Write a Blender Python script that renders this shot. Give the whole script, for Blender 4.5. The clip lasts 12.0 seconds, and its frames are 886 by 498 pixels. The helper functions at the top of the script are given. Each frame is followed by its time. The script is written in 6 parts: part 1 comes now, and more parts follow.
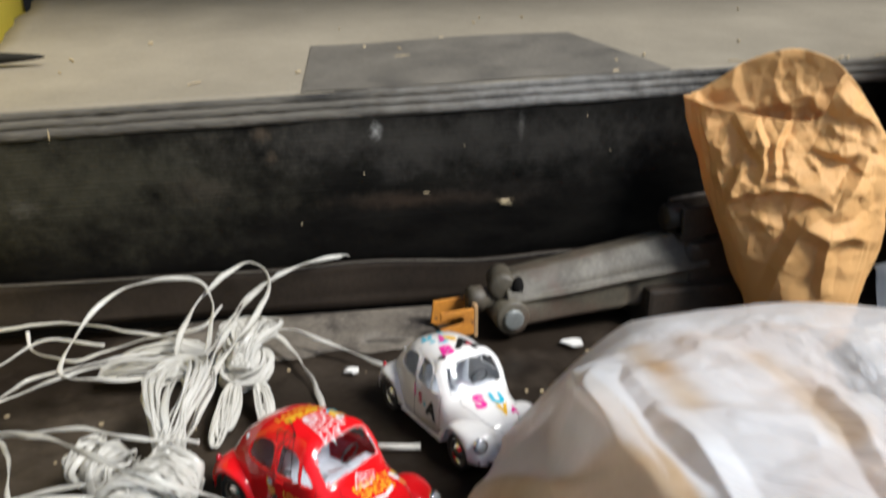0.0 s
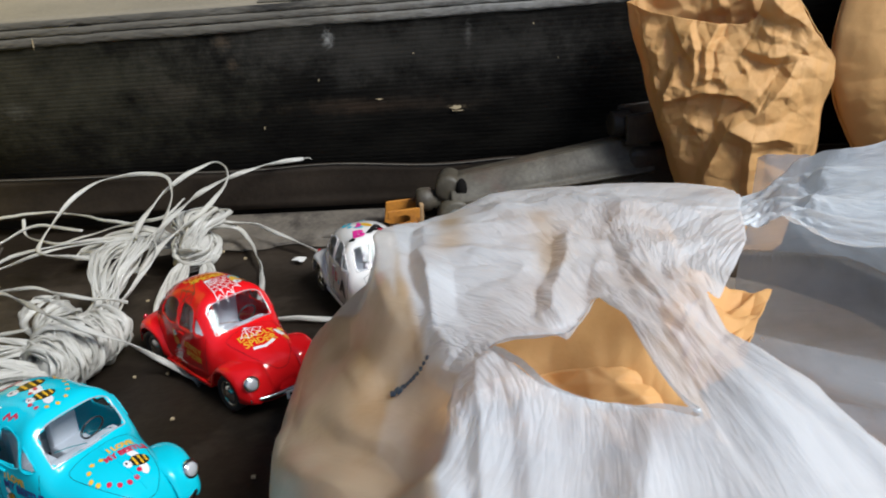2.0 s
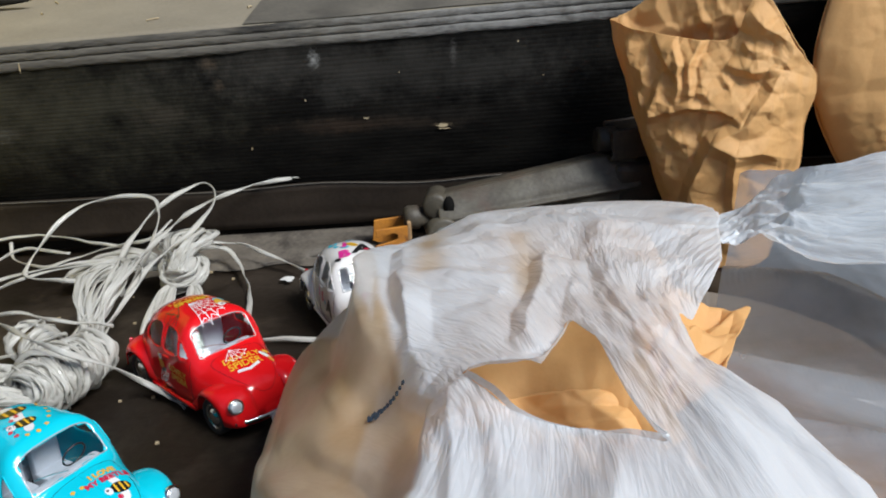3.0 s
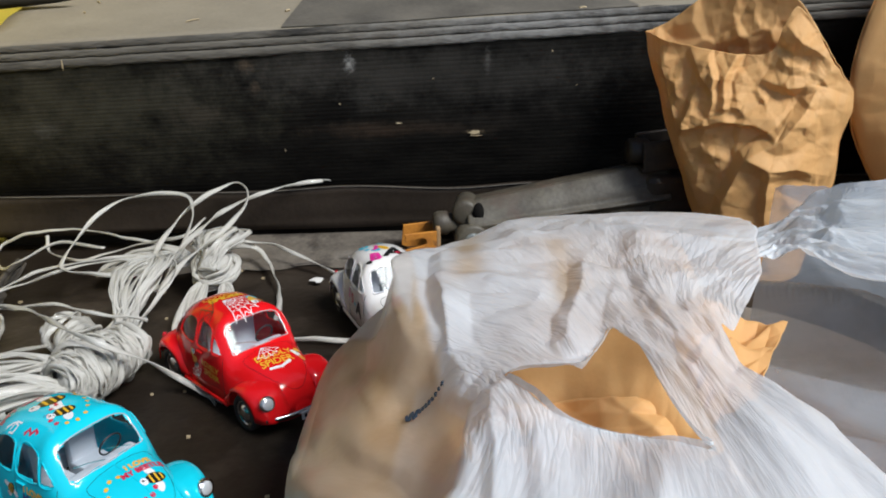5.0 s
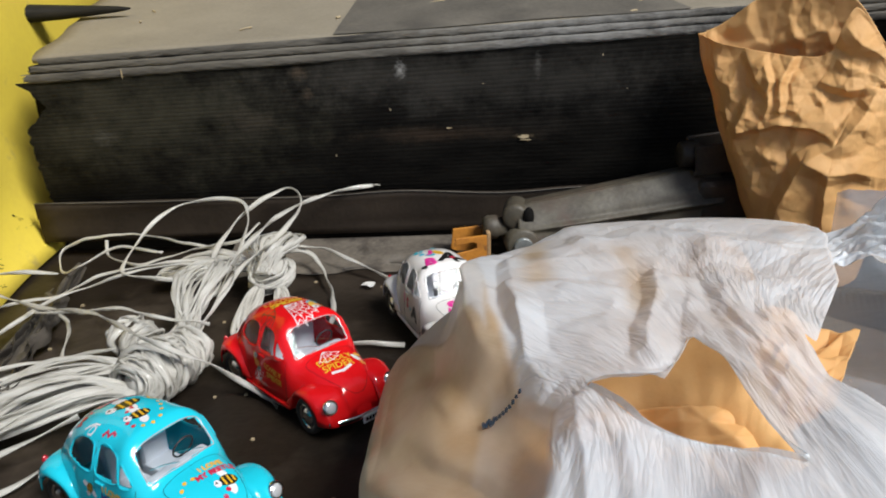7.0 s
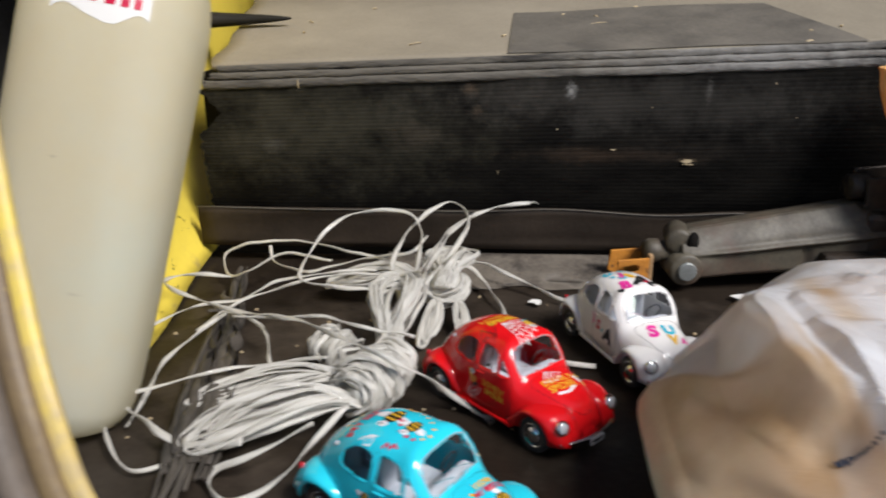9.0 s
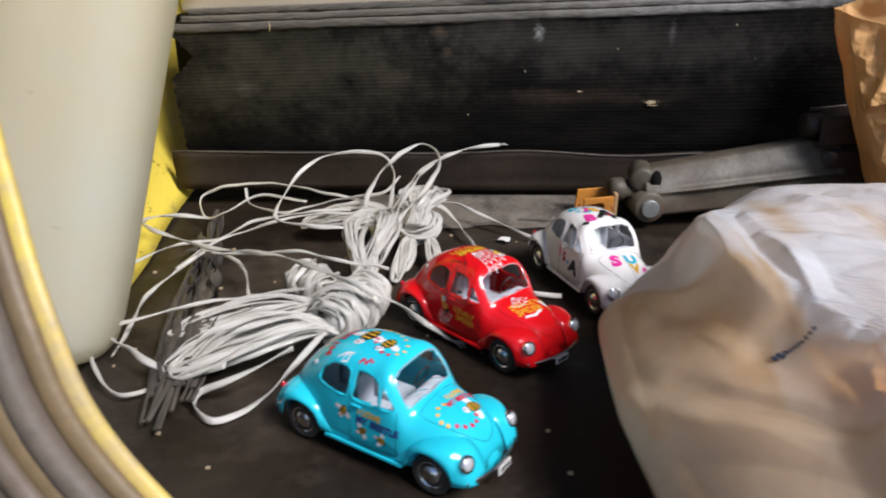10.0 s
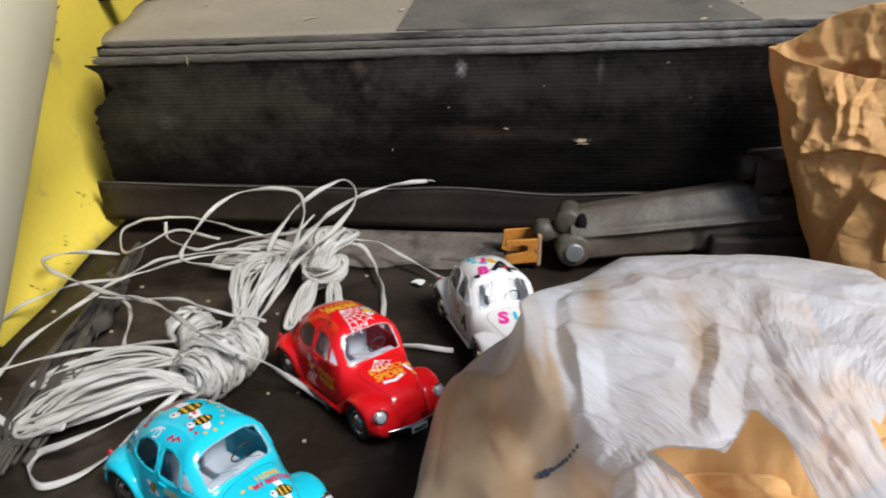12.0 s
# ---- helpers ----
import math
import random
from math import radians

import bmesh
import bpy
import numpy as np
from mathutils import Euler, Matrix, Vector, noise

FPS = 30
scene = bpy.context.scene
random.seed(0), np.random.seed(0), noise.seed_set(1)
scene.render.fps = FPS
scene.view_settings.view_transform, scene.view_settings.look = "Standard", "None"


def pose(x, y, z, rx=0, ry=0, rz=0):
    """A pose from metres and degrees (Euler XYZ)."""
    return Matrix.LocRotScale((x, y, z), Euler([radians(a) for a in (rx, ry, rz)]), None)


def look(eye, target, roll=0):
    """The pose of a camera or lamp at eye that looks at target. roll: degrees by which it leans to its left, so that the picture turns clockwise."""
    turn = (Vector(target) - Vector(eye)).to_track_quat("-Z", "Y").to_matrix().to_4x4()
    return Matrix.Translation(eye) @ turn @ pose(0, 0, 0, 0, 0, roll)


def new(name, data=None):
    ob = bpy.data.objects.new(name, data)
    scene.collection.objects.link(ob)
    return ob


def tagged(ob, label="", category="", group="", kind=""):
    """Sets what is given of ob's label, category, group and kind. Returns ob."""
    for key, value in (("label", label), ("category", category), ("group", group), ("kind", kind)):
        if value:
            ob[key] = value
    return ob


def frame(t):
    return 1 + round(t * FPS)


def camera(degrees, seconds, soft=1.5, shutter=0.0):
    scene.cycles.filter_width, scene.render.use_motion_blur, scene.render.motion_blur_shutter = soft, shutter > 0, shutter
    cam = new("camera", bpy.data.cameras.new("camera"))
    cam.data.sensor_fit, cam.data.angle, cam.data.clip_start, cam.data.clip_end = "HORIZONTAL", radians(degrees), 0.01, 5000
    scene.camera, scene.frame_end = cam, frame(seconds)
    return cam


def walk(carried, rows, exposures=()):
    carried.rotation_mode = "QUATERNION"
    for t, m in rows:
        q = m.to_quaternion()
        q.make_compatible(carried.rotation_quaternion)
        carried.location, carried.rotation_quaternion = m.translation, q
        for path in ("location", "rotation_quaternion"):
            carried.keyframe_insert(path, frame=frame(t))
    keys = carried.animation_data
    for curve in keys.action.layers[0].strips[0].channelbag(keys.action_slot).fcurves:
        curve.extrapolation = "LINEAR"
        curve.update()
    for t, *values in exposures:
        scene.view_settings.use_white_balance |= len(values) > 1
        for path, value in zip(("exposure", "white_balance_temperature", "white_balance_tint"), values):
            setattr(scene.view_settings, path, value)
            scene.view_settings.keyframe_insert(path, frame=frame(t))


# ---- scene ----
cam = camera(60.4, 12.0, soft=1.9, shutter=0.6)
METRES, EYE, TILT, LEAN, TURN = 0.555, 0.257, -17.9, 0.0, -10.9
ROWS = [
    (0.0, 0.0, 0.0, 0.0, -0.0, 0.0, -0.0),
    (0.5, 0.0136, -0.0043, -0.0454, 0.21, -3.46, 1.12),
    (1.0, 0.1012, -0.019, -0.0491, 1.53, -5.04, -0.21),
    (1.5, 0.1697, -0.0534, -0.0539, 5.1, -4.72, -1.22),
    (2.0, 0.2081, -0.0662, -0.0556, 6.44, -4.5, -0.67),
    (2.5, 0.2248, -0.0626, -0.0515, 6.1, -4.0, 0.07),
    (4.5, 0.2035, -0.0805, -0.0452, 7.15, -2.87, -1.04),
    (5.0, 0.2077, -0.073, -0.0514, 7.67, -2.95, -1.65),
    (5.5, 0.1979, -0.0699, -0.0423, 8.05, -3.09, -1.28),
    (6.0, 0.1896, -0.0748, -0.0472, 8.61, -3.1, -0.97),
    (6.5, 0.1831, -0.0743, -0.0426, 9.3, -2.88, -1.12),
    (8.5, 0.1097, -0.1387, -0.0728, 12.28, -3.28, -3.18),
    (9.0, -0.0259, -0.1317, -0.0432, 12.07, -2.41, -4.08),
    (9.5, -0.0878, -0.1754, -0.0778, 9.48, -2.71, -4.87),
    (10.0, -0.0145, -0.1678, -0.0693, 10.05, -5.44, -3.55),
    (10.5, 0.0863, -0.1527, -0.0054, 16.28, -6.14, -3.53),
    (11.0, 0.1378, -0.1278, 0.0063, 17.66, -6.41, -4.29),
    (11.5, 0.1436, -0.0967, 0.0026, 15.38, -6.17, -4.46),
    (12.0, 0.1602, -0.0908, 0.0065, 13.2, -5.78, -4.49),
]
walk(cam, [(t, pose(0, 0, EYE, TILT, LEAN, TURN) @ pose(METRES * x, METRES * y, METRES * z, 90 + pitch, roll, yaw)) for t, x, y, z, yaw, pitch, roll in ROWS],
     [(0.0, 0.48, 6250, 8), (0.5, 0.46, 6080, 8), (1.0, 0.29, 6050, 8), (2.5, 0.09, 6020, 7), (6.5, 0.14, 6230, 8), (8.5, 0.22, 6450, 9), (9.5, 0.30, 6200, 14), (10.5, 0.33, 6150, 14), (12.0, 0.19, 6150, 10)])
# ---- world, sun and exposure ----
world = bpy.data.worlds.new("sky")
scene.world = world
world.use_nodes = True
wn, wl = world.node_tree.nodes, world.node_tree.links
sky = wn.new("ShaderNodeTexSky")
sky.sky_type, sky.sun_disc = "NISHITA", False
sky.sun_elevation, sky.sun_rotation = radians(48), radians(132.6)
wl.new(sky.outputs[0], wn["Background"].inputs[0])
wn["Background"].inputs[1].default_value = 0.078

sun_data = bpy.data.lights.new("sun", "SUN")
sun_data.energy, sun_data.angle, sun_data.color = 3.7, radians(21), (1.0, 0.975, 0.94)
sun = new("sun", sun_data)
sun.matrix_world = look((1.48, -1.36, 2.2), (0, 0, 0))


# ---- helpers of the scene ----
def part(name, bm, material, parent=None, label="", smooth=False, solid=0.0, bevel=0.0):
    me = bpy.data.meshes.new(name)
    bm.normal_update()
    bm.to_mesh(me)
    bm.free()
    for m in (material if isinstance(material, (list, tuple)) else [material]):
        me.materials.append(m)
    if smooth:
        for p in me.polygons:
            p.use_smooth = True
    ob = new(name, me)
    if parent:
        ob.parent = parent
    if label:
        ob["label"] = label
    if solid:
        m = ob.modifiers.new("thickness", "SOLIDIFY")
        m.thickness, m.offset = solid, -1.0
    if bevel:
        m = ob.modifiers.new("soft_edges", "BEVEL")
        m.width, m.segments, m.limit_method = bevel, 2, "ANGLE"
    return ob


def thing(name, m=None, **tags):
    ob = new(name)
    ob.empty_display_size = 0.02
    if m is not None:
        ob.matrix_world = m
    return tagged(ob, **tags)


def nz(x, y, z, s=1.0):
    return noise.noise(Vector((x * s, y * s, z * s)))


def lerp_table(table, x):
    """Smooth value at x of a table of (x, value) pairs."""
    xs = [a for a, _ in table]
    if x <= xs[0]:
        return table[0][1]
    if x >= xs[-1]:
        return table[-1][1]
    i = next(k for k in range(len(xs) - 1) if xs[k] <= x <= xs[k + 1])

    def slope(k):
        a, b = max(k - 1, 0), min(k + 1, len(table) - 1)
        return (table[b][1] - table[a][1]) / (table[b][0] - table[a][0])
    h = xs[i + 1] - xs[i]
    t = (x - xs[i]) / h
    m0, m1 = slope(i) * h, slope(i + 1) * h
    p0, p1 = table[i][1], table[i + 1][1]
    return ((2 * t ** 3 - 3 * t * t + 1) * p0 + (t ** 3 - 2 * t * t + t) * m0 + (3 * t * t - 2 * t ** 3) * p1 + (t ** 3 - t * t) * m1)


def sheet(fn, nu, nv, close_u=False, keep=None):
    """A bmesh grid: fn(u, v) for u, v in 0..1; keep(u, v) says which cells stay."""
    bm = bmesh.new()
    rows = []
    for i in range(nu + (0 if close_u else 1)):
        rows.append([bm.verts.new(fn(i / nu, j / nv)) for j in range(nv + 1)])
    for i in range(nu):
        a, b = rows[i], rows[(i + 1) % len(rows)]
        for j in range(nv):
            if keep and not keep((i + 0.5) / nu, (j + 0.5) / nv):
                continue
            bm.faces.new((a[j], b[j], b[j + 1], a[j + 1]))
    loose = [v for v in bm.verts if not v.link_faces]
    if loose:
        bmesh.ops.delete(bm, geom=loose, context="VERTS")
    return bm


def box(bm, lo, hi, bevel=0.0, segments=2, m=None):
    made = bmesh.ops.create_cube(bm, size=1.0)["verts"]
    for v in made:
        v.co = Vector([lo[k] + (v.co[k] + 0.5) * (hi[k] - lo[k]) for k in range(3)])
    if bevel:
        edges = list({e for v in made for e in v.link_edges})
        made = bmesh.ops.bevel(bm, geom=edges, offset=bevel, segments=segments, profile=0.6, affect="EDGES")["verts"]
    if m is not None:
        bmesh.ops.transform(bm, matrix=m, verts=list({v for v in made}))
    return bm


def tube(bm, pts, rx, rz=None, sides=8, twist=0.0, taper=None, close=False, fibre=None):
    """A tube with an oval section along pts; twist in turns a metre."""
    rz = rz or rx
    pts = [Vector(p) for p in pts]
    n = len(pts)
    rings, run, ref = [], 0.0, None
    grain = bm.verts.layers.float_vector.new("fibre") if fibre is not None else None
    for i, p in enumerate(pts):
        a, b = (pts[i - 1], pts[(i + 1) % n]) if close else (pts[max(i - 1, 0)], pts[min(i + 1, n - 1)])
        d = (b - a).normalized()
        if ref is None:
            ref = Vector((0, 0, 1)) if abs(d.z) < 0.9 else Vector((1, 0, 0))
        ref = (ref - d * ref.dot(d)).normalized()
        side = d.cross(ref)
        run += (p - pts[i - 1]).length if i else 0
        k = taper(i / max(n - 1, 1)) if taper else 1.0
        ring = []
        for s in range(sides):
            c, sn = math.cos(2 * math.pi * s / sides) * rx * k, math.sin(2 * math.pi * s / sides) * rz * k
            w = 2 * math.pi * twist * run
            vert = bm.verts.new(p + side * (c * math.cos(w) - sn * math.sin(w)) + ref * (c * math.sin(w) + sn * math.cos(w)))
            if grain:
                vert[grain] = Vector((2.2 * math.cos(2 * math.pi * s / sides), 2.2 * math.sin(2 * math.pi * s / sides), run * 12 + fibre))
            ring.append(vert)
        rings.append(ring)
    for i in range(n if close else n - 1):
        a, b = rings[i], rings[(i + 1) % n]
        for s in range(sides):
            bm.faces.new((a[s], a[(s + 1) % sides], b[(s + 1) % sides], b[s]))
    if not close:
        bm.faces.new(list(reversed(rings[0])))
        bm.faces.new(rings[-1])
    return bm


def smooth_path(pts, per=8):
    """Catmull-Rom through pts."""
    pts = [Vector(p) for p in pts]
    out = []
    for i in range(len(pts) - 1):
        p0, p1, p2, p3 = pts[max(i - 1, 0)], pts[i], pts[i + 1], pts[min(i + 2, len(pts) - 1)]
        for k in range(per):
            t = k / per
            out.append(0.5 * ((2 * p1) + (p2 - p0) * t + (2 * p0 - 5 * p1 + 4 * p2 - p3) * t * t + (3 * p1 - p0 - 3 * p2 + p3) * t ** 3))
    return out + [pts[-1]]


def inside(poly, x, y):
    hit = False
    for i in range(len(poly)):
        (x0, y0), (x1, y1) = poly[i - 1], poly[i]
        if (y0 > y) != (y1 > y) and x < (x1 - x0) * (y - y0) / (y1 - y0) + x0:
            hit = not hit
    return hit
# ---- materials ----
def mat(name, base, second=None, rough=0.5, metal=0.0, scale=40.0, fine=400.0, bump=0.2, bump_scale=None, amount=0.5,
        rough_vary=0.15, coat=0.0, stretch=(1, 1, 1), dist=0.001, spec=0.5, third=None, third_scale=12.0, third_edge=(0.55, 0.65), grain=""):
    """A surface with two scales of colour variation, uneven gloss and a fine relief."""
    m = bpy.data.materials.new(name)
    m.use_nodes = True
    t = m.node_tree
    b = t.nodes["Principled BSDF"]
    second = second or tuple(c * 0.7 for c in base)

    def node(kind, **values):
        n = t.nodes.new(kind)
        for k, v in values.items():
            n.inputs[k.replace("_", " ")].default_value = v
        return n
    co = t.nodes.new("ShaderNodeTexCoord")
    mp = node("ShaderNodeMapping", Scale=stretch)
    if grain:
        at = t.nodes.new("ShaderNodeAttribute")
        at.attribute_name = grain
        t.links.new(at.outputs["Vector"], mp.inputs[0])
    else:
        t.links.new(co.outputs["Object"], mp.inputs[0])
    big = node("ShaderNodeTexNoise", Scale=scale, Detail=6.0, Roughness=0.6)
    small = node("ShaderNodeTexNoise", Scale=fine, Detail=4.0, Roughness=0.6)
    for n in (big, small):
        t.links.new(mp.outputs[0], n.inputs[0])
    add = t.nodes.new("ShaderNodeMath")
    add.operation = "MULTIPLY_ADD"
    add.inputs[1].default_value = 0.45
    t.links.new(small.outputs[0], add.inputs[0])
    t.links.new(big.outputs[0], add.inputs[2])
    ramp = t.nodes.new("ShaderNodeMapRange")
    ramp.inputs[1].default_value, ramp.inputs[2].default_value = 0.72 - 0.25 * (1.2 - amount), 0.72 + 0.25 * (1.2 - amount)
    t.links.new(add.outputs[0], ramp.inputs[0])
    mix = t.nodes.new("ShaderNodeMix")
    mix.data_type = "RGBA"
    mix.inputs[6].default_value, mix.inputs[7].default_value = (*base, 1), (*second, 1)
    t.links.new(ramp.outputs[0], mix.inputs[0])
    colour = mix.outputs[2]
    if third:
        blot = node("ShaderNodeTexNoise", Scale=third_scale, Detail=8.0, Roughness=0.65)
        t.links.new(mp.outputs[0], blot.inputs[0])
        edge = t.nodes.new("ShaderNodeMapRange")
        edge.inputs[1].default_value, edge.inputs[2].default_value = third_edge
        t.links.new(blot.outputs[0], edge.inputs[0])
        mix2 = t.nodes.new("ShaderNodeMix")
        mix2.data_type = "RGBA"
        mix2.inputs[7].default_value = (*third, 1)
        t.links.new(edge.outputs[0], mix2.inputs[0])
        t.links.new(colour, mix2.inputs[6])
        colour = mix2.outputs[2]
    t.links.new(colour, b.inputs["Base Color"])
    rr = t.nodes.new("ShaderNodeMapRange")
    rr.inputs[3].default_value, rr.inputs[4].default_value = max(rough - rough_vary, 0.02), min(rough + rough_vary, 1.0)
    t.links.new(big.outputs[0], rr.inputs[0])
    t.links.new(rr.outputs[0], b.inputs["Roughness"])
    b.inputs["Metallic"].default_value = metal
    b.inputs["Coat Weight"].default_value = coat
    b.inputs["Specular IOR Level"].default_value = spec
    if bump:
        tex = small
        if bump_scale:
            tex = node("ShaderNodeTexNoise", Scale=bump_scale, Detail=5.0, Roughness=0.6)
            t.links.new(mp.outputs[0], tex.inputs[0])
        bp = node("ShaderNodeBump", Strength=bump, Distance=dist)
        t.links.new(tex.outputs[0], bp.inputs["Height"])
        t.links.new(bp.outputs[0], b.inputs["Normal"])
    return m


def plain(name, colour, rough=0.4, metal=0.0, coat=0.0):
    """A small printed or moulded surface of one colour."""
    m = bpy.data.materials.new(name)
    m.use_nodes = True
    b = m.node_tree.nodes["Principled BSDF"]
    b.inputs["Base Color"].default_value = (*colour, 1)
    b.inputs["Roughness"].default_value, b.inputs["Metallic"].default_value = rough, metal
    b.inputs["Coat Weight"].default_value = coat
    return m


def pane(name, tint, ior):
    """Clear toy glazing with a mirror-like gloss."""
    m = bpy.data.materials.new(name)
    m.use_nodes = True
    t = m.node_tree
    gl = t.nodes.new("ShaderNodeBsdfGlossy")
    gl.inputs["Roughness"].default_value = 0.04
    tr = t.nodes.new("ShaderNodeBsdfTransparent")
    tr.inputs[0].default_value = (*tint, 1)
    fr = t.nodes.new("ShaderNodeFresnel")
    fr.inputs[0].default_value = ior
    mx = t.nodes.new("ShaderNodeMixShader")
    t.links.new(fr.outputs[0], mx.inputs[0])
    t.links.new(tr.outputs[0], mx.inputs[1])
    t.links.new(gl.outputs[0], mx.inputs[2])
    t.links.new(mx.outputs[0], t.nodes["Material Output"].inputs[0])
    return m


def film_plastic(name, colour, clear, clear_single=None, bump=0.42):
    """Thin crinkled polythene: lets light and what lies under it through, more so where it is a single layer."""
    m = bpy.data.materials.new(name)
    m.use_nodes = True
    t = m.node_tree
    b = t.nodes["Principled BSDF"]
    b.inputs["Base Color"].default_value, b.inputs["Roughness"].default_value = (*colour, 1), 0.30
    b.inputs["Specular IOR Level"].default_value = 0.45
    co = t.nodes.new("ShaderNodeTexCoord")
    gat = t.nodes.new("ShaderNodeAttribute")
    gat.attribute_name = "gather"
    lay = t.nodes.new("ShaderNodeAttribute")
    lay.attribute_name = "layers"
    dirty = t.nodes.new("ShaderNodeMix")
    dirty.data_type = "RGBA"
    dirty.inputs[7].default_value = (*colour, 1)
    if clear_single is not None:
        grime = t.nodes.new("ShaderNodeTexNoise")
        grime.inputs["Scale"].default_value, grime.inputs["Detail"].default_value, grime.inputs["Roughness"].default_value = 17.0, 9.0, 0.62
        t.links.new(co.outputs["Object"], grime.inputs[0])
        tone = t.nodes.new("ShaderNodeMapRange")
        tone.inputs[1].default_value, tone.inputs[2].default_value = 0.45, 0.64
        t.links.new(grime.outputs[0], tone.inputs[0])
        tan = t.nodes.new("ShaderNodeMix")
        tan.data_type = "RGBA"
        tan.inputs[6].default_value, tan.inputs[7].default_value = (0.84, 0.70, 0.52, 1), (0.60, 0.43, 0.26, 1)
        t.links.new(tone.outputs[0], tan.inputs[0])
        t.links.new(tan.outputs[2], dirty.inputs[6])
    else:
        dirty.inputs[6].default_value = (*colour, 1)
    t.links.new(lay.outputs["Fac"], dirty.inputs[0])
    t.links.new(dirty.outputs[2], b.inputs["Base Color"])
    # the crease pattern: bent, drawn-out facets at two sizes
    bend = t.nodes.new("ShaderNodeTexNoise")
    bend.inputs["Scale"].default_value, bend.inputs["Detail"].default_value = 0.9, 3.0
    t.links.new(gat.outputs["Vector"], bend.inputs[0])
    off = t.nodes.new("ShaderNodeVectorMath")
    off.operation = "MULTIPLY_ADD"
    off.inputs[1].default_value = (1.6, 1.6, 1.6)
    t.links.new(bend.outputs["Color"], off.inputs[0])
    t.links.new(gat.outputs["Vector"], off.inputs[2])
    total = None
    for scale, weight in ((0.5, 1.0), (1.3, 0.7), (3.2, 0.35)):
        vo = t.nodes.new("ShaderNodeTexNoise")
        vo.inputs["Scale"].default_value, vo.inputs["Detail"].default_value = scale, 1.0
        t.links.new(off.outputs[0], vo.inputs[0])
        away = t.nodes.new("ShaderNodeMath")
        away.operation = "SUBTRACT"
        away.inputs[1].default_value = 0.5
        t.links.new(vo.outputs[0], away.inputs[0])
        back = t.nodes.new("ShaderNodeMath")
        back.operation = "ABSOLUTE"
        t.links.new(away.outputs[0], back.inputs[0])
        ad = t.nodes.new("ShaderNodeMath")
        ad.operation = "MULTIPLY_ADD"
        ad.inputs[1].default_value = -4.0 * weight
        t.links.new(back.outputs[0], ad.inputs[0])
        if total:
            t.links.new(total, ad.inputs[2])
        else:
            ad.inputs[2].default_value = 0.0
        total = ad.outputs[0]
    crisp = t.nodes.new("ShaderNodeAttribute")
    crisp.attribute_name = "crinkle"
    deep = t.nodes.new("ShaderNodeMath")
    deep.operation = "MULTIPLY"
    deep.inputs[1].default_value = bump
    t.links.new(crisp.outputs["Fac"], deep.inputs[0])
    bp = t.nodes.new("ShaderNodeBump")
    bp.inputs["Distance"].default_value = 0.0022
    t.links.new(deep.outputs[0], bp.inputs["Strength"])
    t.links.new(total, bp.inputs["Height"])
    t.links.new(bp.outputs[0], b.inputs["Normal"])
    tl = t.nodes.new("ShaderNodeBsdfTranslucent")
    tl.inputs[0].default_value = (*colour, 1)
    t.links.new(bp.outputs[0], tl.inputs["Normal"])
    tr = t.nodes.new("ShaderNodeBsdfTransparent")
    dirt = t.nodes.new("ShaderNodeTexNoise")
    dirt.inputs["Scale"].default_value, dirt.inputs["Detail"].default_value = 26.0, 7.0
    t.links.new(co.outputs["Object"], dirt.inputs[0])
    dr = t.nodes.new("ShaderNodeMapRange")
    dr.inputs[1].default_value, dr.inputs[2].default_value = 0.40, 0.68
    t.links.new(dirt.outputs[0], dr.inputs[0])
    stain = t.nodes.new("ShaderNodeMix")
    stain.data_type = "RGBA"
    stain.inputs[6].default_value, stain.inputs[7].default_value = (0.97, 0.92, 0.84, 1), (0.86, 0.74, 0.56, 1)
    less = t.nodes.new("ShaderNodeMath")
    less.operation = "MULTIPLY_ADD"
    less.inputs[1].default_value, less.inputs[2].default_value = -1.0, 1.0
    t.links.new(lay.outputs["Fac"], less.inputs[0])
    only = t.nodes.new("ShaderNodeMath")
    only.operation = "MULTIPLY"
    t.links.new(less.outputs[0], only.inputs[0])
    t.links.new(dr.outputs[0], only.inputs[1])
    t.links.new(only.outputs[0], stain.inputs[0])
    t.links.new(stain.outputs[2], tr.inputs[0])
    m1, m2 = t.nodes.new("ShaderNodeMixShader"), t.nodes.new("ShaderNodeMixShader")
    m1.inputs[0].default_value = 0.34
    t.links.new(b.outputs[0], m1.inputs[1])
    t.links.new(tl.outputs[0], m1.inputs[2])
    big = t.nodes.new("ShaderNodeTexNoise")
    big.inputs["Scale"].default_value, big.inputs["Detail"].default_value = 20.0, 5.0
    t.links.new(co.outputs["Object"], big.inputs[0])
    mr = t.nodes.new("ShaderNodeMapRange")
    mr.inputs[1].default_value, mr.inputs[2].default_value = 0.42, 0.66
    mr.inputs[3].default_value, mr.inputs[4].default_value = clear, clear + 0.24
    t.links.new(big.outputs[0], mr.inputs[0])
    amount = mr.outputs[0]
    if clear_single is not None:
        one = t.nodes.new("ShaderNodeMapRange")
        one.inputs[1].default_value, one.inputs[2].default_value = 0.3, 0.7
        one.inputs[3].default_value, one.inputs[4].default_value = clear_single - 0.05, clear_single + 0.04
        t.links.new(big.outputs[0], one.inputs[0])
        mx = t.nodes.new("ShaderNodeMix")
        t.links.new(lay.outputs["Fac"], mx.inputs[0])
        t.links.new(one.outputs[0], mx.inputs[2])
        t.links.new(amount, mx.inputs[3])
        amount = mx.outputs[0]
    t.links.new(amount, m2.inputs[0])
    t.links.new(m1.outputs[0], m2.inputs[1])
    t.links.new(tr.outputs[0], m2.inputs[2])
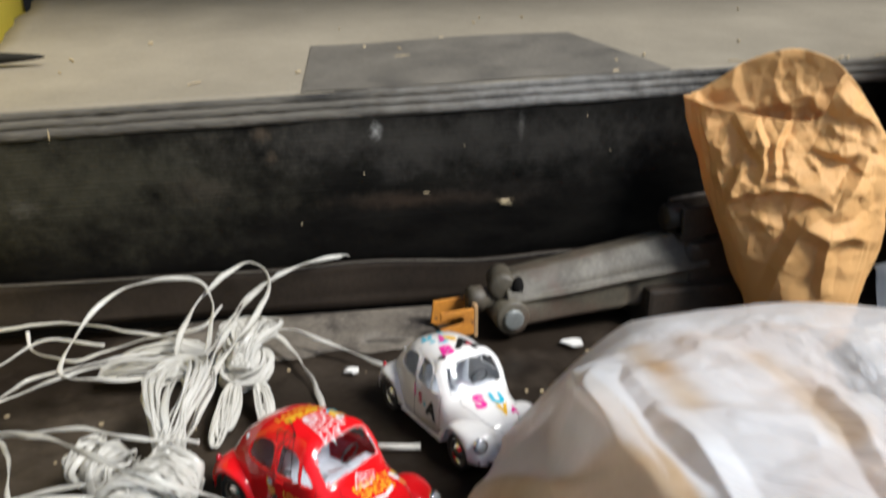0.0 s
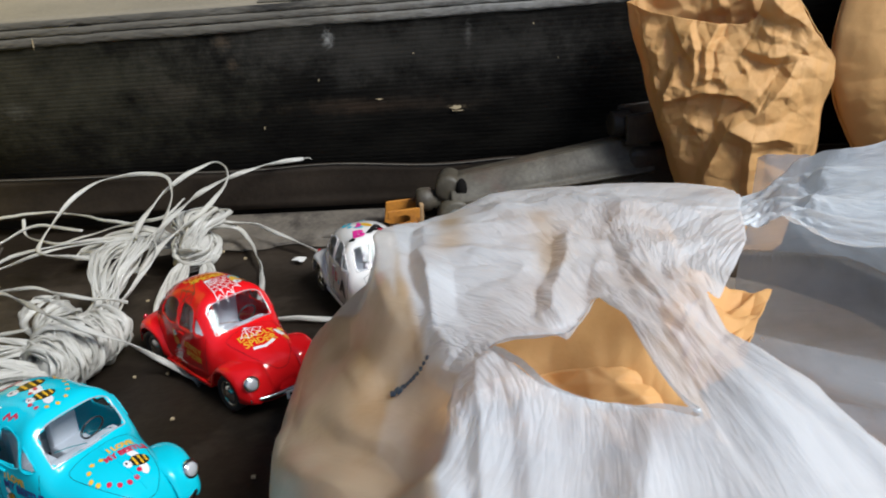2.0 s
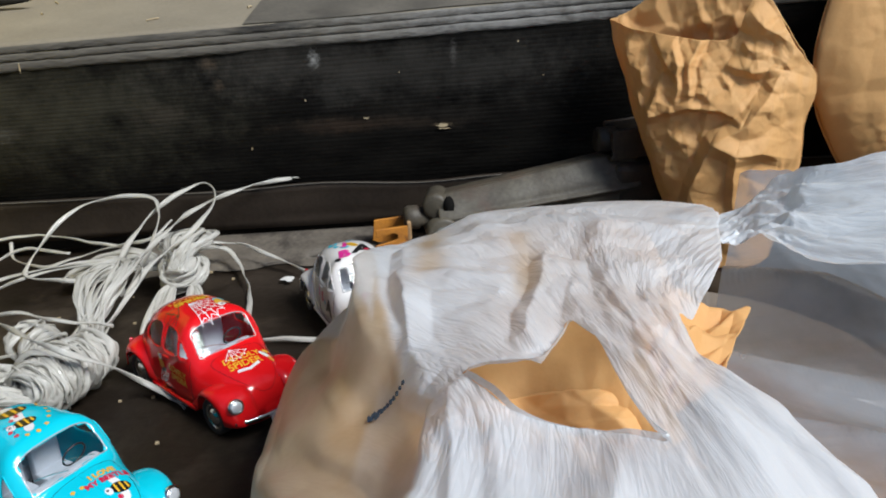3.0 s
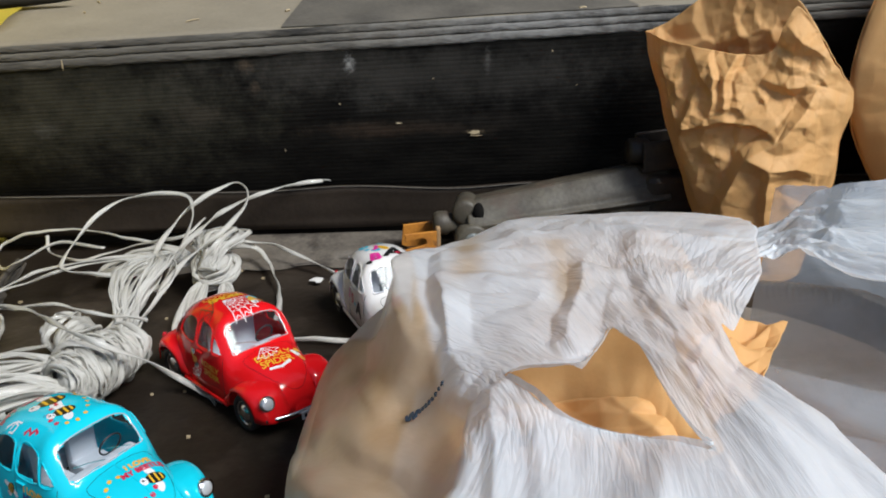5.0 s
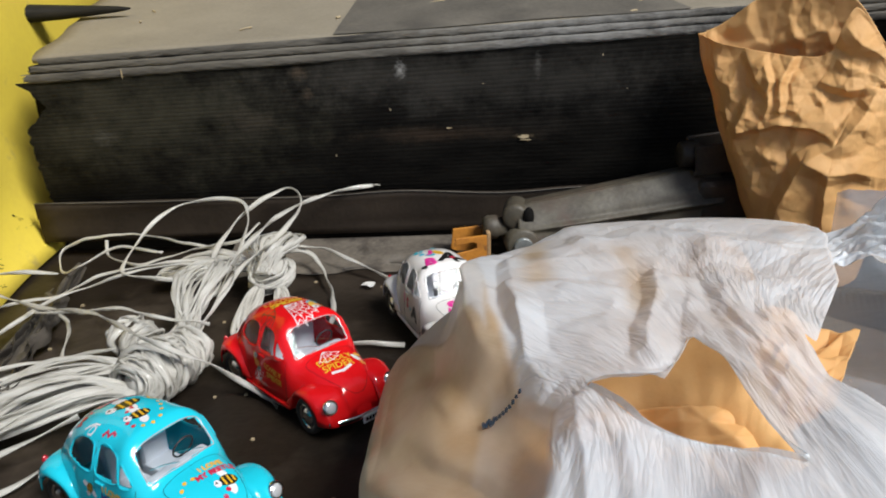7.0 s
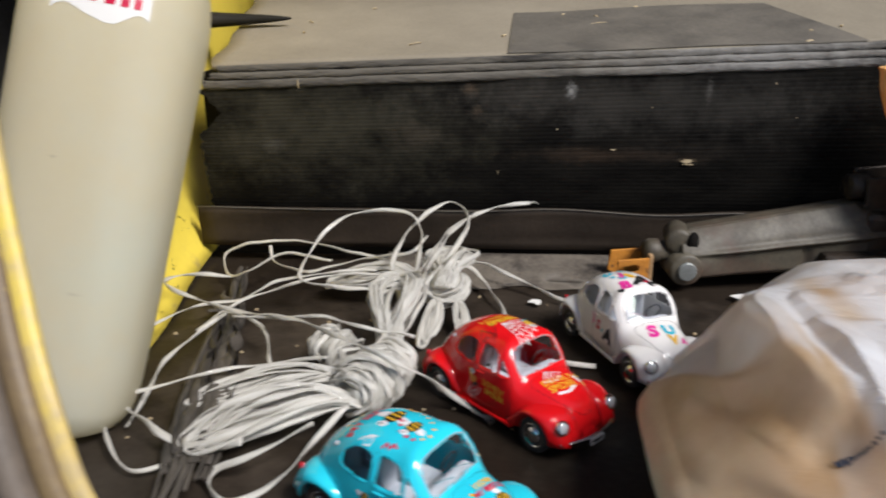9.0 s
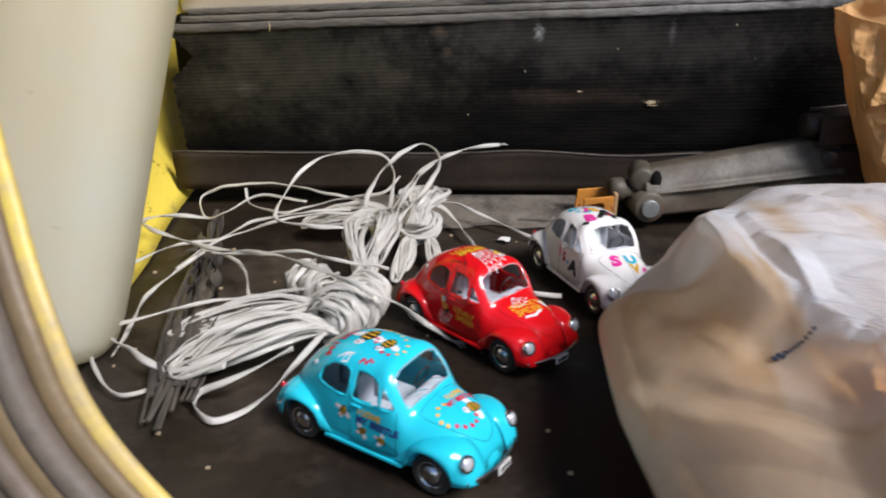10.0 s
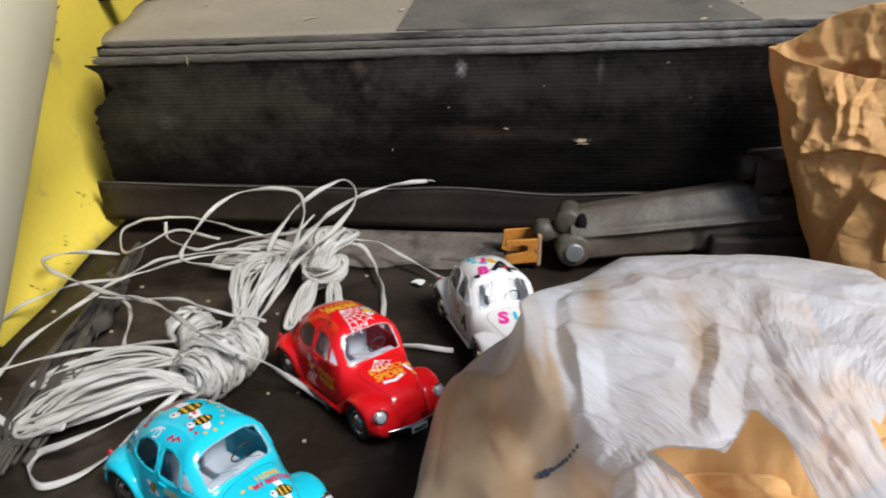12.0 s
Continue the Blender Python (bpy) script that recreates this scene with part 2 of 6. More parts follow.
    t.links.new(m2.outputs[0], t.nodes["Material Output"].inputs[0])
    return m


RUBBER = mat("black_ribbed_rubber", (0.005, 0.005, 0.0048), (0.026, 0.0245, 0.021), spec=0.1, rough=0.55, scale=26, fine=260, bump=0.25, amount=0.4, third=(0.05, 0.043, 0.034), third_scale=7, third_edge=(0.48, 0.78), stretch=(0.22, 1, 2.6))
RUBBER_FACE = mat("scuffed_black_ribbed_rubber", (0.0036, 0.0034, 0.0032), (0.012, 0.0108, 0.009), spec=0.06, rough=0.55, scale=30, fine=300, bump=0.35, amount=0.5, stretch=(0.5, 1, 1.6))


def soft_marks(m, spots, grainy=90.0):
    """Lays soft marks of dust, dirt or painted light on a material: centre, reach (x, y, z), colour, strength."""
    t = m.node_tree
    b = t.nodes["Principled BSDF"]
    co = t.nodes.new("ShaderNodeTexCoord")
    tex = t.nodes.new("ShaderNodeTexNoise")
    tex.inputs["Scale"].default_value, tex.inputs["Detail"].default_value, tex.inputs["Roughness"].default_value = grainy, 8.0, 0.72
    t.links.new(co.outputs["Object"], tex.inputs[0])
    colour = b.inputs["Base Color"].links[0].from_socket
    for at, reach, dust, strength in spots:
        sub = t.nodes.new("ShaderNodeVectorMath")
        sub.operation = "SUBTRACT"
        sub.inputs[1].default_value = at
        t.links.new(co.outputs["Object"], sub.inputs[0])
        div = t.nodes.new("ShaderNodeVectorMath")
        div.operation = "DIVIDE"
        div.inputs[1].default_value = reach
        t.links.new(sub.outputs[0], div.inputs[0])
        far = t.nodes.new("ShaderNodeVectorMath")
        far.operation = "LENGTH"
        t.links.new(div.outputs[0], far.inputs[0])
        add = t.nodes.new("ShaderNodeMath")
        add.operation = "MULTIPLY_ADD"
        add.inputs[1].default_value = 1.9
        t.links.new(tex.outputs[0], add.inputs[0])
        t.links.new(far.outputs["Value"], add.inputs[2])
        fade = t.nodes.new("ShaderNodeMapRange")
        fade.interpolation_type = "SMOOTHSTEP"
        fade.inputs[1].default_value, fade.inputs[2].default_value = 0.75, 1.75
        fade.inputs[3].default_value, fade.inputs[4].default_value = strength, 0.0
        t.links.new(add.outputs[0], fade.inputs[0])
        mx = t.nodes.new("ShaderNodeMix")
        mx.data_type = "RGBA"
        mx.inputs[7].default_value = (*dust, 1)
        t.links.new(fade.outputs[0], mx.inputs[0])
        t.links.new(colour, mx.inputs[6])
        colour = mx.outputs[2]
    t.links.new(colour, b.inputs["Base Color"])


DUST, MUD = (0.16, 0.15, 0.135), (0.085, 0.062, 0.042)
OLIVE = (0.050, 0.046, 0.033)
soft_marks(RUBBER_FACE, [((-0.16, 0.59, 0.13), (0.25, 0.1, 0.10), OLIVE, 0.9), ((0.08, 0.59, 0.155), (0.26, 0.1, 0.04), (0.055, 0.050, 0.043), 0.8), ((-0.075, 0.59, 0.122), (0.050, 0.1, 0.020), (0.070, 0.058, 0.044), 0.5),
                      ((0.10, 0.59, 0.106), (0.13, 0.1, 0.012), (0.07, 0.048, 0.033), 0.55), ((0.066, 0.59, 0.135), (0.025, 0.1, 0.024), (0.08, 0.075, 0.066), 0.25)], 35.0)
soft_marks(RUBBER_FACE, [((0.060, 0.59, 0.163), (0.008, 0.1, 0.012), (0.34, 0.33, 0.31), 0.85), ((-0.026, 0.59, 0.164), (0.013, 0.1, 0.010), MUD, 0.95), ((-0.02, 0.59, 0.145), (0.008, 0.1, 0.010), MUD, 0.7),
                      ((-0.20, 0.59, 0.113), (0.020, 0.1, 0.012), DUST, 0.25), ((0.176, 0.59, 0.163), (0.005, 0.1, 0.018), DUST, 0.7), ((0.166, 0.59, 0.102), (0.016, 0.1, 0.004), (0.2, 0.15, 0.09), 0.7)], 330.0)
TRIM = mat("worn_grey_rubber_edging", (0.165, 0.148, 0.122), (0.09, 0.081, 0.069), rough=0.78, scale=25, fine=300, bump=0.8, stretch=(0.15, 1, 1), third=(0.032, 0.029, 0.026), third_scale=30, third_edge=(0.52, 0.62), spec=0.3)
soft_marks(RUBBER_FACE, [((0.19, 0.59, 0.150), (0.22, 0.1, 0.050), (0.030, 0.0275, 0.024), 0.75), ((0.33, 0.59, 0.160), (0.16, 0.1, 0.030), (0.034, 0.031, 0.027), 0.6), ((0.17, 0.59, 0.112), (0.12, 0.1, 0.022), (0.028, 0.024, 0.020), 0.5)], 70.0)
# paler grey painted over the right end: sunlight put into the edging's colour
soft_marks(TRIM, [((0.22, 0.58, 0.19), (0.26, 0.1, 0.06), (0.26, 0.25, 0.235), 0.75)], 60.0)
DUSTY = mat("dusty_ledge_top", (0.285, 0.245, 0.182), (0.215, 0.184, 0.136), rough=0.9, scale=9, fine=300, bump=0.2)
CLEAN = mat("wiped_dark_patch", (0.088, 0.079, 0.066), (0.16, 0.142, 0.115), rough=0.7, scale=18, fine=260, bump=0.2)
FLOOR = mat("dirty_dark_floor_mat", (0.0125, 0.0088, 0.0063), (0.027, 0.0198, 0.0139), spec=0.2, rough=0.45, scale=10, fine=180, bump=0.3, amount=0.4, third=(0.085, 0.066, 0.05), third_scale=9, third_edge=(0.50, 0.76), rough_vary=0.2)
soft_marks(FLOOR, [((-0.13, 0.46, 0), (0.10, 0.085, 0.1), (0.115, 0.09, 0.066), 0.6), ((-0.23, 0.27, 0), (0.085, 0.12, 0.1), (0.085, 0.070, 0.055), 0.4), ((0.04, 0.505, 0), (0.11, 0.045, 0.1), (0.07, 0.055, 0.042), 0.5),
                ((-0.06, 0.41, 0), (0.05, 0.03, 0.1), (0.075, 0.056, 0.04), 0.5), ((-0.16, 0.19, 0), (0.10, 0.05, 0.1), (0.06, 0.048, 0.037), 0.35)], 40.0)
DUSTBAR = mat("dusty_grey_bar", (0.17, 0.145, 0.115), (0.085, 0.070, 0.055), third=(0.032, 0.025, 0.020), third_scale=26, third_edge=(0.50, 0.64), rough=0.75, scale=20, fine=260, bump=0.2)
LIP = mat("dark_rubber_lip", (0.040, 0.030, 0.022), (0.024, 0.018, 0.0135), spec=0.15, rough=0.6, scale=18, fine=260, bump=0.3)
YELLOW = mat("chipped_yellow_paint", (0.90, 0.70, 0.085), (0.82, 0.62, 0.085), rough=0.4, scale=10, fine=160, bump=0.25, amount=0.3, third=(0.62, 0.47, 0.13), third_scale=26, third_edge=(0.60, 0.70))
YELLOW_FRAME = mat("worn_yellow_frame_paint", (0.62, 0.45, 0.12), (0.40, 0.31, 0.17), rough=0.45, scale=14, fine=200, bump=0.3, amount=0.6, third=(0.66, 0.5, 0.08), third_scale=9, third_edge=(0.5, 0.6))
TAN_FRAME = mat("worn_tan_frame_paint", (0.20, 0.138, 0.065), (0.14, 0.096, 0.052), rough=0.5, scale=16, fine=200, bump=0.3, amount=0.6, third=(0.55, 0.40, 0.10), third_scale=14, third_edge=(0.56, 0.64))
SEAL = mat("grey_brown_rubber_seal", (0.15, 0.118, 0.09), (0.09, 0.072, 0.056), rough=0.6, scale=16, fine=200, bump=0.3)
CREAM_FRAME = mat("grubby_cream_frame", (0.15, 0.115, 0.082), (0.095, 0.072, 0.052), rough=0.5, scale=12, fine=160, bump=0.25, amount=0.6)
JUG = mat("cream_plastic_bottle", (0.80, 0.74, 0.57), (0.74, 0.66, 0.47), rough=0.22, scale=6, fine=90, bump=0.1, amount=0.2, third=(0.70, 0.72, 0.63), third_scale=5, third_edge=(0.45, 0.7))
soft_marks(JUG, [((0.035, -0.04, 0.10), (0.045, 0.1, 0.10), (0.72, 0.76, 0.65), 0.7), ((-0.035, -0.04, 0.20), (0.035, 0.1, 0.09), (0.80, 0.67, 0.45), 0.5)], 14.0)
soft_marks(JUG, [((-0.006, -0.04, 0.155), (0.005, 0.1, 0.0016), (0.30, 0.27, 0.21), 0.8), ((0.018, -0.04, 0.082), (0.007, 0.1, 0.0018), (0.40, 0.37, 0.30), 0.7), ((-0.028, -0.04, 0.045), (0.003, 0.1, 0.003), (0.38, 0.33, 0.25), 0.6)], 260.0)
PAPER = mat("brown_kraft_paper", (0.84, 0.50, 0.200), (0.77, 0.435, 0.160), rough=0.62, scale=25, fine=500, bump=0.15, amount=0.3, spec=0.35)


def thin_wall(m, colour, share):
    """Lets part of the light through a thin sheet or wall."""
    t = m.node_tree
    tl = t.nodes.new("ShaderNodeBsdfTranslucent")
    tl.inputs[0].default_value = (*colour, 1)
    mx = t.nodes.new("ShaderNodeMixShader")
    mx.inputs[0].default_value = share
    t.links.new(t.nodes["Principled BSDF"].outputs[0], mx.inputs[1])
    t.links.new(tl.outputs[0], mx.inputs[2])
    t.links.new(mx.outputs[0], t.nodes["Material Output"].inputs[0])


thin_wall(PAPER, (0.80, 0.42, 0.13), 0.24)
thin_wall(JUG, (0.86, 0.82, 0.66), 0.5)
ROPE = mat("white_poly_twine", (0.82, 0.795, 0.735), (0.68, 0.65, 0.58), rough=0.22, coat=0.5, scale=1.6, fine=5.0, bump=0.55, amount=0.75, spec=0.6, grain="fibre", dist=0.0008)
rope_nodes = ROPE.node_tree
rope_thin = rope_nodes.nodes.new("ShaderNodeBsdfTranslucent")
rope_thin.inputs[0].default_value = (0.95, 0.92, 0.84, 1)
rope_each = rope_nodes.nodes.new("ShaderNodeObjectInfo")
rope_range = rope_nodes.nodes.new("ShaderNodeMapRange")
rope_range.inputs[3].default_value, rope_range.inputs[4].default_value = 0.94, 1.0
rope_nodes.links.new(rope_each.outputs["Random"], rope_range.inputs[0])
rope_tone = rope_nodes.nodes.new("ShaderNodeMix")
rope_tone.data_type, rope_tone.blend_type = "RGBA", "MULTIPLY"
rope_tone.inputs[0].default_value = 1.0
rope_base = rope_nodes.nodes["Principled BSDF"].inputs["Base Color"]
rope_nodes.links.new(rope_base.links[0].from_socket, rope_tone.inputs[6])
rope_nodes.links.new(rope_range.outputs[0], rope_tone.inputs[7])
rope_nodes.links.new(rope_tone.outputs[2], rope_base)
rope_mix = rope_nodes.nodes.new("ShaderNodeMixShader")
rope_mix.inputs[0].default_value = 0.28
rope_nodes.links.new(rope_nodes.nodes["Principled BSDF"].outputs[0], rope_mix.inputs[1])
rope_nodes.links.new(rope_thin.outputs[0], rope_mix.inputs[2])
rope_nodes.links.new(rope_mix.outputs[0], rope_nodes.nodes["Material Output"].inputs[0])
JACK_GREY = mat("worn_grey_green_jack_paint", (0.110, 0.095, 0.067), (0.055, 0.044, 0.031), rough=0.55, scale=40, fine=300, bump=0.3, third=(0.085, 0.055, 0.038), third_scale=22, third_edge=(0.50, 0.66))
soft_marks(JACK_GREY, [((0.05, -0.02, 0.062), (0.05, 0.1, 0.005), (0.17, 0.075, 0.05), 0.45), ((0.10, -0.02, 0.030), (0.05, 0.1, 0.012), (0.03, 0.024, 0.018), 0.6)], 160.0)
JACK_DARK = mat("greasy_dark_steel", (0.060, 0.044, 0.032), (0.030, 0.023, 0.017), rough=0.5, metal=0.3, scale=40, fine=300, bump=0.3)
ORANGE = mat("rusty_orange_paint", (0.62, 0.25, 0.03), (0.40, 0.15, 0.025), rough=0.55, scale=60, fine=400, bump=0.3, third=(0.10, 0.05, 0.03), third_scale=70, third_edge=(0.56, 0.64))
STEEL = mat("dull_zinc_bolt", (0.36, 0.38, 0.37), (0.24, 0.25, 0.24), rough=0.45, metal=0.6, scale=80, fine=500, bump=0.2)
STRIP = mat("dull_black_rubber_strip", (0.028, 0.025, 0.021), (0.115, 0.098, 0.080), rough=0.55, scale=60, fine=300, bump=0.3, stretch=(1, 0.2, 1))
VAN = mat("dark_interior_lining", (0.10, 0.09, 0.08), (0.06, 0.055, 0.05), rough=0.8, scale=6, fine=90, bump=0.2)
GROUND = mat("packed_earth_ground", (0.15, 0.13, 0.105), (0.10, 0.088, 0.072), rough=0.95, scale=3, fine=60, bump=0.3)
CHIP = plain("white_paper_scrap", (0.75, 0.73, 0.69), 0.8)
STRAW = plain("dry_straw", (0.42, 0.33, 0.2), 0.8)
FILM = film_plastic("white_polythene_film", (0.88, 0.915, 0.945), 0.08, 0.36)
FILM_WHITE = film_plastic("gathered_white_polythene", (0.86, 0.905, 0.945), 0.08)
# clearer copy of the white film, its colour darkened to blue-grey for shade
FILM_SHADED = film_plastic("loose_thin_polythene_shaded", (0.42, 0.46, 0.51), 0.40)
INK = plain("blue_grey_print", (0.035, 0.06, 0.10), 0.5)

RED = mat("gloss_red_paint", (0.72, 0.008, 0.012), (0.68, 0.008, 0.01), rough=0.16, scale=30, fine=500, bump=0.02, coat=0.6, spec=0.2, rough_vary=0.04)
BLUE = mat("gloss_turquoise_paint", (0.025, 0.56, 0.70), (0.025, 0.54, 0.67), rough=0.16, scale=30, fine=500, bump=0.02, coat=0.6, spec=0.2, rough_vary=0.04)
WHITE = mat("gloss_white_paint", (0.82, 0.79, 0.755), (0.79, 0.76, 0.725), rough=0.16, scale=30, fine=500, bump=0.02, coat=0.6, spec=0.2, rough_vary=0.04)
CHROME = mat("bright_chrome_plating", (0.92, 0.92, 0.92), (0.82, 0.82, 0.82), rough=0.14, metal=1.0, scale=120, fine=800, bump=0.05, rough_vary=0.06)
TYRE = mat("black_toy_tyre", (0.018, 0.018, 0.018), (0.035, 0.033, 0.03), rough=0.6, scale=150, fine=900, bump=0.2)
UNDER = plain("black_moulded_base", (0.02, 0.02, 0.02), 0.5)
SEAT = mat("pale_grey_moulded_interior", (0.80, 0.81, 0.84), (0.72, 0.73, 0.77), rough=0.5, scale=80, fine=500, bump=0.1)
GLASS = pane("toy_window", (0.86, 0.88, 0.90), 1.41)
BRIGHT = plain("silver_trim", (0.80, 0.80, 0.81), 0.22, 0.55)
RUST = mat("dusty_rusted_orange", (0.42, 0.27, 0.13), (0.26, 0.13, 0.06), rough=0.7, scale=90, fine=400, bump=0.3)
LAMP_GLASS = plain("silver_lamp_lens", (0.72, 0.74, 0.76), 0.12, 0.4)
TAIL = plain("red_tail_lamp", (0.45, 0.01, 0.02), 0.2, 0.0, 0.5)
# black of the panel joints, and of solids that stand for shade in recesses
GAP = plain("dark_gap_and_shade", (0.010, 0.009, 0.008), 0.9)
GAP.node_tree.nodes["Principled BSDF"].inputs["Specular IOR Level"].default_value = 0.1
PRINT = {k: plain("print_" + k, c, 0.3, 0.0, 0.4) for k, c in (
    ("yellow", (0.78, 0.44, 0.025)), ("white", (0.8, 0.78, 0.78)), ("black", (0.012, 0.012, 0.012)), ("pink", (0.75, 0.03, 0.3)),
    ("red", (0.55, 0.01, 0.05)), ("cyan", (0.03, 0.45, 0.6)), ("navy", (0.03, 0.04, 0.2)), ("orange", (0.75, 0.25, 0.02)))}
# ---- the setting: load floor, ribbed step, ledge, side panel, door frame ----
def structure(name, label, category):
    return thing(name, label=label, category=category, kind="structure")


def floor_height(x, y):
    return 0.0012 * nz(x, y, 0.3, 9) - 0.001


def build_floor():
    bm = sheet(lambda u, v: Vector((-0.6 + 1.8 * u, 0.02 + 0.62 * v, floor_height(-0.6 + 1.8 * u, 0.02 + 0.62 * v))), 90, 40)
    ob = part("floor", bm, FLOOR, smooth=True, solid=0.02)
    return tagged(ob, "dark brown dirty rubber floor mat of the load space", "floor", kind="structure")


build_floor()
SLANT = 0.042  # the ledge rises a little towards the right


def build_step():
    step = structure("wall_step", "black ribbed rubber riser with grey edging and dusty top", "step")
    # ribbed riser: a ridged profile run along x, torn at its left end
    prof = []
    n = 38
    for i in range(n * 6 + 1):
        k = i / (n * 6)
        proud = (0.0, 0.6, 0.95, 1.0, 0.95, 0.6)[i % 6] * (0.00009 + 0.00013 * random.Random(i // 6).random())
        prof.append((0.606 - 0.022 * k - 0.004 * math.sin(math.pi * k) - proud, 0.035 + 0.138 * k))

    def left_edge(k):
        return -0.264 + 0.003 * nz(k * 26, 0, 0) + 0.020 * max(0.0, 1 - abs(k - 0.84) / 0.15) ** 0.7

    def riser(u, v):
        j = min(int(round(v * (len(prof) - 1))), len(prof) - 1)
        y, z = prof[j]
        k = j / (len(prof) - 1)
        x0 = left_edge(k)
        x = x0 + (1.15 - x0) * u
        return Vector((x, y + 0.0018 * nz(x, 0.1, z, 11), z + SLANT * x * k))
    part("ribbed_face", sheet(riser, 70, len(prof) - 1), RUBBER_FACE, step, "black finely ribbed rubber face, scuffed and dusty", smooth=False)
    # black box: the shade behind the torn riser, put into its colour
    part("riser_shade", box(bmesh.new(), (-0.268, 0.618, 0.0), (1.15, 0.66, 0.172)), GAP, step, "black box standing for the shade behind the riser")
    # pale scuffs and flakes stuck on the face
    random.seed(21)
    for x, z, rx, rz, mt in ((0.166, 0.102, 0.006, 0.002, STRAW), (0.2306, 0.171, 0.0009, 0.0009, STRAW), (0.05, 0.13, 0.0007, 0.0012, STRAW), (0.10, 0.112, 0.003, 0.0008, STRAW), (0.13, 0.15, 0.0008, 0.0007, STRAW), (0.253, 0.142, 0.0008, 0.0006, STRAW), (0.0, 0.09, 0.0006, 0.0014, STRAW), (-0.173, 0.168, 0.0007, 0.005, STRAW), (0.168, 0.099, 0.007, 0.0006, STRAW)):
        k = (z - 0.035 - SLANT * x * 0.8) / 0.138
        y = 0.606 - 0.022 * k - 0.004 * math.sin(math.pi * k) - 0.0009 - 0.001
        bm = bmesh.new()
        ring = [bm.verts.new((x + rx * random.uniform(0.5, 1.15) * math.cos(a), y - 0.0004 * random.random(), z + rz * random.uniform(0.5, 1.15) * math.sin(a))) for a in [2 * math.pi * i / 12 for i in range(12)]]
        bm.faces.new(ring)
        part("scuff", bm, mt, step, "pale scuff or flake")
    # moulded edging: three stacked rounded strips
    for i, (z0, h, y0) in enumerate(((0.172, 0.0075, 0.578), (0.1795, 0.006, 0.5785), (0.1855, 0.0065, 0.583))):
        def strip(u, v, z0=z0, h=h, y0=y0, i=i):
            x0 = -0.255 + 0.006 * i + 0.006 * nz(v * 3, i, 2, 2)
            x = x0 + (1.15 - x0) * u
            a = v * math.pi
            wob = 0.0010 * nz(x, i * 3.1, 0, 12) + 0.0008 * nz(x, i * 1.7, 5, 55) + 0.0005 * nz(x, i, v * 3, 150) + 0.0002 * nz(x, i, v * 4, 420)
            return Vector((x, y0 + 0.010 - 0.006 * math.sin(a) ** 0.22 + wob, z0 + h * (0.5 - 0.5 * math.cos(a)) + SLANT * x + wob * 0.6))
        part("edging_strip", sheet(strip, 620, 12), TRIM, step, "worn grey rubber edging strip", smooth=True)

    # ledge top, sloping up and away, with a torn left front corner
    def top(u, v):
        y = 0.588 + 0.62 * v
        x0 = -0.248 - 0.06 * v + 0.008 * nz(v, 0, 4, 13)
        x = x0 + (1.15 - x0) * u
        return Vector((x, y, 0.1915 + SLANT * x + 0.2 * (y - 0.588) + 0.002 * nz(x, y, 1, 8)))
    part("ledge_top", sheet(top, 80, 50), DUSTY, step, "beige dusty ledge top", smooth=True, solid=0.004)

    def wiped(u, v):
        y = 0.5895 + 0.1355 * v
        x = 0.005 + 0.012 * v + (0.30 - 0.055 * v) * u + 0.003 * nz(u * 4, v * 4, 0, 3)
        return Vector((x, y, 0.1915 + SLANT * x + 0.2 * (y - 0.588) + 0.002 * nz(x, y, 1, 8) + 0.0012))
    part("wiped_patch", sheet(wiped, 30, 12), CLEAN, step, "dark rectangular patch wiped clean of dust", smooth=True)

    # lip at the foot of the riser
    def lip(u, v):
        x = -0.275 + 1.4 * u
        return Vector((x, 0.594 - 0.004 * v * v + 0.002 * nz(x, v, 3, 9), 0.016 + (0.038 + 0.004 * nz(x, 0, 6, 10)) * v))
    part("rubber_lip", sheet(lip, 80, 6), LIP, step, "dark brown rubber lip along the foot", smooth=True, solid=0.003)

    part("lip_edge", tube(bmesh.new(), [lip(i / 80, 1.0) + Vector((0, -0.0004, 0.0003 * nz(i * 0.7, 0, 0))) for i in range(81)], 0.0006, 0.0004, 6), CLEAN, step, "pale worn edge of the lip", smooth=True)

    def bar(u, v):
        x = -0.10 + 0.205 * u
        a = v * math.pi
        return Vector((x, 0.598 - 0.062 * v + 0.014 * v * nz(x, v, 0, 26), 0.0003 + 0.010 * (1 - v) ** 1.3))
    part("dusty_bar", sheet(bar, 90, 14), DUSTBAR, step, "flat grey dusty bar against the lip", smooth=True)
    return step


build_step()


# chips in the paint: y, z, size, length over height
CHIPS = [(0.5955, 0.181, 0.003, 1.6), (0.602, 0.176, 0.003, 2.2), (0.589, 0.167, 0.0016, 3.0), (0.602, 0.194, 0.002, 1.6), (0.578, 0.042, 0.0025, 2.0), (0.590, 0.031, 0.002, 2.4), (0.565, 0.036, 0.0015, 2.0), (0.569, 0.073, 0.001, 1.5),
         (0.4435, 0.012, 0.0025, 1.8), (0.4835, 0.020, 0.0018, 2.5), (0.47, 0.05, 0.0012, 1.6), (0.53, 0.11, 0.0008, 2.0), (0.55, 0.15, 0.0009, 1.6), (0.52, 0.02, 0.002, 2.6), (0.50, 0.008, 0.002, 3.0), (0.57, 0.21, 0.006, 2.2), (0.61, 0.215, 0.007, 1.8)]


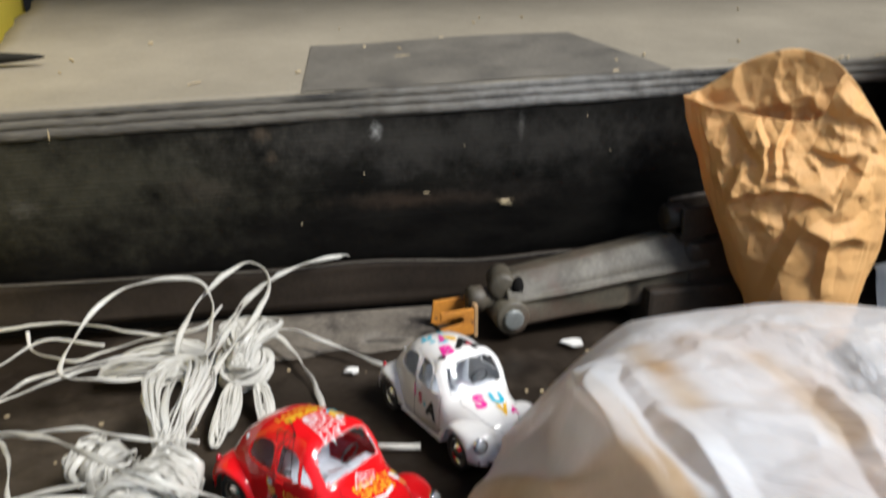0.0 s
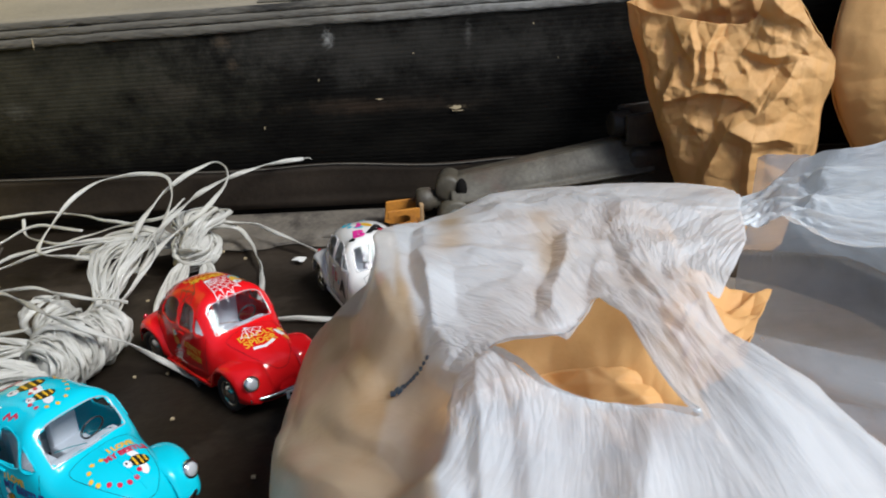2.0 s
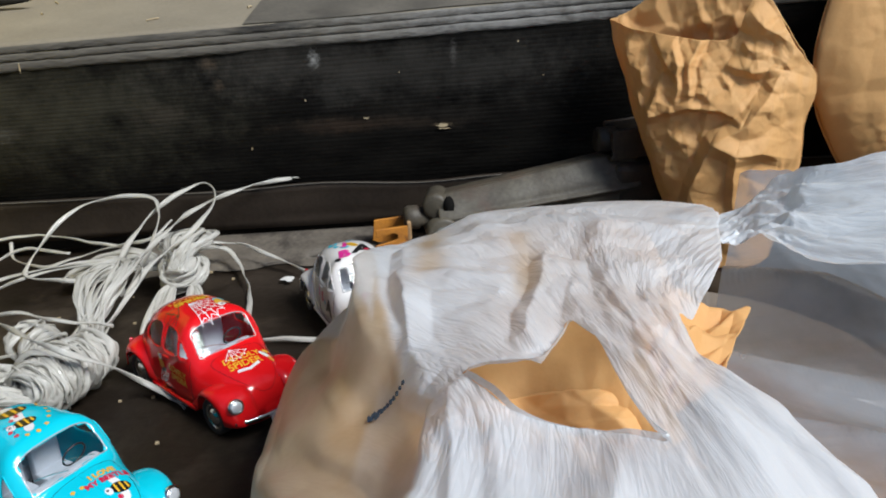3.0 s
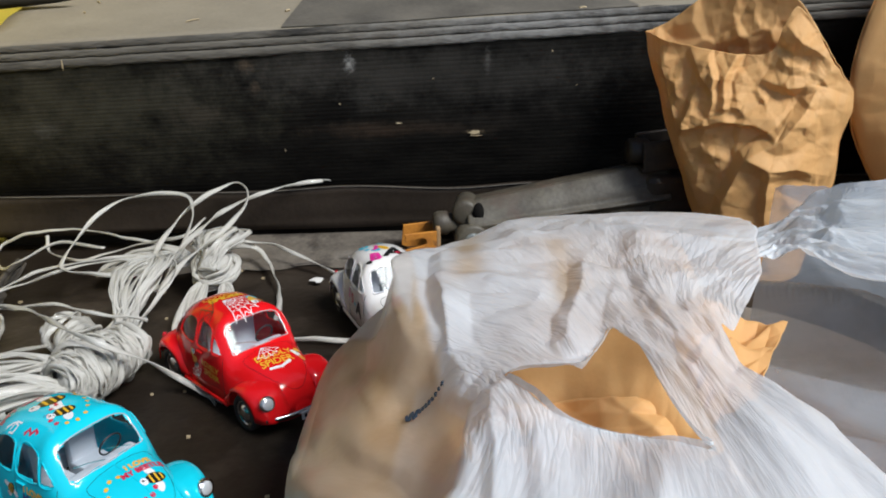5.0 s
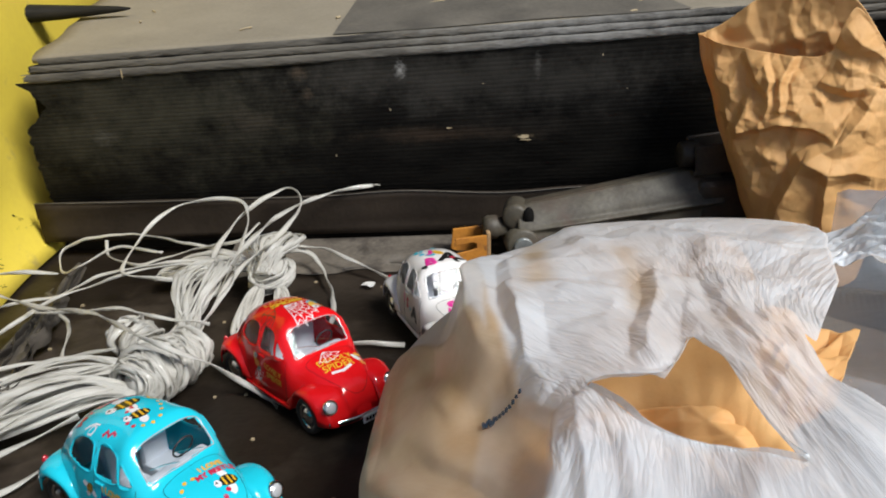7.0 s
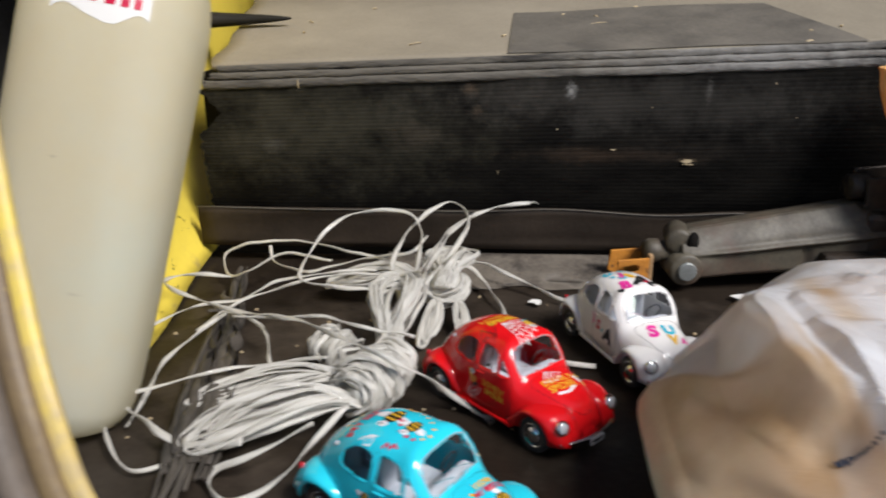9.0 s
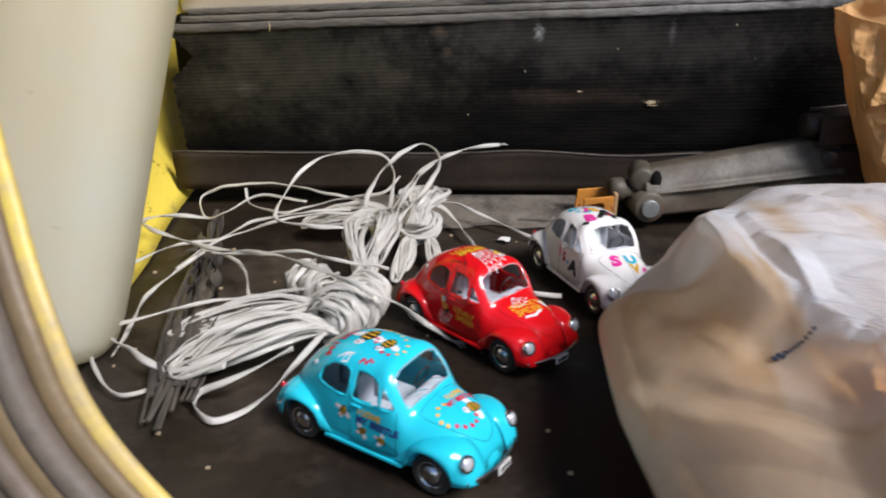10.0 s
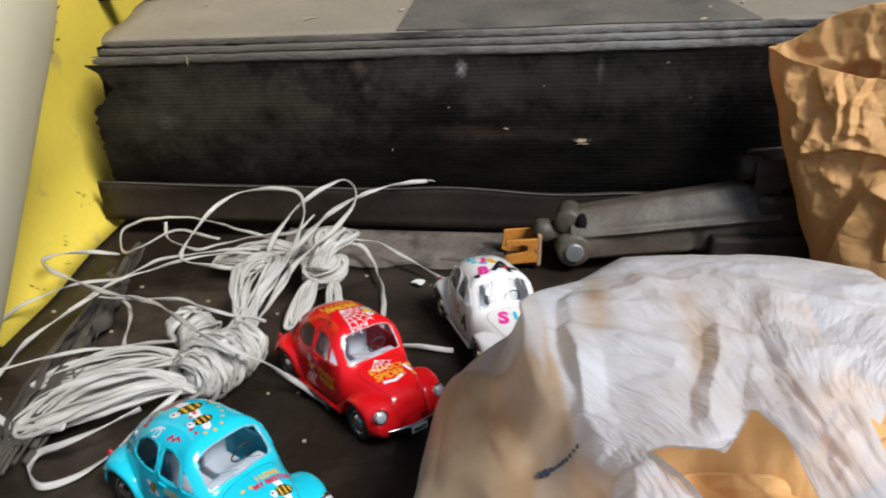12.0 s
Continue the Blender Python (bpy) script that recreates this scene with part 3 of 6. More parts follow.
def build_side_panel():
    side = structure("wall_side", "chipped bright yellow painted metal side panel", "panel")

    def skin(u, v):
        y = 0.375 + 0.62 * u + 0.10 * max(0.0, 0.12 - 0.42 * v) * (1 - u)
        z = 0.42 * v
        flare = 0.030 * max(0.0, 1 - z / 0.07) ** 2 * (1 - 0.6 * u)
        return Vector((-0.294 + flare + 0.05 * (0.6 - y) * (1 if y < 0.6 else 0.3) + 0.003 * nz(0, y, z, 12), y, z + 0.012 * u))
    part("painted_sheet", sheet(skin, 40, 40), YELLOW, side, "yellow paint with dark chips and scratches", smooth=True, solid=0.003)
    random.seed(8)
    for y, z, r, long in CHIPS:
        for _ in range(4):
            cy, cz, k0 = y + random.gauss(0, r * long * 0.9), z + random.gauss(0, r * 0.9), r * random.uniform(0.25, 0.6)
            tilt, thin = random.gauss(-0.3, 0.5), random.uniform(0.2, 0.6)
            bm = bmesh.new()
            rim = []
            for i in range(10):
                a = 2 * math.pi * i / 10
                k = k0 * random.uniform(0.5, 1.1)
                dy, dz = k * long * math.cos(a), k * thin * math.sin(a)
                p = skin((cy - 0.375 + dy * math.cos(tilt) - dz * math.sin(tilt)) / 0.62, (cz + dy * math.sin(tilt) + dz * math.cos(tilt)) / 0.42)
                rim.append(bm.verts.new(p + Vector((0.0007, 0, 0))))
            bm.faces.new(rim)
            part("paint_chip", bm, LIP, side, "dark bare chip in the paint")
    return side


build_side_panel()


def build_door_frame():
    fr = structure("door_frame", "worn yellow and cream door frame with rubber seal", "door frame")
    edge = [(-0.209, 0.225, 0.42), (-0.208, 0.215, 0.30), (-0.206, 0.205, 0.23), (-0.202, 0.195, 0.19), (-0.186, 0.170, 0.148), (-0.173, 0.153, 0.117), (-0.162, 0.143, 0.088), (-0.145, 0.137, 0.060), (-0.118, 0.13, 0.03), (-0.08, 0.12, 0.006), (-0.02, 0.105, -0.012), (0.2, 0.09, -0.016), (0.6, 0.09, -0.016)]
    path = smooth_path(edge, 10)

    def run(offset, toward, rx, rz, mt, name, label):
        pts = []
        for i, p in enumerate(path):
            d = (path[min(i + 1, len(path) - 1)] - path[max(i - 1, 0)]).normalized()
            out = Vector((0, 1, 0)).cross(d)
            out = -out.normalized() if out.x > 0 and d.z < -0.3 else out.normalized()
            q = Vector((-1, 0, 0)) * abs(d.z) + Vector((0, 0, -1)) * (1 - abs(d.z))
            pts.append(p + q.normalized() * offset + Vector((0, -toward, 0)) + Vector((nz(p.x, p.y, p.z, 30), nz(p.z, p.x, p.y, 30), 0)) * 0.0006)
        part(name, tube(bmesh.new(), pts, rx, rz, 12), mt, fr, label, smooth=True)
    run(0.000, 0.000, 0.0030, 0.0045, YELLOW_FRAME, "yellow_flange", "yellow painted flange, paint worn")
    # black tubes between the frame's parts, painted shade for the grooves
    run(0.0100, -0.001, 0.0030, 0.0030, GAP, "groove_shade", "black tube standing for shade in the groove beside the seal")
    run(0.0195, 0.002, 0.0030, 0.0030, GAP, "groove_shade", "black tube standing for shade in the groove beside the seal")
    run(0.0265, 0.006, 0.0025, 0.0030, GAP, "groove_shade", "black tube standing for shade in the groove beside the bead")
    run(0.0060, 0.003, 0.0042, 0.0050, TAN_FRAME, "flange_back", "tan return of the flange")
    run(0.0150, 0.008, 0.0062, 0.0060, SEAL, "rubber_seal", "flat grey brown rubber seal")
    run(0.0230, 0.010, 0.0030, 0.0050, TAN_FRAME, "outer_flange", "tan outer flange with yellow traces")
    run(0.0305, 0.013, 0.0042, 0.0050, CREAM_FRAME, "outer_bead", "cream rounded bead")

    def skin(u, v):
        i = min(int(u * (len(path) - 1)), len(path) - 1)
        p = path[i]
        d = (path[min(i + 1, len(path) - 1)] - path[max(i - 1, 0)]).normalized()
        q = (Vector((-1, 0, 0)) * abs(d.z) + Vector((0, 0, -1)) * (1 - abs(d.z))).normalized()
        return p + q * (0.030 + 0.5 * v) + Vector((0, -0.0125 - 0.05 * v, 0))
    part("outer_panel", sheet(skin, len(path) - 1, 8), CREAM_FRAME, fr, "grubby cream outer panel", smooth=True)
    return fr


build_door_frame()


def build_shell():
    """Unseen rest of the vehicle's inside, closing the load space to hold back skylight."""
    def wall(name, lo, hi, mt=VAN):
        tagged(part(name, box(bmesh.new(), lo, hi), mt), "unseen dark inner wall, added to hold back skylight", "wall", kind="structure")
    wall("wall_back", (-0.75, 1.2, -0.05), (1.25, 1.24, 0.85))
    wall("wall_left", (-0.79, 0.2, -0.05), (-0.75, 1.24, 1.0))
    wall("wall_right", (1.2, 0.25, -0.05), (1.24, 1.2, 0.85))
    # unseen roof, its front edge set by how much skylight it cuts off
    tagged(part("ceiling", box(bmesh.new(), (-0.79, 0.52, 0.85), (1.25, 1.24, 0.89)), VAN), "unseen dark roof, added to hold back skylight", "ceiling", kind="structure")
    ground = sheet(lambda u, v: Vector((-60 + 120 * u, -60 + 120 * v, -0.62)), 4, 4)
    tagged(part("ground", ground, GROUND), "bare earth ground outside", "ground", kind="structure")


build_shell()
# ---- toy cars ----
CAR = 1 / 30.0
TOP = [(-1.80, 0.42), (-1.76, 0.60), (-1.65, 0.84), (-1.4, 1.18), (-1.1, 1.44), (-0.8, 1.60), (-0.5, 1.68), (-0.2, 1.71), (0.1, 1.70), (0.27, 1.68), (0.37, 1.62), (0.44, 1.535), (0.60, 1.32), (0.72, 1.165), (0.78, 1.12), (0.9, 1.095), (1.2, 1.03), (1.5, 0.90), (1.65, 0.78), (1.75, 0.62), (1.80, 0.46), (1.82, 0.31)]
HALF = [(-1.80, 0.30), (-1.65, 0.47), (-1.4, 0.60), (-1.1, 0.685), (-0.8, 0.74), (-0.5, 0.765), (0.0, 0.775), (0.4, 0.77), (0.7, 0.745), (0.9, 0.70), (1.2, 0.625), (1.5, 0.54), (1.65, 0.48), (1.77, 0.38)]
BASE = 0.30


def car_n(x):
    return (3.1 if x > -0.6 else 3.1 - 0.6 * min((-0.6 - x) / 0.6, 1)) + 1.5 * math.exp(-((x - 0.5) / 0.26) ** 2)


def car_top(x, y):
    w, h, n = lerp_table(HALF, x), lerp_table(TOP, x), car_n(x)
    return BASE + (h - BASE) * max(1 - min(abs(y) / w, 1) ** n, 0.0) ** (1 / n)


def car_side(x, z):
    w, h, n = lerp_table(HALF, x), lerp_table(TOP, x), car_n(x)
    return w * max(1 - min(max(z - BASE, 0) / (h - BASE), 1) ** n, 0.0) ** (1 / n)


QUARTER = [(-0.88, 1.14), (-0.60, 1.10), (-0.30, 1.10), (-0.28, 1.44), (-0.44, 1.49), (-0.66, 1.45), (-0.84, 1.32)]
DOORWIN = [(-0.18, 1.10), (0.29, 1.12), (0.27, 1.43), (0.12, 1.49), (-0.16, 1.49)]
VENT = [(0.335, 1.12), (0.56, 1.13), (0.44, 1.32), (0.335, 1.41)]
SHIELD = [(0.705, -0.50), (0.735, 0.0), (0.705, 0.50), (0.64, 0.545), (0.53, 0.535), (0.43, 0.49), (0.405, 0.0), (0.43, -0.49), (0.53, -0.535), (0.64, -0.545)]
DOOR = [(-0.23, 1.52), (-0.23, 0.46), (-0.17, 0.36), (0.54, 0.36), (0.61, 0.50), (0.60, 1.10)]


def car_body(parent, paint):
    xs = []
    x = -1.80
    while x < 1.80:
        xs.append(x)
        x += 0.02 if -0.95 < x < 0.72 else 0.045
    xs.append(1.815)
    m = 72

    def point(i, j):
        x = xs[i]
        w, h, n = lerp_table(HALF, x), lerp_table(TOP, x), car_n(x)
        a = math.pi * j / m
        c, s = math.cos(a), math.sin(a)
        return Vector((x, math.copysign(abs(c) ** (2 / n), c) * w, BASE + abs(s) ** (2 / n) * (h - BASE))) * CAR

    def keep(u, v):
        i, j = int(u * (len(xs) - 1)), int(v * m)
        p = (point(i, j) + point(i + 1, j + 1)) / 2 / CAR
        if p.z > 1.06 and any(inside(w, p.x, p.z) for w in (QUARTER, DOORWIN, VENT)) and abs(p.y) > 0.38 and p.x < 0.57:
            if not (p.x > 0.40 and abs(p.y) < 0.63):
                return False
        return not (p.z > 1.07 and inside(SHIELD, p.x, p.y))
    bm = sheet(lambda u, v: point(round(u * (len(xs) - 1)), round(v * m)), len(xs) - 1, m, keep=keep)
    bmesh.ops.recalc_face_normals(bm, faces=bm.faces)
    return part("body", bm, paint, parent, smooth=True, solid=0.0006)


def on_side(x, z, s, off=0.0):
    return Vector((x * CAR, s * (car_side(x, z) * CAR + off), z * CAR))


def on_top(x, y, off=0.0):
    return Vector((x * CAR, y * CAR, car_top(x, y) * CAR + off))


def ring_path(poly, n=6):
    pts = [Vector((*p, 0)) for p in poly]
    pts = smooth_path([pts[-1]] + pts + pts[:2], n)[n:-n]
    return [(p.x, p.y) for p in pts[:-1]]


def car_pane(parent, poly, place, name, rim):
    ring = ring_path(poly)
    cx, cy = sum(p[0] for p in ring) / len(ring), sum(p[1] for p in ring) / len(ring)
    bm = bmesh.new()
    loops = []
    for k in (1.03, 0.8, 0.55, 0.3):
        loops.append([bm.verts.new(place(cx + (x - cx) * k, cy + (y - cy) * k, -0.0002)) for x, y in ring])
    n = len(ring)
    for a, b in zip(loops, loops[1:]):
        for i in range(n):
            bm.faces.new((a[i], a[(i + 1) % n], b[(i + 1) % n], b[i]))
    bm.faces.new(loops[-1])
    pn = part(name, bm, GLASS, parent, "clear toy glazing", smooth=True)
    part("rim", tube(bmesh.new(), [place(x, y, 0.0001) for x, y in ring], 0.00032 if name == "windshield" else 0.0003, 0.0003, 6, close=True), rim, pn, smooth=True)
    return pn


FEND_Z = [(0.52, 0.32), (0.64, 0.48), (0.8, 0.66), (1.0, 0.79), (1.2, 0.85), (1.4, 0.86), (1.6, 0.81), (1.74, 0.68), (1.84, 0.48), (1.87, 0.36)]
FEND_Y = [(0.52, 0.75), (0.7, 0.79), (1.0, 0.83), (1.2, 0.845), (1.5, 0.83), (1.7, 0.77), (1.82, 0.68), (1.87, 0.58)]


def car_fender(parent, paint, front, s):
    def point(u, v):
        x = 0.52 + 1.35 * u
        zf, yf = lerp_table(FEND_Z, x), lerp_table(FEND_Y, x)
        if not front:
            zf = zf * 1.0
        r = 0.385
        zb = 0.33 + math.sqrt(max(r * r - (x - 1.2) ** 2, 0.0)) if abs(x - 1.2) < r else 0.33
        zb = max(min(zb, zf - 0.03), 0.27)
        a = v * math.pi / 2
        yin = 0.30
        y = yin + (yf - yin) * math.sin(a) ** 0.62
        z = zb + (zf - zb) * math.cos(a) ** 0.62
        return Vector(((x if front else -x) * CAR, s * y * CAR, z * CAR))
    bm = sheet(point, 44, 14)
    bmesh.ops.recalc_face_normals(bm, faces=bm.faces)
    ob = part("front_fender" if front else "rear_fender", bm, paint, parent, smooth=True, solid=0.0008)
    return ob


def lathe(profile, n=24, axis="y"):
    """A turned shape from (radius, distance along the axis) pairs."""
    bm = bmesh.new()
    rings = []
    for r, d in profile:
        ring = []
        for i in range(n):
            a = 2 * math.pi * i / n
            p = (r * math.cos(a), d, r * math.sin(a)) if axis == "y" else ((d, r * math.cos(a), r * math.sin(a)) if axis == "x" else (r * math.cos(a), r * math.sin(a), d))
            ring.append(bm.verts.new(p))
        rings.append(ring)
    for a, b in zip(rings, rings[1:]):
        for i in range(n):
            bm.faces.new((a[i], a[(i + 1) % n], b[(i + 1) % n], b[i]))
    bm.faces.new(rings[0])
    bm.faces.new(rings[-1])
    bmesh.ops.recalc_face_normals(bm, faces=bm.faces)
    return bm


def car_wheel(parent, x, s):
    r, y0, y1 = 0.32 * CAR, 0.56 * CAR, 0.775 * CAR
    tyre = lathe([(r * 0.6, y0), (r * 0.95, y0), (r, y0 + 0.001), (r, y1 - 0.001), (r * 0.93, y1), (r * 0.72, y1 - 0.0002), (r * 0.68, y1 - 0.0012)])
    rim = lathe([(r * 0.69, y1 - 0.0022), (r * 0.69, y1 - 0.0004), (r * 0.63, y1 - 0.0007), (r * 0.57, y1 - 0.0015), (r * 0.44, y1 - 0.0013), (r * 0.40, y1 - 0.0003), (r * 0.2, y1 + 0.0004), (r * 0.05, y1 + 0.0006)])
    wheel = thing("wheel")
    wheel.parent = parent
    wheel.matrix_local = pose(x * CAR, 0, r, 0, 0, 0 if s > 0 else 180)
    part("tyre", tyre, TYRE, wheel, "black tyre", smooth=True)
    part("rim", rim, CHROME, wheel, "chrome hubcap", smooth=True)


def text_print(parent, words, material, place, cx, cy, size, angle=0.0, name="lettering", flip=False, bold=0.0, squash=1.0):
    """Printed letters, laid on the surface that place(x, y, lift) gives."""
    cu = bpy.data.curves.new(name, "FONT")
    cu.body, cu.size, cu.align_x, cu.align_y, cu.resolution_u, cu.offset = words, size, "CENTER", "CENTER", 3, bold
    tmp = new("tmp", cu)
    bpy.context.view_layer.update()
    me = bpy.data.meshes.new_from_object(tmp)
    bpy.data.objects.remove(tmp)
    bm = bmesh.new()
    bm.from_mesh(me)
    bpy.data.meshes.remove(me)
    bmesh.ops.triangulate(bm, faces=bm.faces)
    bmesh.ops.subdivide_edges(bm, edges=[e for e in bm.edges if e.calc_length() > size * 0.25], cuts=2)
    bmesh.ops.triangulate(bm, faces=bm.faces)
    c, s = math.cos(radians(angle)), math.sin(radians(angle))
    for v in bm.verts:
        a, b = v.co.x, v.co.y * squash
        if flip:
            a = -a
        v.co = place(cx + a * c - b * s, cy + a * s + b * c, 0.00025)
    bmesh.ops.recalc_face_normals(bm, faces=bm.faces)
    return part(name, bm, material, parent)


def blob(parent, material, place, cx, cy, rx, ry, angle=0.0, name="print", n=14, lift=0.00025):
    bm = bmesh.new()
    c, s = math.cos(radians(angle)), math.sin(radians(angle))
    mid = bm.verts.new(place(cx, cy, lift))
    ring = []
    for i in range(n):
        a = rx * math.cos(2 * math.pi * i / n)
        b = ry * math.sin(2 * math.pi * i / n)
        ring.append(bm.verts.new(place(cx + a * c - b * s, cy + a * s + b * c, lift)))
    for i in range(n):
        bm.faces.new((mid, ring[i], ring[(i + 1) % n]))
    bmesh.ops.recalc_face_normals(bm, faces=bm.faces)
    return part(name, bm, material, parent)


def line_print(parent, material, place, pts, width, name="print_line", lift=0.0003):
    """A printed line along (x, y) points."""
    bm = bmesh.new()
    dense = []
    for (ax, ay), (bx, by) in zip(pts, pts[1:]):
        n = max(int(math.hypot(bx - ax, by - ay) / 0.06), 1)
        dense += [(ax + (bx - ax) * k / n, ay + (by - ay) * k / n) for k in range(n)]
    dense.append(pts[-1])
    rows = []
    for i, (x, y) in enumerate(dense):
        (ax, ay), (bx, by) = dense[max(i - 1, 0)], dense[min(i + 1, len(dense) - 1)]
        d = math.hypot(bx - ax, by - ay) or 1
        nx, ny = -(by - ay) / d * width / 2, (bx - ax) / d * width / 2
        rows.append((bm.verts.new(place(x + nx, y + ny, lift)), bm.verts.new(place(x - nx, y - ny, lift))))
    for a, b in zip(rows, rows[1:]):
        bm.faces.new((a[0], a[1], b[1], b[0]))
    bmesh.ops.recalc_face_normals(bm, faces=bm.faces)
    return part(name, bm, material, parent)


def bee(parent, place, cx, cy, r, angle):
    """A printed striped insect: body, bands, wings, head."""
    c, s = math.cos(radians(angle)), math.sin(radians(angle))

    def at(a, b):
        return cx + a * c - b * s, cy + a * s + b * c
    for sgn in (1, -1):
        blob(parent, PRINT["white"], place, *at(-0.1 * r, sgn * 1.1 * r), 0.48 * r, 0.8 * r, angle + sgn * 20, "wing")
    blob(parent, PRINT["black"], place, cx, cy, r * 1.15, r * 0.75, angle, "insect_body", lift=0.0003)
    for k, half in ((-0.5, 0.58), (0.15, 0.6), (0.72, 0.42)):
        line_print(parent, PRINT["yellow"], place, [at(k * r, -half * r), at(k * r, half * r)], r * 0.24, "stripe", 0.0004)
    blob(parent, PRINT["white"], place, *at(-1.35 * r, 0), 0.42 * r, 0.5 * r, angle, "insect_head", lift=0.0003)
    blob(parent, PRINT["black"], place, *at(-1.45 * r, 0.1 * r), 0.15 * r, 0.15 * r, angle, "eye", lift=0.0004)


def web(parent, material, place, cx, cy, r, a0, a1, width=0.02):
    """A printed spider's web: rays and sagging cross threads."""
    rays = 6 if r > 0.4 else 4
    for i in range(rays + 1):
        a = radians(a0 + (a1 - a0) * i / rays)
        line_print(parent, material, place, [(cx, cy), (cx + r * math.cos(a), cy + r * math.sin(a))], width, "web_thread")
    for k in ((0.35, 0.55, 0.75, 0.95) if r > 0.4 else (0.55, 0.95)):
        pts = []
        for i in range(rays * 2 + 1):
            a = radians(a0 + (a1 - a0) * i / rays / 2)
            rr = r * k * (1 if i % 2 == 0 else 0.88)
            pts.append((cx + rr * math.cos(a), cy + rr * math.sin(a)))
        line_print(parent, material, place, pts, width, "web_thread")


def build_car(m, paint, label, trim):
    car = thing("toy_car", m, label=label, category="toy car", group="toy cars on the mat")
    body = car_body(car, paint)
    for s in (1, -1):
        for front in (True, False):
            car_fender(car, paint, front, s)
        for x in (1.2, -1.2):
            car_wheel(car, x, s)
        side = lambda x, z, o, s=s: on_side(x, z, s, o)
        for w, nm in ((QUARTER, "quarter_window"), (DOORWIN, "door_window"), (VENT, "vent_window")):
            car_pane(car, w, side, nm, paint)
        door = smooth_path([Vector((a, b, 0)) for a, b in DOOR], 6)
        part("door_gap", tube(bmesh.new(), [side(p.x, p.y, 0.0) for p in door], 0.00014, 0.00014, 5), GAP, body)
        part("door_handle", box(bmesh.new(), (-0.18 * CAR, -0.0006, -0.0005), (-0.02 * CAR, 0.0006, 0.0005), 0.0002, 1, Matrix.Translation(side(0, 1.0, 0.0005))), paint, body)
        board = box(bmesh.new(), (-0.72 * CAR, 0.6 * CAR, 0.25 * CAR), (0.72 * CAR, 0.80 * CAR, 0.31 * CAR), 0.0006, 2)
        if s < 0:
            bmesh.ops.transform(board, matrix=Matrix.Diagonal((1, -1, 1, 1)), verts=board.verts)
            bmesh.ops.reverse_faces(board, faces=board.faces)
        part("running_board", board, paint, car, smooth=False)
        # head lamp, set in the front of the fender and looking slightly up
        lampm = Matrix.Translation(Vector((1.74, s * 0.635, 0.665)) * CAR) @ pose(0, 0, 0, 0, -16, s * 6)
        r = 0.115 * CAR
        ring = lathe([(r * 0.7, -0.004), (r * 1.12, -0.002), (r * 1.15, 0.0004), (r * 1.0, 0.0012), (r * 0.88, 0.0008)], 20, "x")
        bmesh.ops.transform(ring, matrix=lampm, verts=ring.verts)
        lamp = part("head_lamp", ring, CHROME, car, "chrome head lamp ring", smooth=True)
        lens = lathe([(r * 0.9, 0.0006), (r * 0.7, 0.0012), (r * 0.35, 0.0016), (r * 0.05, 0.0017)], 20, "x")
        bmesh.ops.transform(lens, matrix=lampm, verts=lens.verts)
        part("lens", lens, LAMP_GLASS, lamp, "clear lamp lens", smooth=True)
        tail = bmesh.new()
        bmesh.ops.create_uvsphere(tail, u_segments=12, v_segments=8, radius=0.06 * CAR)
        bmesh.ops.transform(tail, matrix=Matrix.Translation(Vector((-1.71, s * 0.60, 0.70)) * CAR) @ Matrix.Diagonal((0.7, 0.8, 1.3, 1)), verts=tail.verts)
        part("tail_lamp", tail, TAIL, car, "red tail lamp", smooth=True)
    car_pane(car, SHIELD, on_top, "windshield", BRIGHT)
    for sgn in (-1, 1):
        part("wiper", tube(bmesh.new(), [on_top(0.705, sgn * 0.2 + 0.15, 0.0004), on_top(0.66, sgn * 0.2 - 0.05, 0.0006), on_top(0.62, sgn * 0.2 - 0.25, 0.0006)], 0.00018, None, 5), CHROME, car)
    # bonnet seam
    seam = [(0.80, 0.0), (0.82, 0.34), (0.86, 0.47), (1.05, 0.46), (1.35, 0.38), (1.58, 0.27), (1.70, 0.12), (1.72, 0.0)]
    seam = [(a, -b) for a, b in reversed(seam)][:-1] + seam
    pts = smooth_path([Vector((a, b, 0)) for a, b in seam], 5)
    part("bonnet_seam", tube(bmesh.new(), [on_top(p.x, p.y, 0.0) for p in pts], 0.00012, None, 5), GAP, body)
    part("bonnet_strip", tube(bmesh.new(), [on_top(0.8 + 0.85 * k / 10, 0, 0.0001) for k in range(11)], 0.0003, 0.0002, 5), paint, body)
    part("under_base", box(bmesh.new(), (-1.6 * CAR, -0.52 * CAR, 0.16 * CAR), (1.6 * CAR, 0.52 * CAR, 0.34 * CAR), 0.001), UNDER, car)
    # aprons that close the nose and the tail down to the bumpers
    for f, far in ((1, 1.83), (-1, 1.82)):
        def apron(u, v, f=f, far=far):
            y = -0.66 + 1.32 * u
            z = 0.24 + 0.26 * v
            return Vector((f * (far - 0.20 * (abs(y) / 0.66) ** 2.4 - 0.05 * v * v), y, z)) * CAR
        bm = sheet(apron, 24, 8)
        bmesh.ops.recalc_face_normals(bm, faces=bm.faces)
        part("front_apron" if f > 0 else "rear_apron", bm, paint, car, smooth=True, solid=0.0006)
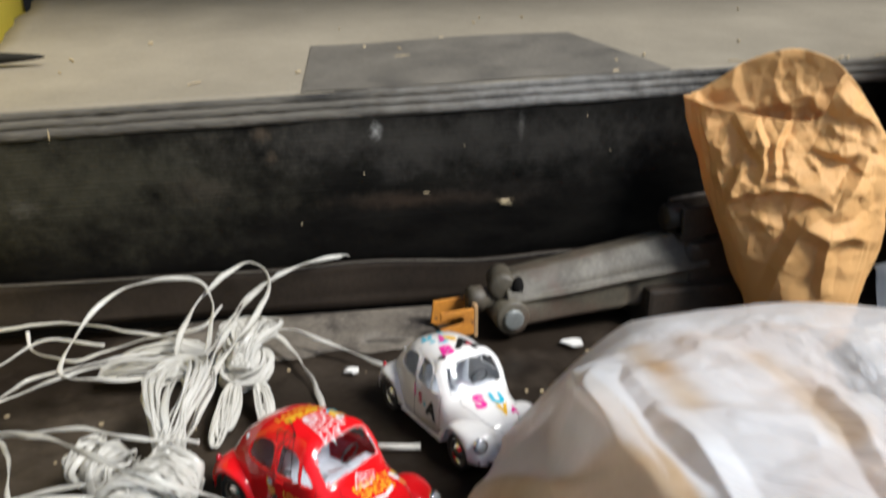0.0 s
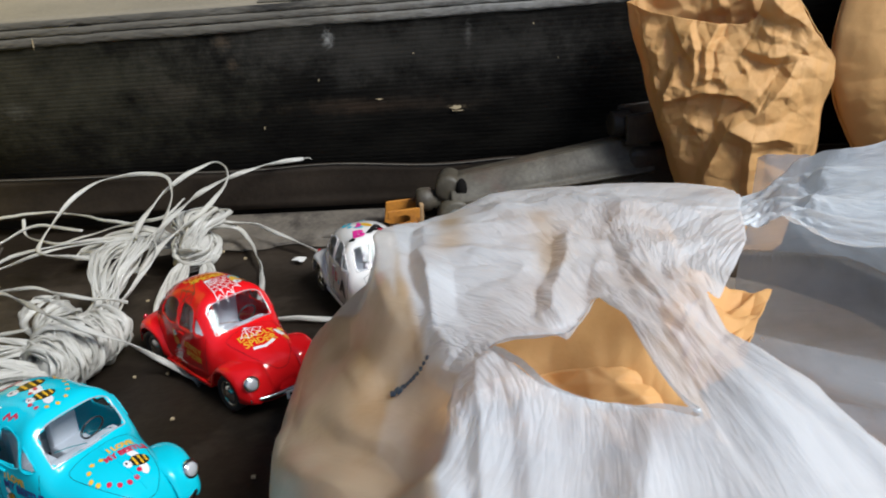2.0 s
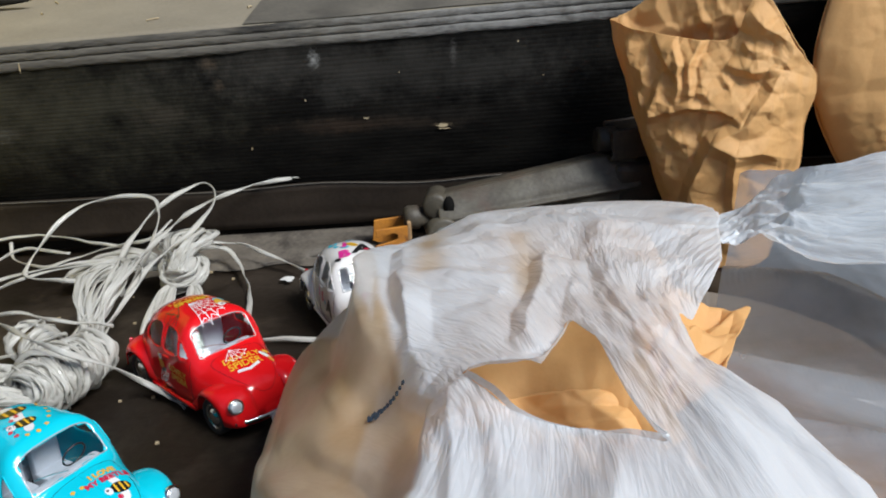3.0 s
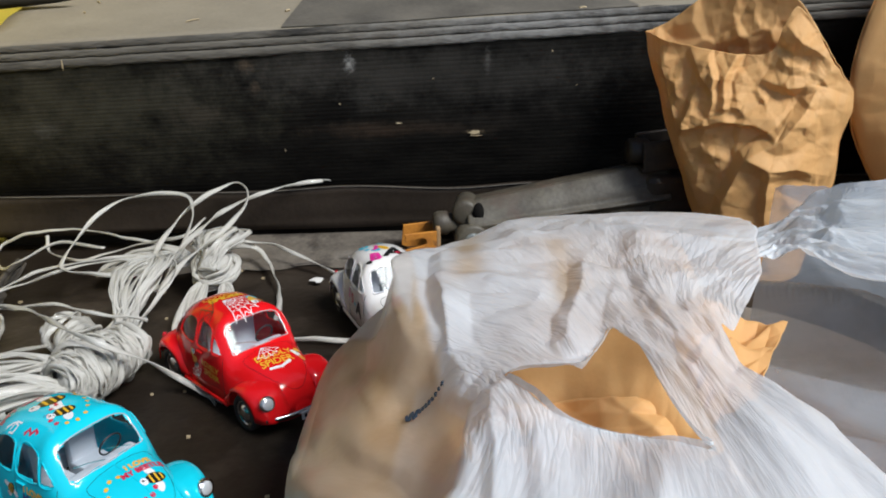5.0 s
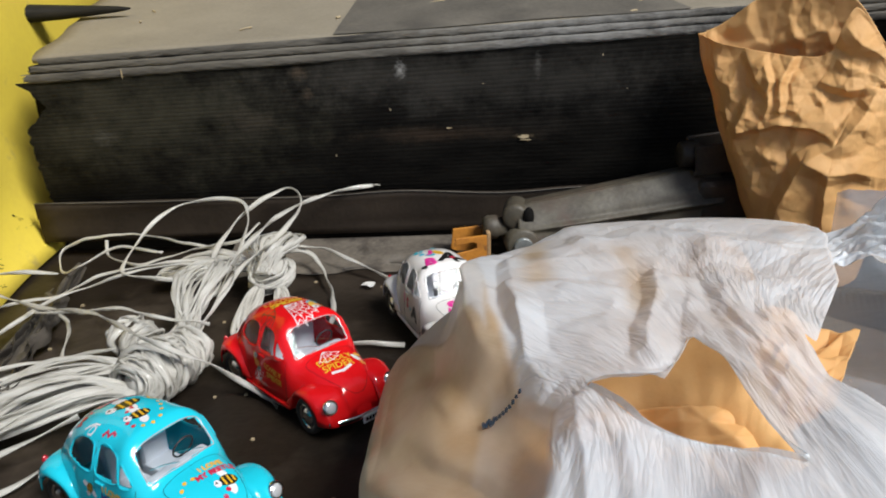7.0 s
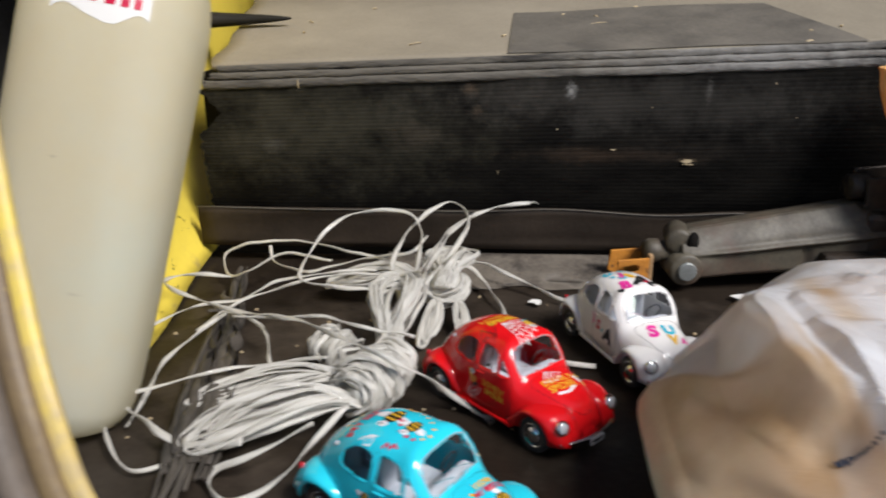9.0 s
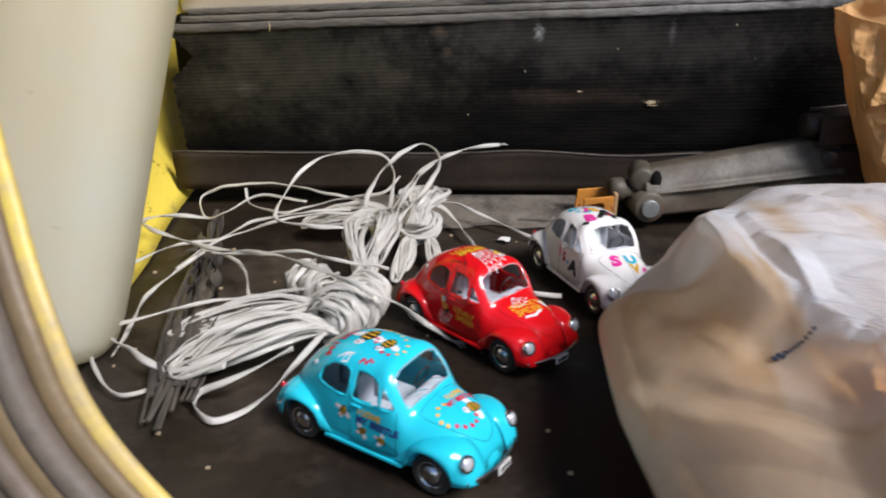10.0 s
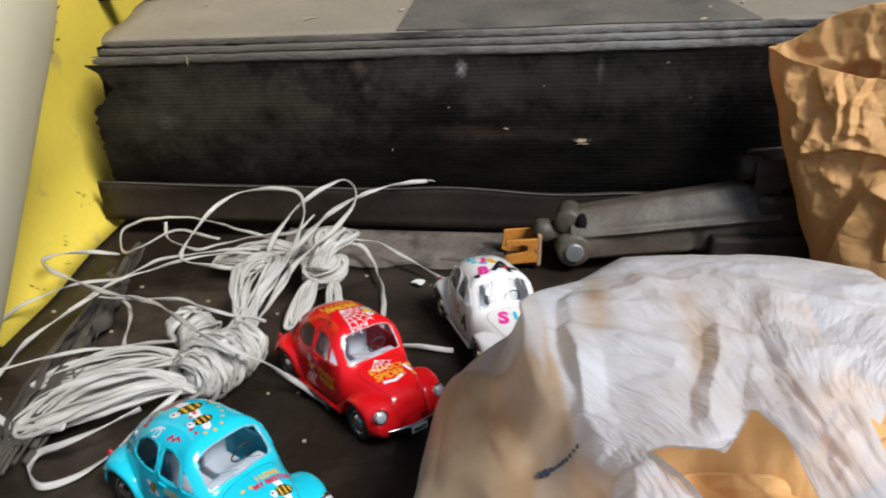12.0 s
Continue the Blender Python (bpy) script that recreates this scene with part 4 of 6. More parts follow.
    # bumpers with their plates
    for f, x0 in ((1, 1.94), (-1, -1.94)):
        bow = [Vector((f * (abs(x0) - 0.17 * (abs(y) / 0.71) ** 2.4), y, 0.38)) * CAR for y in [-0.71 + 1.42 * k / 20 for k in range(21)]]
        bumper = part("bumper", tube(bmesh.new(), bow, 0.0008, 0.0015, 8), CHROME if f > 0 or trim else paint, car, "chrome bumper", smooth=True)
        plate = part("plate", box(bmesh.new(), (f * 1.985 * CAR - 0.0003, -0.17 * CAR, 0.25 * CAR), (f * 1.985 * CAR + 0.0003, 0.17 * CAR, 0.39 * CAR), 0.0002, 1), CHIP, car, "small pale plate")
        for k in range(4):
            part("plate_bar", box(bmesh.new(), (f * 1.985 * CAR + f * 0.0003, (-0.12 + 0.065 * k) * CAR, 0.285 * CAR), (f * 1.985 * CAR + f * 0.0005, (-0.075 + 0.065 * k) * CAR, 0.355 * CAR)), GAP, plate)
    # seats and dashboard seen through the panes
    for x in (-0.15, -0.85):
        for y in (-0.28, 0.28):
            st = bmesh.new()
            box(st, ((x - 0.25) * CAR, (y - 0.22) * CAR, 0.45 * CAR), ((x + 0.25) * CAR, (y + 0.22) * CAR, 0.72 * CAR), 0.0012)
            box(st, ((x - 0.28) * CAR, (y - 0.21) * CAR, 0.6 * CAR), ((x - 0.12) * CAR, (y + 0.21) * CAR, 1.30 * CAR), 0.0016)
            part("seat", st, SEAT, car, "pale grey moulded seat")
    part("dashboard", box(bmesh.new(), (0.45 * CAR, -0.52 * CAR, 0.7 * CAR), (0.66 * CAR, 0.52 * CAR, 1.08 * CAR), 0.002), SEAT, car)
    wheel_ring = [Vector((0.36 + 0.05 * math.sin(a), 0.28 + 0.17 * math.cos(a), 1.12 + 0.16 * math.sin(a))) * CAR for a in [2 * math.pi * k / 20 for k in range(20)]]
    part("steering_wheel", tube(bmesh.new(), wheel_ring, 0.00045, None, 6, close=True), UNDER, car)
    return car


red_car = build_car(pose(0.0022, 0.3446, 0.0, 0, 0, -46.8), RED, "glossy red toy car printed with spider webs and yellow lettering", 1)
blue_car = build_car(pose(-0.0503, 0.2336, 0.0, 0, 0, -33.0), BLUE, "glossy turquoise toy car printed with bees and dots", 0)
white_car = build_car(pose(0.0892, 0.4206, 0.0, 0, 0, -68.6), WHITE, "glossy white toy car printed with coloured letters", 0)


def right_side(x, z, o):
    return on_side(x, z, -1, o)


# prints of the red car
web(red_car, PRINT["white"], on_top, -0.20, -0.14, 0.66, -12, 82, 0.016)
web(red_car, PRINT["black"], on_top, -0.05, -0.42, 0.36, 150, 300, 0.014)
text_print(red_car, "SPIDER", PRINT["yellow"], on_top, -0.32, 0.0, 0.20, 80, bold=0.012)
text_print(red_car, "LOVELY", PRINT["orange"], on_top, -0.50, 0.0, 0.19, 80, bold=0.012)
blob(red_car, PRINT["cyan"], on_top, -0.06, 0.36, 0.07, 0.13, 10, lift=0.0004)
blob(red_car, PRINT["yellow"], on_top, 0.06, 0.30, 0.15, 0.08, -20, lift=0.00045)
blob(red_car, PRINT["orange"], on_top, 0.12, 0.40, 0.08, 0.06, 30, lift=0.0005)
blob(red_car, PRINT["white"], on_top, 0.19, 0.27, 0.07, 0.07, 0, lift=0.00055)
blob(red_car, PRINT["black"], on_top, 0.20, 0.28, 0.025, 0.025, 0, lift=0.0006)
text_print(red_car, "LOVELY", PRINT["yellow"], right_side, 0.24, 0.82, 0.15, -4, bold=0.003)
text_print(red_car, "SPIDER", PRINT["yellow"], right_side, 0.27, 0.675, 0.15, -4, bold=0.003)
web(red_car, PRINT["white"], right_side, -0.16, 0.50, 0.22, 60, 190, 0.009)
blob(red_car, PRINT["yellow"], right_side, -0.34, 0.90, 0.035, 0.10, 15)
blob(red_car, PRINT["orange"], right_side, -0.26, 0.80, 0.08, 0.07, 15, lift=0.0003)
blob(red_car, PRINT["white"], right_side, -0.30, 0.94, 0.05, 0.05, 0, lift=0.0004)
blob(red_car, PRINT["black"], right_side, -0.29, 0.95, 0.02, 0.025, 0, lift=0.0005)
blob(red_car, PRINT["black"], right_side, -0.20, 0.72, 0.08, 0.04, 30, lift=0.0004)
text_print(red_car, "DEADLY", PRINT["yellow"], on_top, 1.06, -0.02, 0.175, 82, bold=0.004)
text_print(red_car, "SPIDER", PRINT["yellow"], on_top, 1.22, -0.05, 0.19, 82, bold=0.004)
web(red_car, PRINT["white"], on_top, 0.80, -0.08, 0.30, -45, 60, 0.012)
line_print(red_car, PRINT["white"], on_top, [(1.31, -0.26), (1.36, -0.05), (1.31, 0.16)], 0.05)
blob(red_car, PRINT["white"], on_top, 1.20, 0.36, 0.12, 0.05, 30, lift=0.0004)
blob(red_car, PRINT["yellow"], on_top, 1.10, 0.43, 0.05, 0.06, 10, lift=0.00045)
blob(red_car, PRINT["orange"], on_top, 1.30, 0.40, 0.06, 0.05, 10, lift=0.00045)
blob(red_car, PRINT["black"], on_top, 1.16, 0.40, 0.02, 0.02, 0, lift=0.0005)

# prints of the turquoise car
bee(blue_car, on_top, -0.42, 0.05, 0.17, 80)
bee(blue_car, on_top, -0.02, -0.03, 0.13, 80)
text_print(blue_car, "MY BEETLE", PRINT["red"], on_top, -0.82, 0.0, 0.19, 84, bold=0.008)
text_print(blue_car, "I LOVE", PRINT["yellow"], on_top, -1.02, 0.0, 0.17, 84, bold=0.008)
for x, y in ((-0.24, 0.0), (-0.20, -0.10), (-0.10, -0.20), (0.02, -0.26), (0.14, -0.26), (-0.30, 0.02)):
    blob(blue_car, PRINT["red"], on_top, x, y, 0.032, 0.032, 0, "dot", 10)
for x, y in ((0.24, -0.18), (0.28, -0.05), (0.24, 0.10), (0.12, 0.22), (0.0, 0.30), (-0.12, 0.34)):
    blob(blue_car, PRINT["yellow"], on_top, x, y, 0.028, 0.028, 0, "dot", 10)
line_print(blue_car, PRINT["red"], on_top, [(-0.20, -0.52), (-0.15, -0.45), (-0.09, -0.50), (-0.04, -0.43), (0.02, -0.47)], 0.042)
line_print(blue_car, PRINT["white"], on_top, [(-0.62, -0.50), (-0.50, -0.43), (-0.40, -0.46), (-0.43, -0.54), (-0.52, -0.54), (-0.47, -0.42), (-0.36, -0.42)], 0.024)
line_print(blue_car, PRINT["yellow"], on_top, [(-0.44, 0.40), (-0.32, 0.34), (-0.24, 0.42), (-0.30, 0.50), (-0.20, 0.52)], 0.04)
for k in (-1, 1):
    line_print(blue_car, PRINT["navy"], on_top, [(-0.48 + 0.12 * k, 0.28), (-0.44 + 0.12 * k, 0.33)], 0.012)
    line_print(blue_car, PRINT["navy"], on_top, [(-0.05 + 0.1 * k, -0.22), (-0.02 + 0.1 * k, -0.26)], 0.012)
text_print(blue_car, "I LOVE", PRINT["yellow"], on_top, 0.99, 0.20, 0.12, 82, bold=0.007)
text_print(blue_car, "MY BEETLE", PRINT["red"], on_top, 1.11, 0.18, 0.12, 82, bold=0.007)
bee(blue_car, on_top, 1.33, 0.20, 0.115, 80)
for x, y in ((1.44, 0.10), (1.50, 0.0), (1.50, -0.11), (1.45, -0.22), (1.36, -0.30)):
    blob(blue_car, PRINT["red"], on_top, x, y, 0.034, 0.034, 0, "dot", 10)
for x, y in ((1.02, -0.12), (1.0, -0.24), (1.06, -0.34), (1.16, -0.40), (1.26, -0.38)):
    blob(blue_car, PRINT["yellow"], on_top, x, y, 0.03, 0.03, 0, "dot", 10)
text_print(blue_car, "MY BEETLE", PRINT["navy"], right_side, 0.28, 0.78, 0.155, -2, bold=0.007)
text_print(blue_car, "I LOVE", PRINT["yellow"], right_side, 0.14, 0.92, 0.14, -2, bold=0.007)
bee(blue_car, right_side, -0.34, 0.84, 0.085, 60)
bee(blue_car, right_side, 0.02, 0.62, 0.075, 30)
bee(blue_car, right_side, 0.36, 0.58, 0.07, -20)

# prints of the white car
for ch, x, y, sz, colour, ang in (("A", 0.06, 0.14, 0.60, "black", 72), ("B", 0.12, -0.28, 0.40, "pink", 74), ("J", -0.36, -0.10, 0.30, "pink", 74), ("U", -0.56, -0.30, 0.24, "cyan", 60), ("S", -0.66, 0.10, 0.26, "cyan", 90)):
    text_print(white_car, ch, PRINT[colour], on_top, x, y, sz, ang, bold=0.026)
blob(white_car, PRINT["yellow"], on_top, -0.26, 0.03, 0.16, 0.08, 20)
blob(white_car, PRINT["cyan"], on_top, -0.20, -0.16, 0.10, 0.07, 60)
blob(white_car, PRINT["cyan"], on_top, -0.34, -0.30, 0.06, 0.05, 60)
blob(white_car, PRINT["black"], on_top, 0.24, -0.46, 0.08, 0.05, 30)
blob(white_car, PRINT["black"], on_top, 0.20, 0.34, 0.10, 0.06, 60)
blob(white_car, PRINT["red"], on_top, 0.12, 0.20, 0.06, 0.05, 30, lift=0.0004)
text_print(white_car, "A", PRINT["black"], right_side, 0.36, 0.70, 0.42, -10, bold=0.024)
text_print(white_car, "S", PRINT["red"], right_side, -0.02, 0.80, 0.28, 0, bold=0.012)
text_print(white_car, "J", PRINT["pink"], right_side, -0.22, 0.90, 0.24, 10, bold=0.012)
blob(white_car, PRINT["cyan"], right_side, 0.14, 0.74, 0.05, 0.04, 0)
text_print(white_car, "S", PRINT["pink"], on_top, 1.08, -0.20, 0.44, 76, bold=0.024)
text_print(white_car, "U", PRINT["cyan"], on_top, 1.12, 0.14, 0.36, 80, bold=0.018)
text_print(white_car, "V", PRINT["yellow"], on_top, 1.38, 0.10, 0.30, 80, bold=0.016)
text_print(white_car, "A", PRINT["pink"], on_top, 1.42, 0.30, 0.18, 80, bold=0.012)
# ---- crumpled paper and polythene ----
def facet(u, v, nu, nv, seed, wrap=True):
    """Flat facets between straight creases: random heights on a lattice, joined by planes."""
    x, y = u * nu, v * nv
    i, j = math.floor(x), math.floor(y)
    f, g = x - i, y - j

    def h(a, b):
        return noise.cell(Vector(((a % nu if wrap else a) + 0.5, b + 0.5, seed + 0.5)))
    h00, h10, h01, h11 = h(i, j), h(i + 1, j), h(i, j + 1), h(i + 1, j + 1)
    if (i + j) % 2:
        return h00 + f * (h10 - h00) + g * (h11 - h10) if f > g else h00 + g * (h01 - h00) + f * (h11 - h01)
    return h00 + f * (h10 - h00) + g * (h01 - h00) if f + g < 1 else h11 + (1 - f) * (h01 - h11) + (1 - g) * (h10 - h11)


# ridges on the front of the open paper bag: points (across, up), height, breadth on the one side and the other
PAPER_FOLDS = [
    ([(-0.067, 0.178), (-0.052, 0.158), (-0.043, 0.150)], 0.006, 0.012, 0.005),
    ([(-0.053, 0.176), (-0.042, 0.158), (-0.045, 0.130)], 0.007, 0.004, 0.010),
    ([(-0.030, 0.174), (-0.034, 0.158), (-0.034, 0.135)], 0.009, 0.005, 0.014),
    ([(-0.034, 0.135), (-0.028, 0.138), (-0.020, 0.136)], 0.004, 0.004, 0.004),
    ([(-0.055, 0.150), (-0.061, 0.133), (-0.067, 0.117)], 0.006, 0.012, 0.004),
    ([(-0.067, 0.117), (-0.033, 0.126), (-0.010, 0.123), (0.005, 0.117)], 0.009, 0.022, 0.0035),
    ([(-0.010, 0.156), (0.008, 0.151), (0.041, 0.155)], 0.009, 0.016, 0.006),
    ([(0.025, 0.152), (0.019, 0.134), (0.008, 0.117), (-0.015, 0.099), (-0.028, 0.066), (-0.032, 0.03)], 0.017, 0.032, 0.008),
    ([(-0.015, 0.101), (0.003, 0.093), (0.020, 0.097), (0.049, 0.086)], 0.010, 0.012, 0.010),
    ([(0.025, 0.150), (0.036, 0.140), (0.045, 0.126)], 0.006, 0.012, 0.012),
    ([(-0.013, 0.150), (-0.008, 0.143), (-0.004, 0.141)], 0.004, 0.005, 0.004),
    ([(0.000, 0.196), (0.012, 0.182), (0.039, 0.165)], 0.010, 0.010, 0.012),
    ([(0.004, 0.092), (0.002, 0.075), (0.006, 0.045)], 0.007, 0.010, 0.006),
    ([(-0.005, 0.175), (0.004, 0.168), (0.018, 0.165)], 0.005, 0.006, 0.006),
    ([(-0.104, 0.181), (-0.080, 0.150), (-0.066, 0.100), (-0.048, 0.050)], 0.006, 0.016, 0.010)]


def ridge(x, y, line, high, one, other):
    """A sharp fold along a line of points, with flanks of two breadths, for arrays x and y."""
    best, where, sign = np.full(x.shape, 9.0), np.zeros(x.shape), np.ones(x.shape)
    n = len(line) - 1
    for i in range(n):
        (ax, ay), (bx, by) = line[i], line[i + 1]
        ux, uy = bx - ax, by - ay
        t = np.clip(((x - ax) * ux + (y - ay) * uy) / (ux * ux + uy * uy), 0, 1)
        d = np.hypot(x - ax - t * ux, y - ay - t * uy)
        near = d < best
        best = np.where(near, d, best)
        where = np.where(near, (i + t) / n, where)
        sign = np.where(near, np.sign(ux * (y - ay) - uy * (x - ax)), sign)
    broad = np.where(sign > 0, one, other)
    return high * np.clip(1 - best / broad, 0, 1) * np.sin(np.pi * where) ** 0.5


def waves(x, y, seed, size, count, bend=0.25):
    """Crumpled relief, 0..1: straight creases with flat facets between, in all directions, strong here and weak there."""
    rng = np.random.default_rng(seed)
    total, weight = np.zeros(x.shape), 0.0
    for _ in range(count):
        a, long = rng.uniform(0, np.pi), size * rng.uniform(0.6, 1.7)
        p, q = rng.uniform(0, 6.3, 2)
        u = (x * np.cos(a) + y * np.sin(a)) / long
        w = (y * np.cos(a) - x * np.sin(a)) / long
        u = u + bend * np.sin(w * 1.1 + p) + 0.4 * bend * np.sin(w * 2.9 + q)
        fold = np.abs((u + p) % 2 - 1)
        local = np.clip(0.5 + 0.9 * np.sin(w * 0.9 + q) * np.sin(u * 0.7 + p), 0, 1)
        total += fold * local * long
        weight += 0.5 * long
    return total / weight


def planes(x, y, seed, size, slope):
    """Crumpled relief of flat facets with sharp ridges and valleys: the difference of two fields of cells."""
    table = np.random.default_rng(seed).random((2, 64, 64, 3))
    i0, i1, j0, j1 = (int(np.floor(k / size)) for k in (x.min(), x.max(), y.min(), y.max()))
    out = np.zeros(x.shape)
    for sign, cells in ((1, table[0]), (-1, table[1])):
        near = np.full(x.shape, 9.0)
        for i in range(i0 - 1, i1 + 2):
            for j in range(j0 - 1, j1 + 2):
                a, b, w = cells[i % 64, j % 64]
                near = np.minimum(near, (x - (i + a) * size) ** 2 + (y - (j + b) * size) ** 2 - 0.35 * size * size * w)
        out += sign * near
    return out * slope / (1.3 * size)


def grid(name, pts, material, parent=None, label="", solid=0.0, close_u=False, keep=None):
    """A mesh from an array of points (rows, columns, 3); keep says which cells stay."""
    nu, nv = pts.shape[:2]
    i = np.arange(nu if close_u else nu - 1)[:, None]
    j = np.arange(nv - 1)[None, :]
    k = (i + 1) % nu
    quads = np.stack([i * nv + j, k * nv + j, k * nv + j + 1, i * nv + j + 1], -1)
    quads = quads[keep] if keep is not None else quads.reshape(-1, 4)
    used = np.unique(quads)
    index = np.zeros(nu * nv, dtype=int)
    index[used] = np.arange(len(used))
    me = bpy.data.meshes.new(name)
    me.from_pydata(pts.reshape(-1, 3)[used].tolist(), [], index[quads].tolist())
    me.polygons.foreach_set("use_smooth", np.ones(len(me.polygons), dtype=bool))
    me.materials.append(material)
    ob = new(name, me)
    ob.parent = parent
    if label:
        ob["label"] = label
    if solid:
        m = ob.modifiers.new("thickness", "SOLIDIFY")
        m.thickness, m.offset = solid, -1.0
    return ob


def lumps(x, y, seed):
    """Smooth random field, 0..1, one lump to a unit."""
    rng = np.random.default_rng(seed)
    table = rng.random((64, 64))
    i, j = np.floor(x).astype(int), np.floor(y).astype(int)
    f, g = x - i, y - j
    f, g = f * f * (3 - 2 * f), g * g * (3 - 2 * g)
    a, b = table[i % 64, j % 64], table[(i + 1) % 64, j % 64]
    c, d = table[i % 64, (j + 1) % 64], table[(i + 1) % 64, (j + 1) % 64]
    return (a * (1 - f) + b * f) * (1 - g) + (c * (1 - f) + d * f) * g


def build_paper_bag(base, turn, lean, foot, front_lip, back_lip, deep, bow, folds, seed, rough, label):
    """A crumpled upright paper bag: two panels that meet along its sides, each with a lip of its own.
    foot: ends of the base across; lips: (0..1 across, place across, height)."""
    bag = thing("paper_bag", pose(*base, 0, 0, turn), label=label, category="paper bag", group="brown paper bags")

    def panel(lip, side, nu, nv, name, text):
        s, v = np.meshgrid(np.linspace(0, 1, nu), np.linspace(0, 1, nv), indexing="ij")
        line = np.linspace(0, 1, nu)
        ta = np.array([lerp_table([(k, a) for k, a, _ in lip], q) for q in line])[:, None]
        th = np.array([lerp_table([(k, h) for k, _, h in lip], q) for q in line])[:, None]
        a = (foot[0] + (foot[1] - foot[0]) * s) * (1 - v) + ta * v + bow * np.sin(np.pi * v) * (2 * s - 1)
        h = th * v
        cross = np.clip(1 - np.abs(2 * s - 1) ** 2.6, 0, 1) ** 0.7
        k = h / 0.22
        d = np.array([lerp_table(deep, q) for q in np.linspace(0, 1.1, 60)])
        d = np.interp(k, np.linspace(0, 1.1, 60), d) * cross
        if side > 0:
            d = d * (1 - 0.65 * np.clip((h - 0.10) / 0.08, 0, 1))
        rim = np.clip(7 * np.minimum(s, 1 - s), 0, 1)
        busy = np.clip(1.7 * lumps(a * 28 + 9, h * 22 + seed, seed) - 0.25, 0.15, 1.25)
        r = rough * (planes(a, h, seed, 0.026, 0.27) + busy * planes(a, h, seed + 1, 0.0125, 0.42) + busy * planes(a, h, seed + 2, 0.0055, 0.2))
        calm = np.clip((h - 0.02) / 0.09, 0.35, 1.0)
        r = r * calm
        if side < 0:
            wa = a + 0.007 * (waves(a, h, seed + 7, 0.02, 6) - 0.3)
            wh = h + 0.007 * (waves(h, a, seed + 8, 0.02, 6) - 0.3)
            for f in folds:
                r = r + 0.95 * ridge(wa, wh, *f)
        y = lean * h + side * (d + r * (0.25 + 0.75 * rim))
        a = a + 0.005 * rough * (waves(h, s, seed + 5, 0.02, 6) - 0.3) * (1 - rim)
        return grid(name, np.stack([a, y, np.maximum(h, 0.001)], -1), PAPER, bag, text, 0.0005)
    panel(front_lip, -1, 250, 230, "front_panel", "crumpled front of the bag")
    panel(back_lip, 1, 170, 150, "back_panel", "crumpled back of the bag, standing higher")
    return bag


build_paper_bag((0.390, 0.498, 0.002), -31, 0.07, (-0.036, 0.030),
                [(0, -0.111, 0.185), (0.13, -0.090, 0.180), (0.32, -0.058, 0.175), (0.47, -0.030, 0.172), (0.58, -0.010, 0.175), (0.66, -0.003, 0.196), (0.74, 0.004, 0.206), (0.86, 0.022, 0.184), (1, 0.046, 0.146)],
                [(0, -0.111, 0.185), (0.12, -0.092, 0.193), (0.28, -0.066, 0.212), (0.45, -0.038, 0.222), (0.6, -0.018, 0.220), (0.74, 0.002, 0.210), (0.86, 0.022, 0.184), (1, 0.046, 0.146)],
                [(0, 0.034), (0.35, 0.040), (0.6, 0.030), (0.8, 0.018), (1.0, 0.012), (1.1, 0.006)], 0.004, PAPER_FOLDS, 11, 1.0,
                "crumpled brown paper bag standing half open on the floor")
build_paper_bag((0.597, 0.530, 0.002), 10, 0.06, (-0.050, 0.085),
                [(0, -0.122, 0.240), (0.25, -0.06, 0.262), (0.5, 0.0, 0.270), (0.75, 0.05, 0.265), (1, 0.105, 0.24)],
                [(0, -0.122, 0.240), (0.25, -0.06, 0.275), (0.5, 0.0, 0.285), (0.75, 0.05, 0.275), (1, 0.105, 0.24)],
                [(0, 0.030), (0.5, 0.045), (0.9, 0.035), (1.1, 0.02)], 0.055, [], 27, 0.55,
                "rounded crumpled brown paper bag beside the open one")

MOUND_C = Vector((0.205, 0.165, 0.0))
HOLE = [(0.1331, 0.1305), (0.1385, 0.1335), (0.146, 0.1312), (0.153, 0.13), (0.157, 0.1325), (0.1618, 0.1385), (0.166, 0.1455), (0.169, 0.1472), (0.1715, 0.14), (0.173, 0.129), (0.1733, 0.116), (0.1738, 0.104), (0.1755, 0.0905), (0.1771, 0.0853), (0.1726, 0.088), (0.1665, 0.0918), (0.16, 0.0955), (0.1535, 0.0987), (0.1476, 0.1028), (0.1425, 0.108), (0.139, 0.116), (0.1362, 0.1215)]
MOUTH = [(0.2547, 0.2338), (0.2371, 0.1914), (0.2319, 0.1816), (0.2218, 0.1666), (0.2122, 0.1518), (0.2046, 0.1405), (0.1998, 0.1385), (0.1983, 0.1211), (0.2015, 0.1107), (0.2052, 0.1032), (0.2095, 0.0965), (0.2095, 0.089), (0.212, 0.0793), (0.2142, 0.0698), (0.215, 0.055), (0.220, 0.03), (0.228, -0.02), (0.235, -0.06), (0.5, -0.1), (0.5, 0.42), (0.290, 0.42), (0.272, 0.30), (0.264, 0.255)]
SINGLE = [(0.09, 0.36), (0.108, 0.275), (0.1034, 0.242), (0.108, 0.200), (0.1095, 0.172), (0.1158, 0.1485), (0.1221, 0.130), (0.1174, 0.112), (0.1142, 0.0985), (0.1126, 0.0873), (0.112, 0.05), (0.11, -0.1), (-0.1, -0.1), (-0.1, 0.36)]
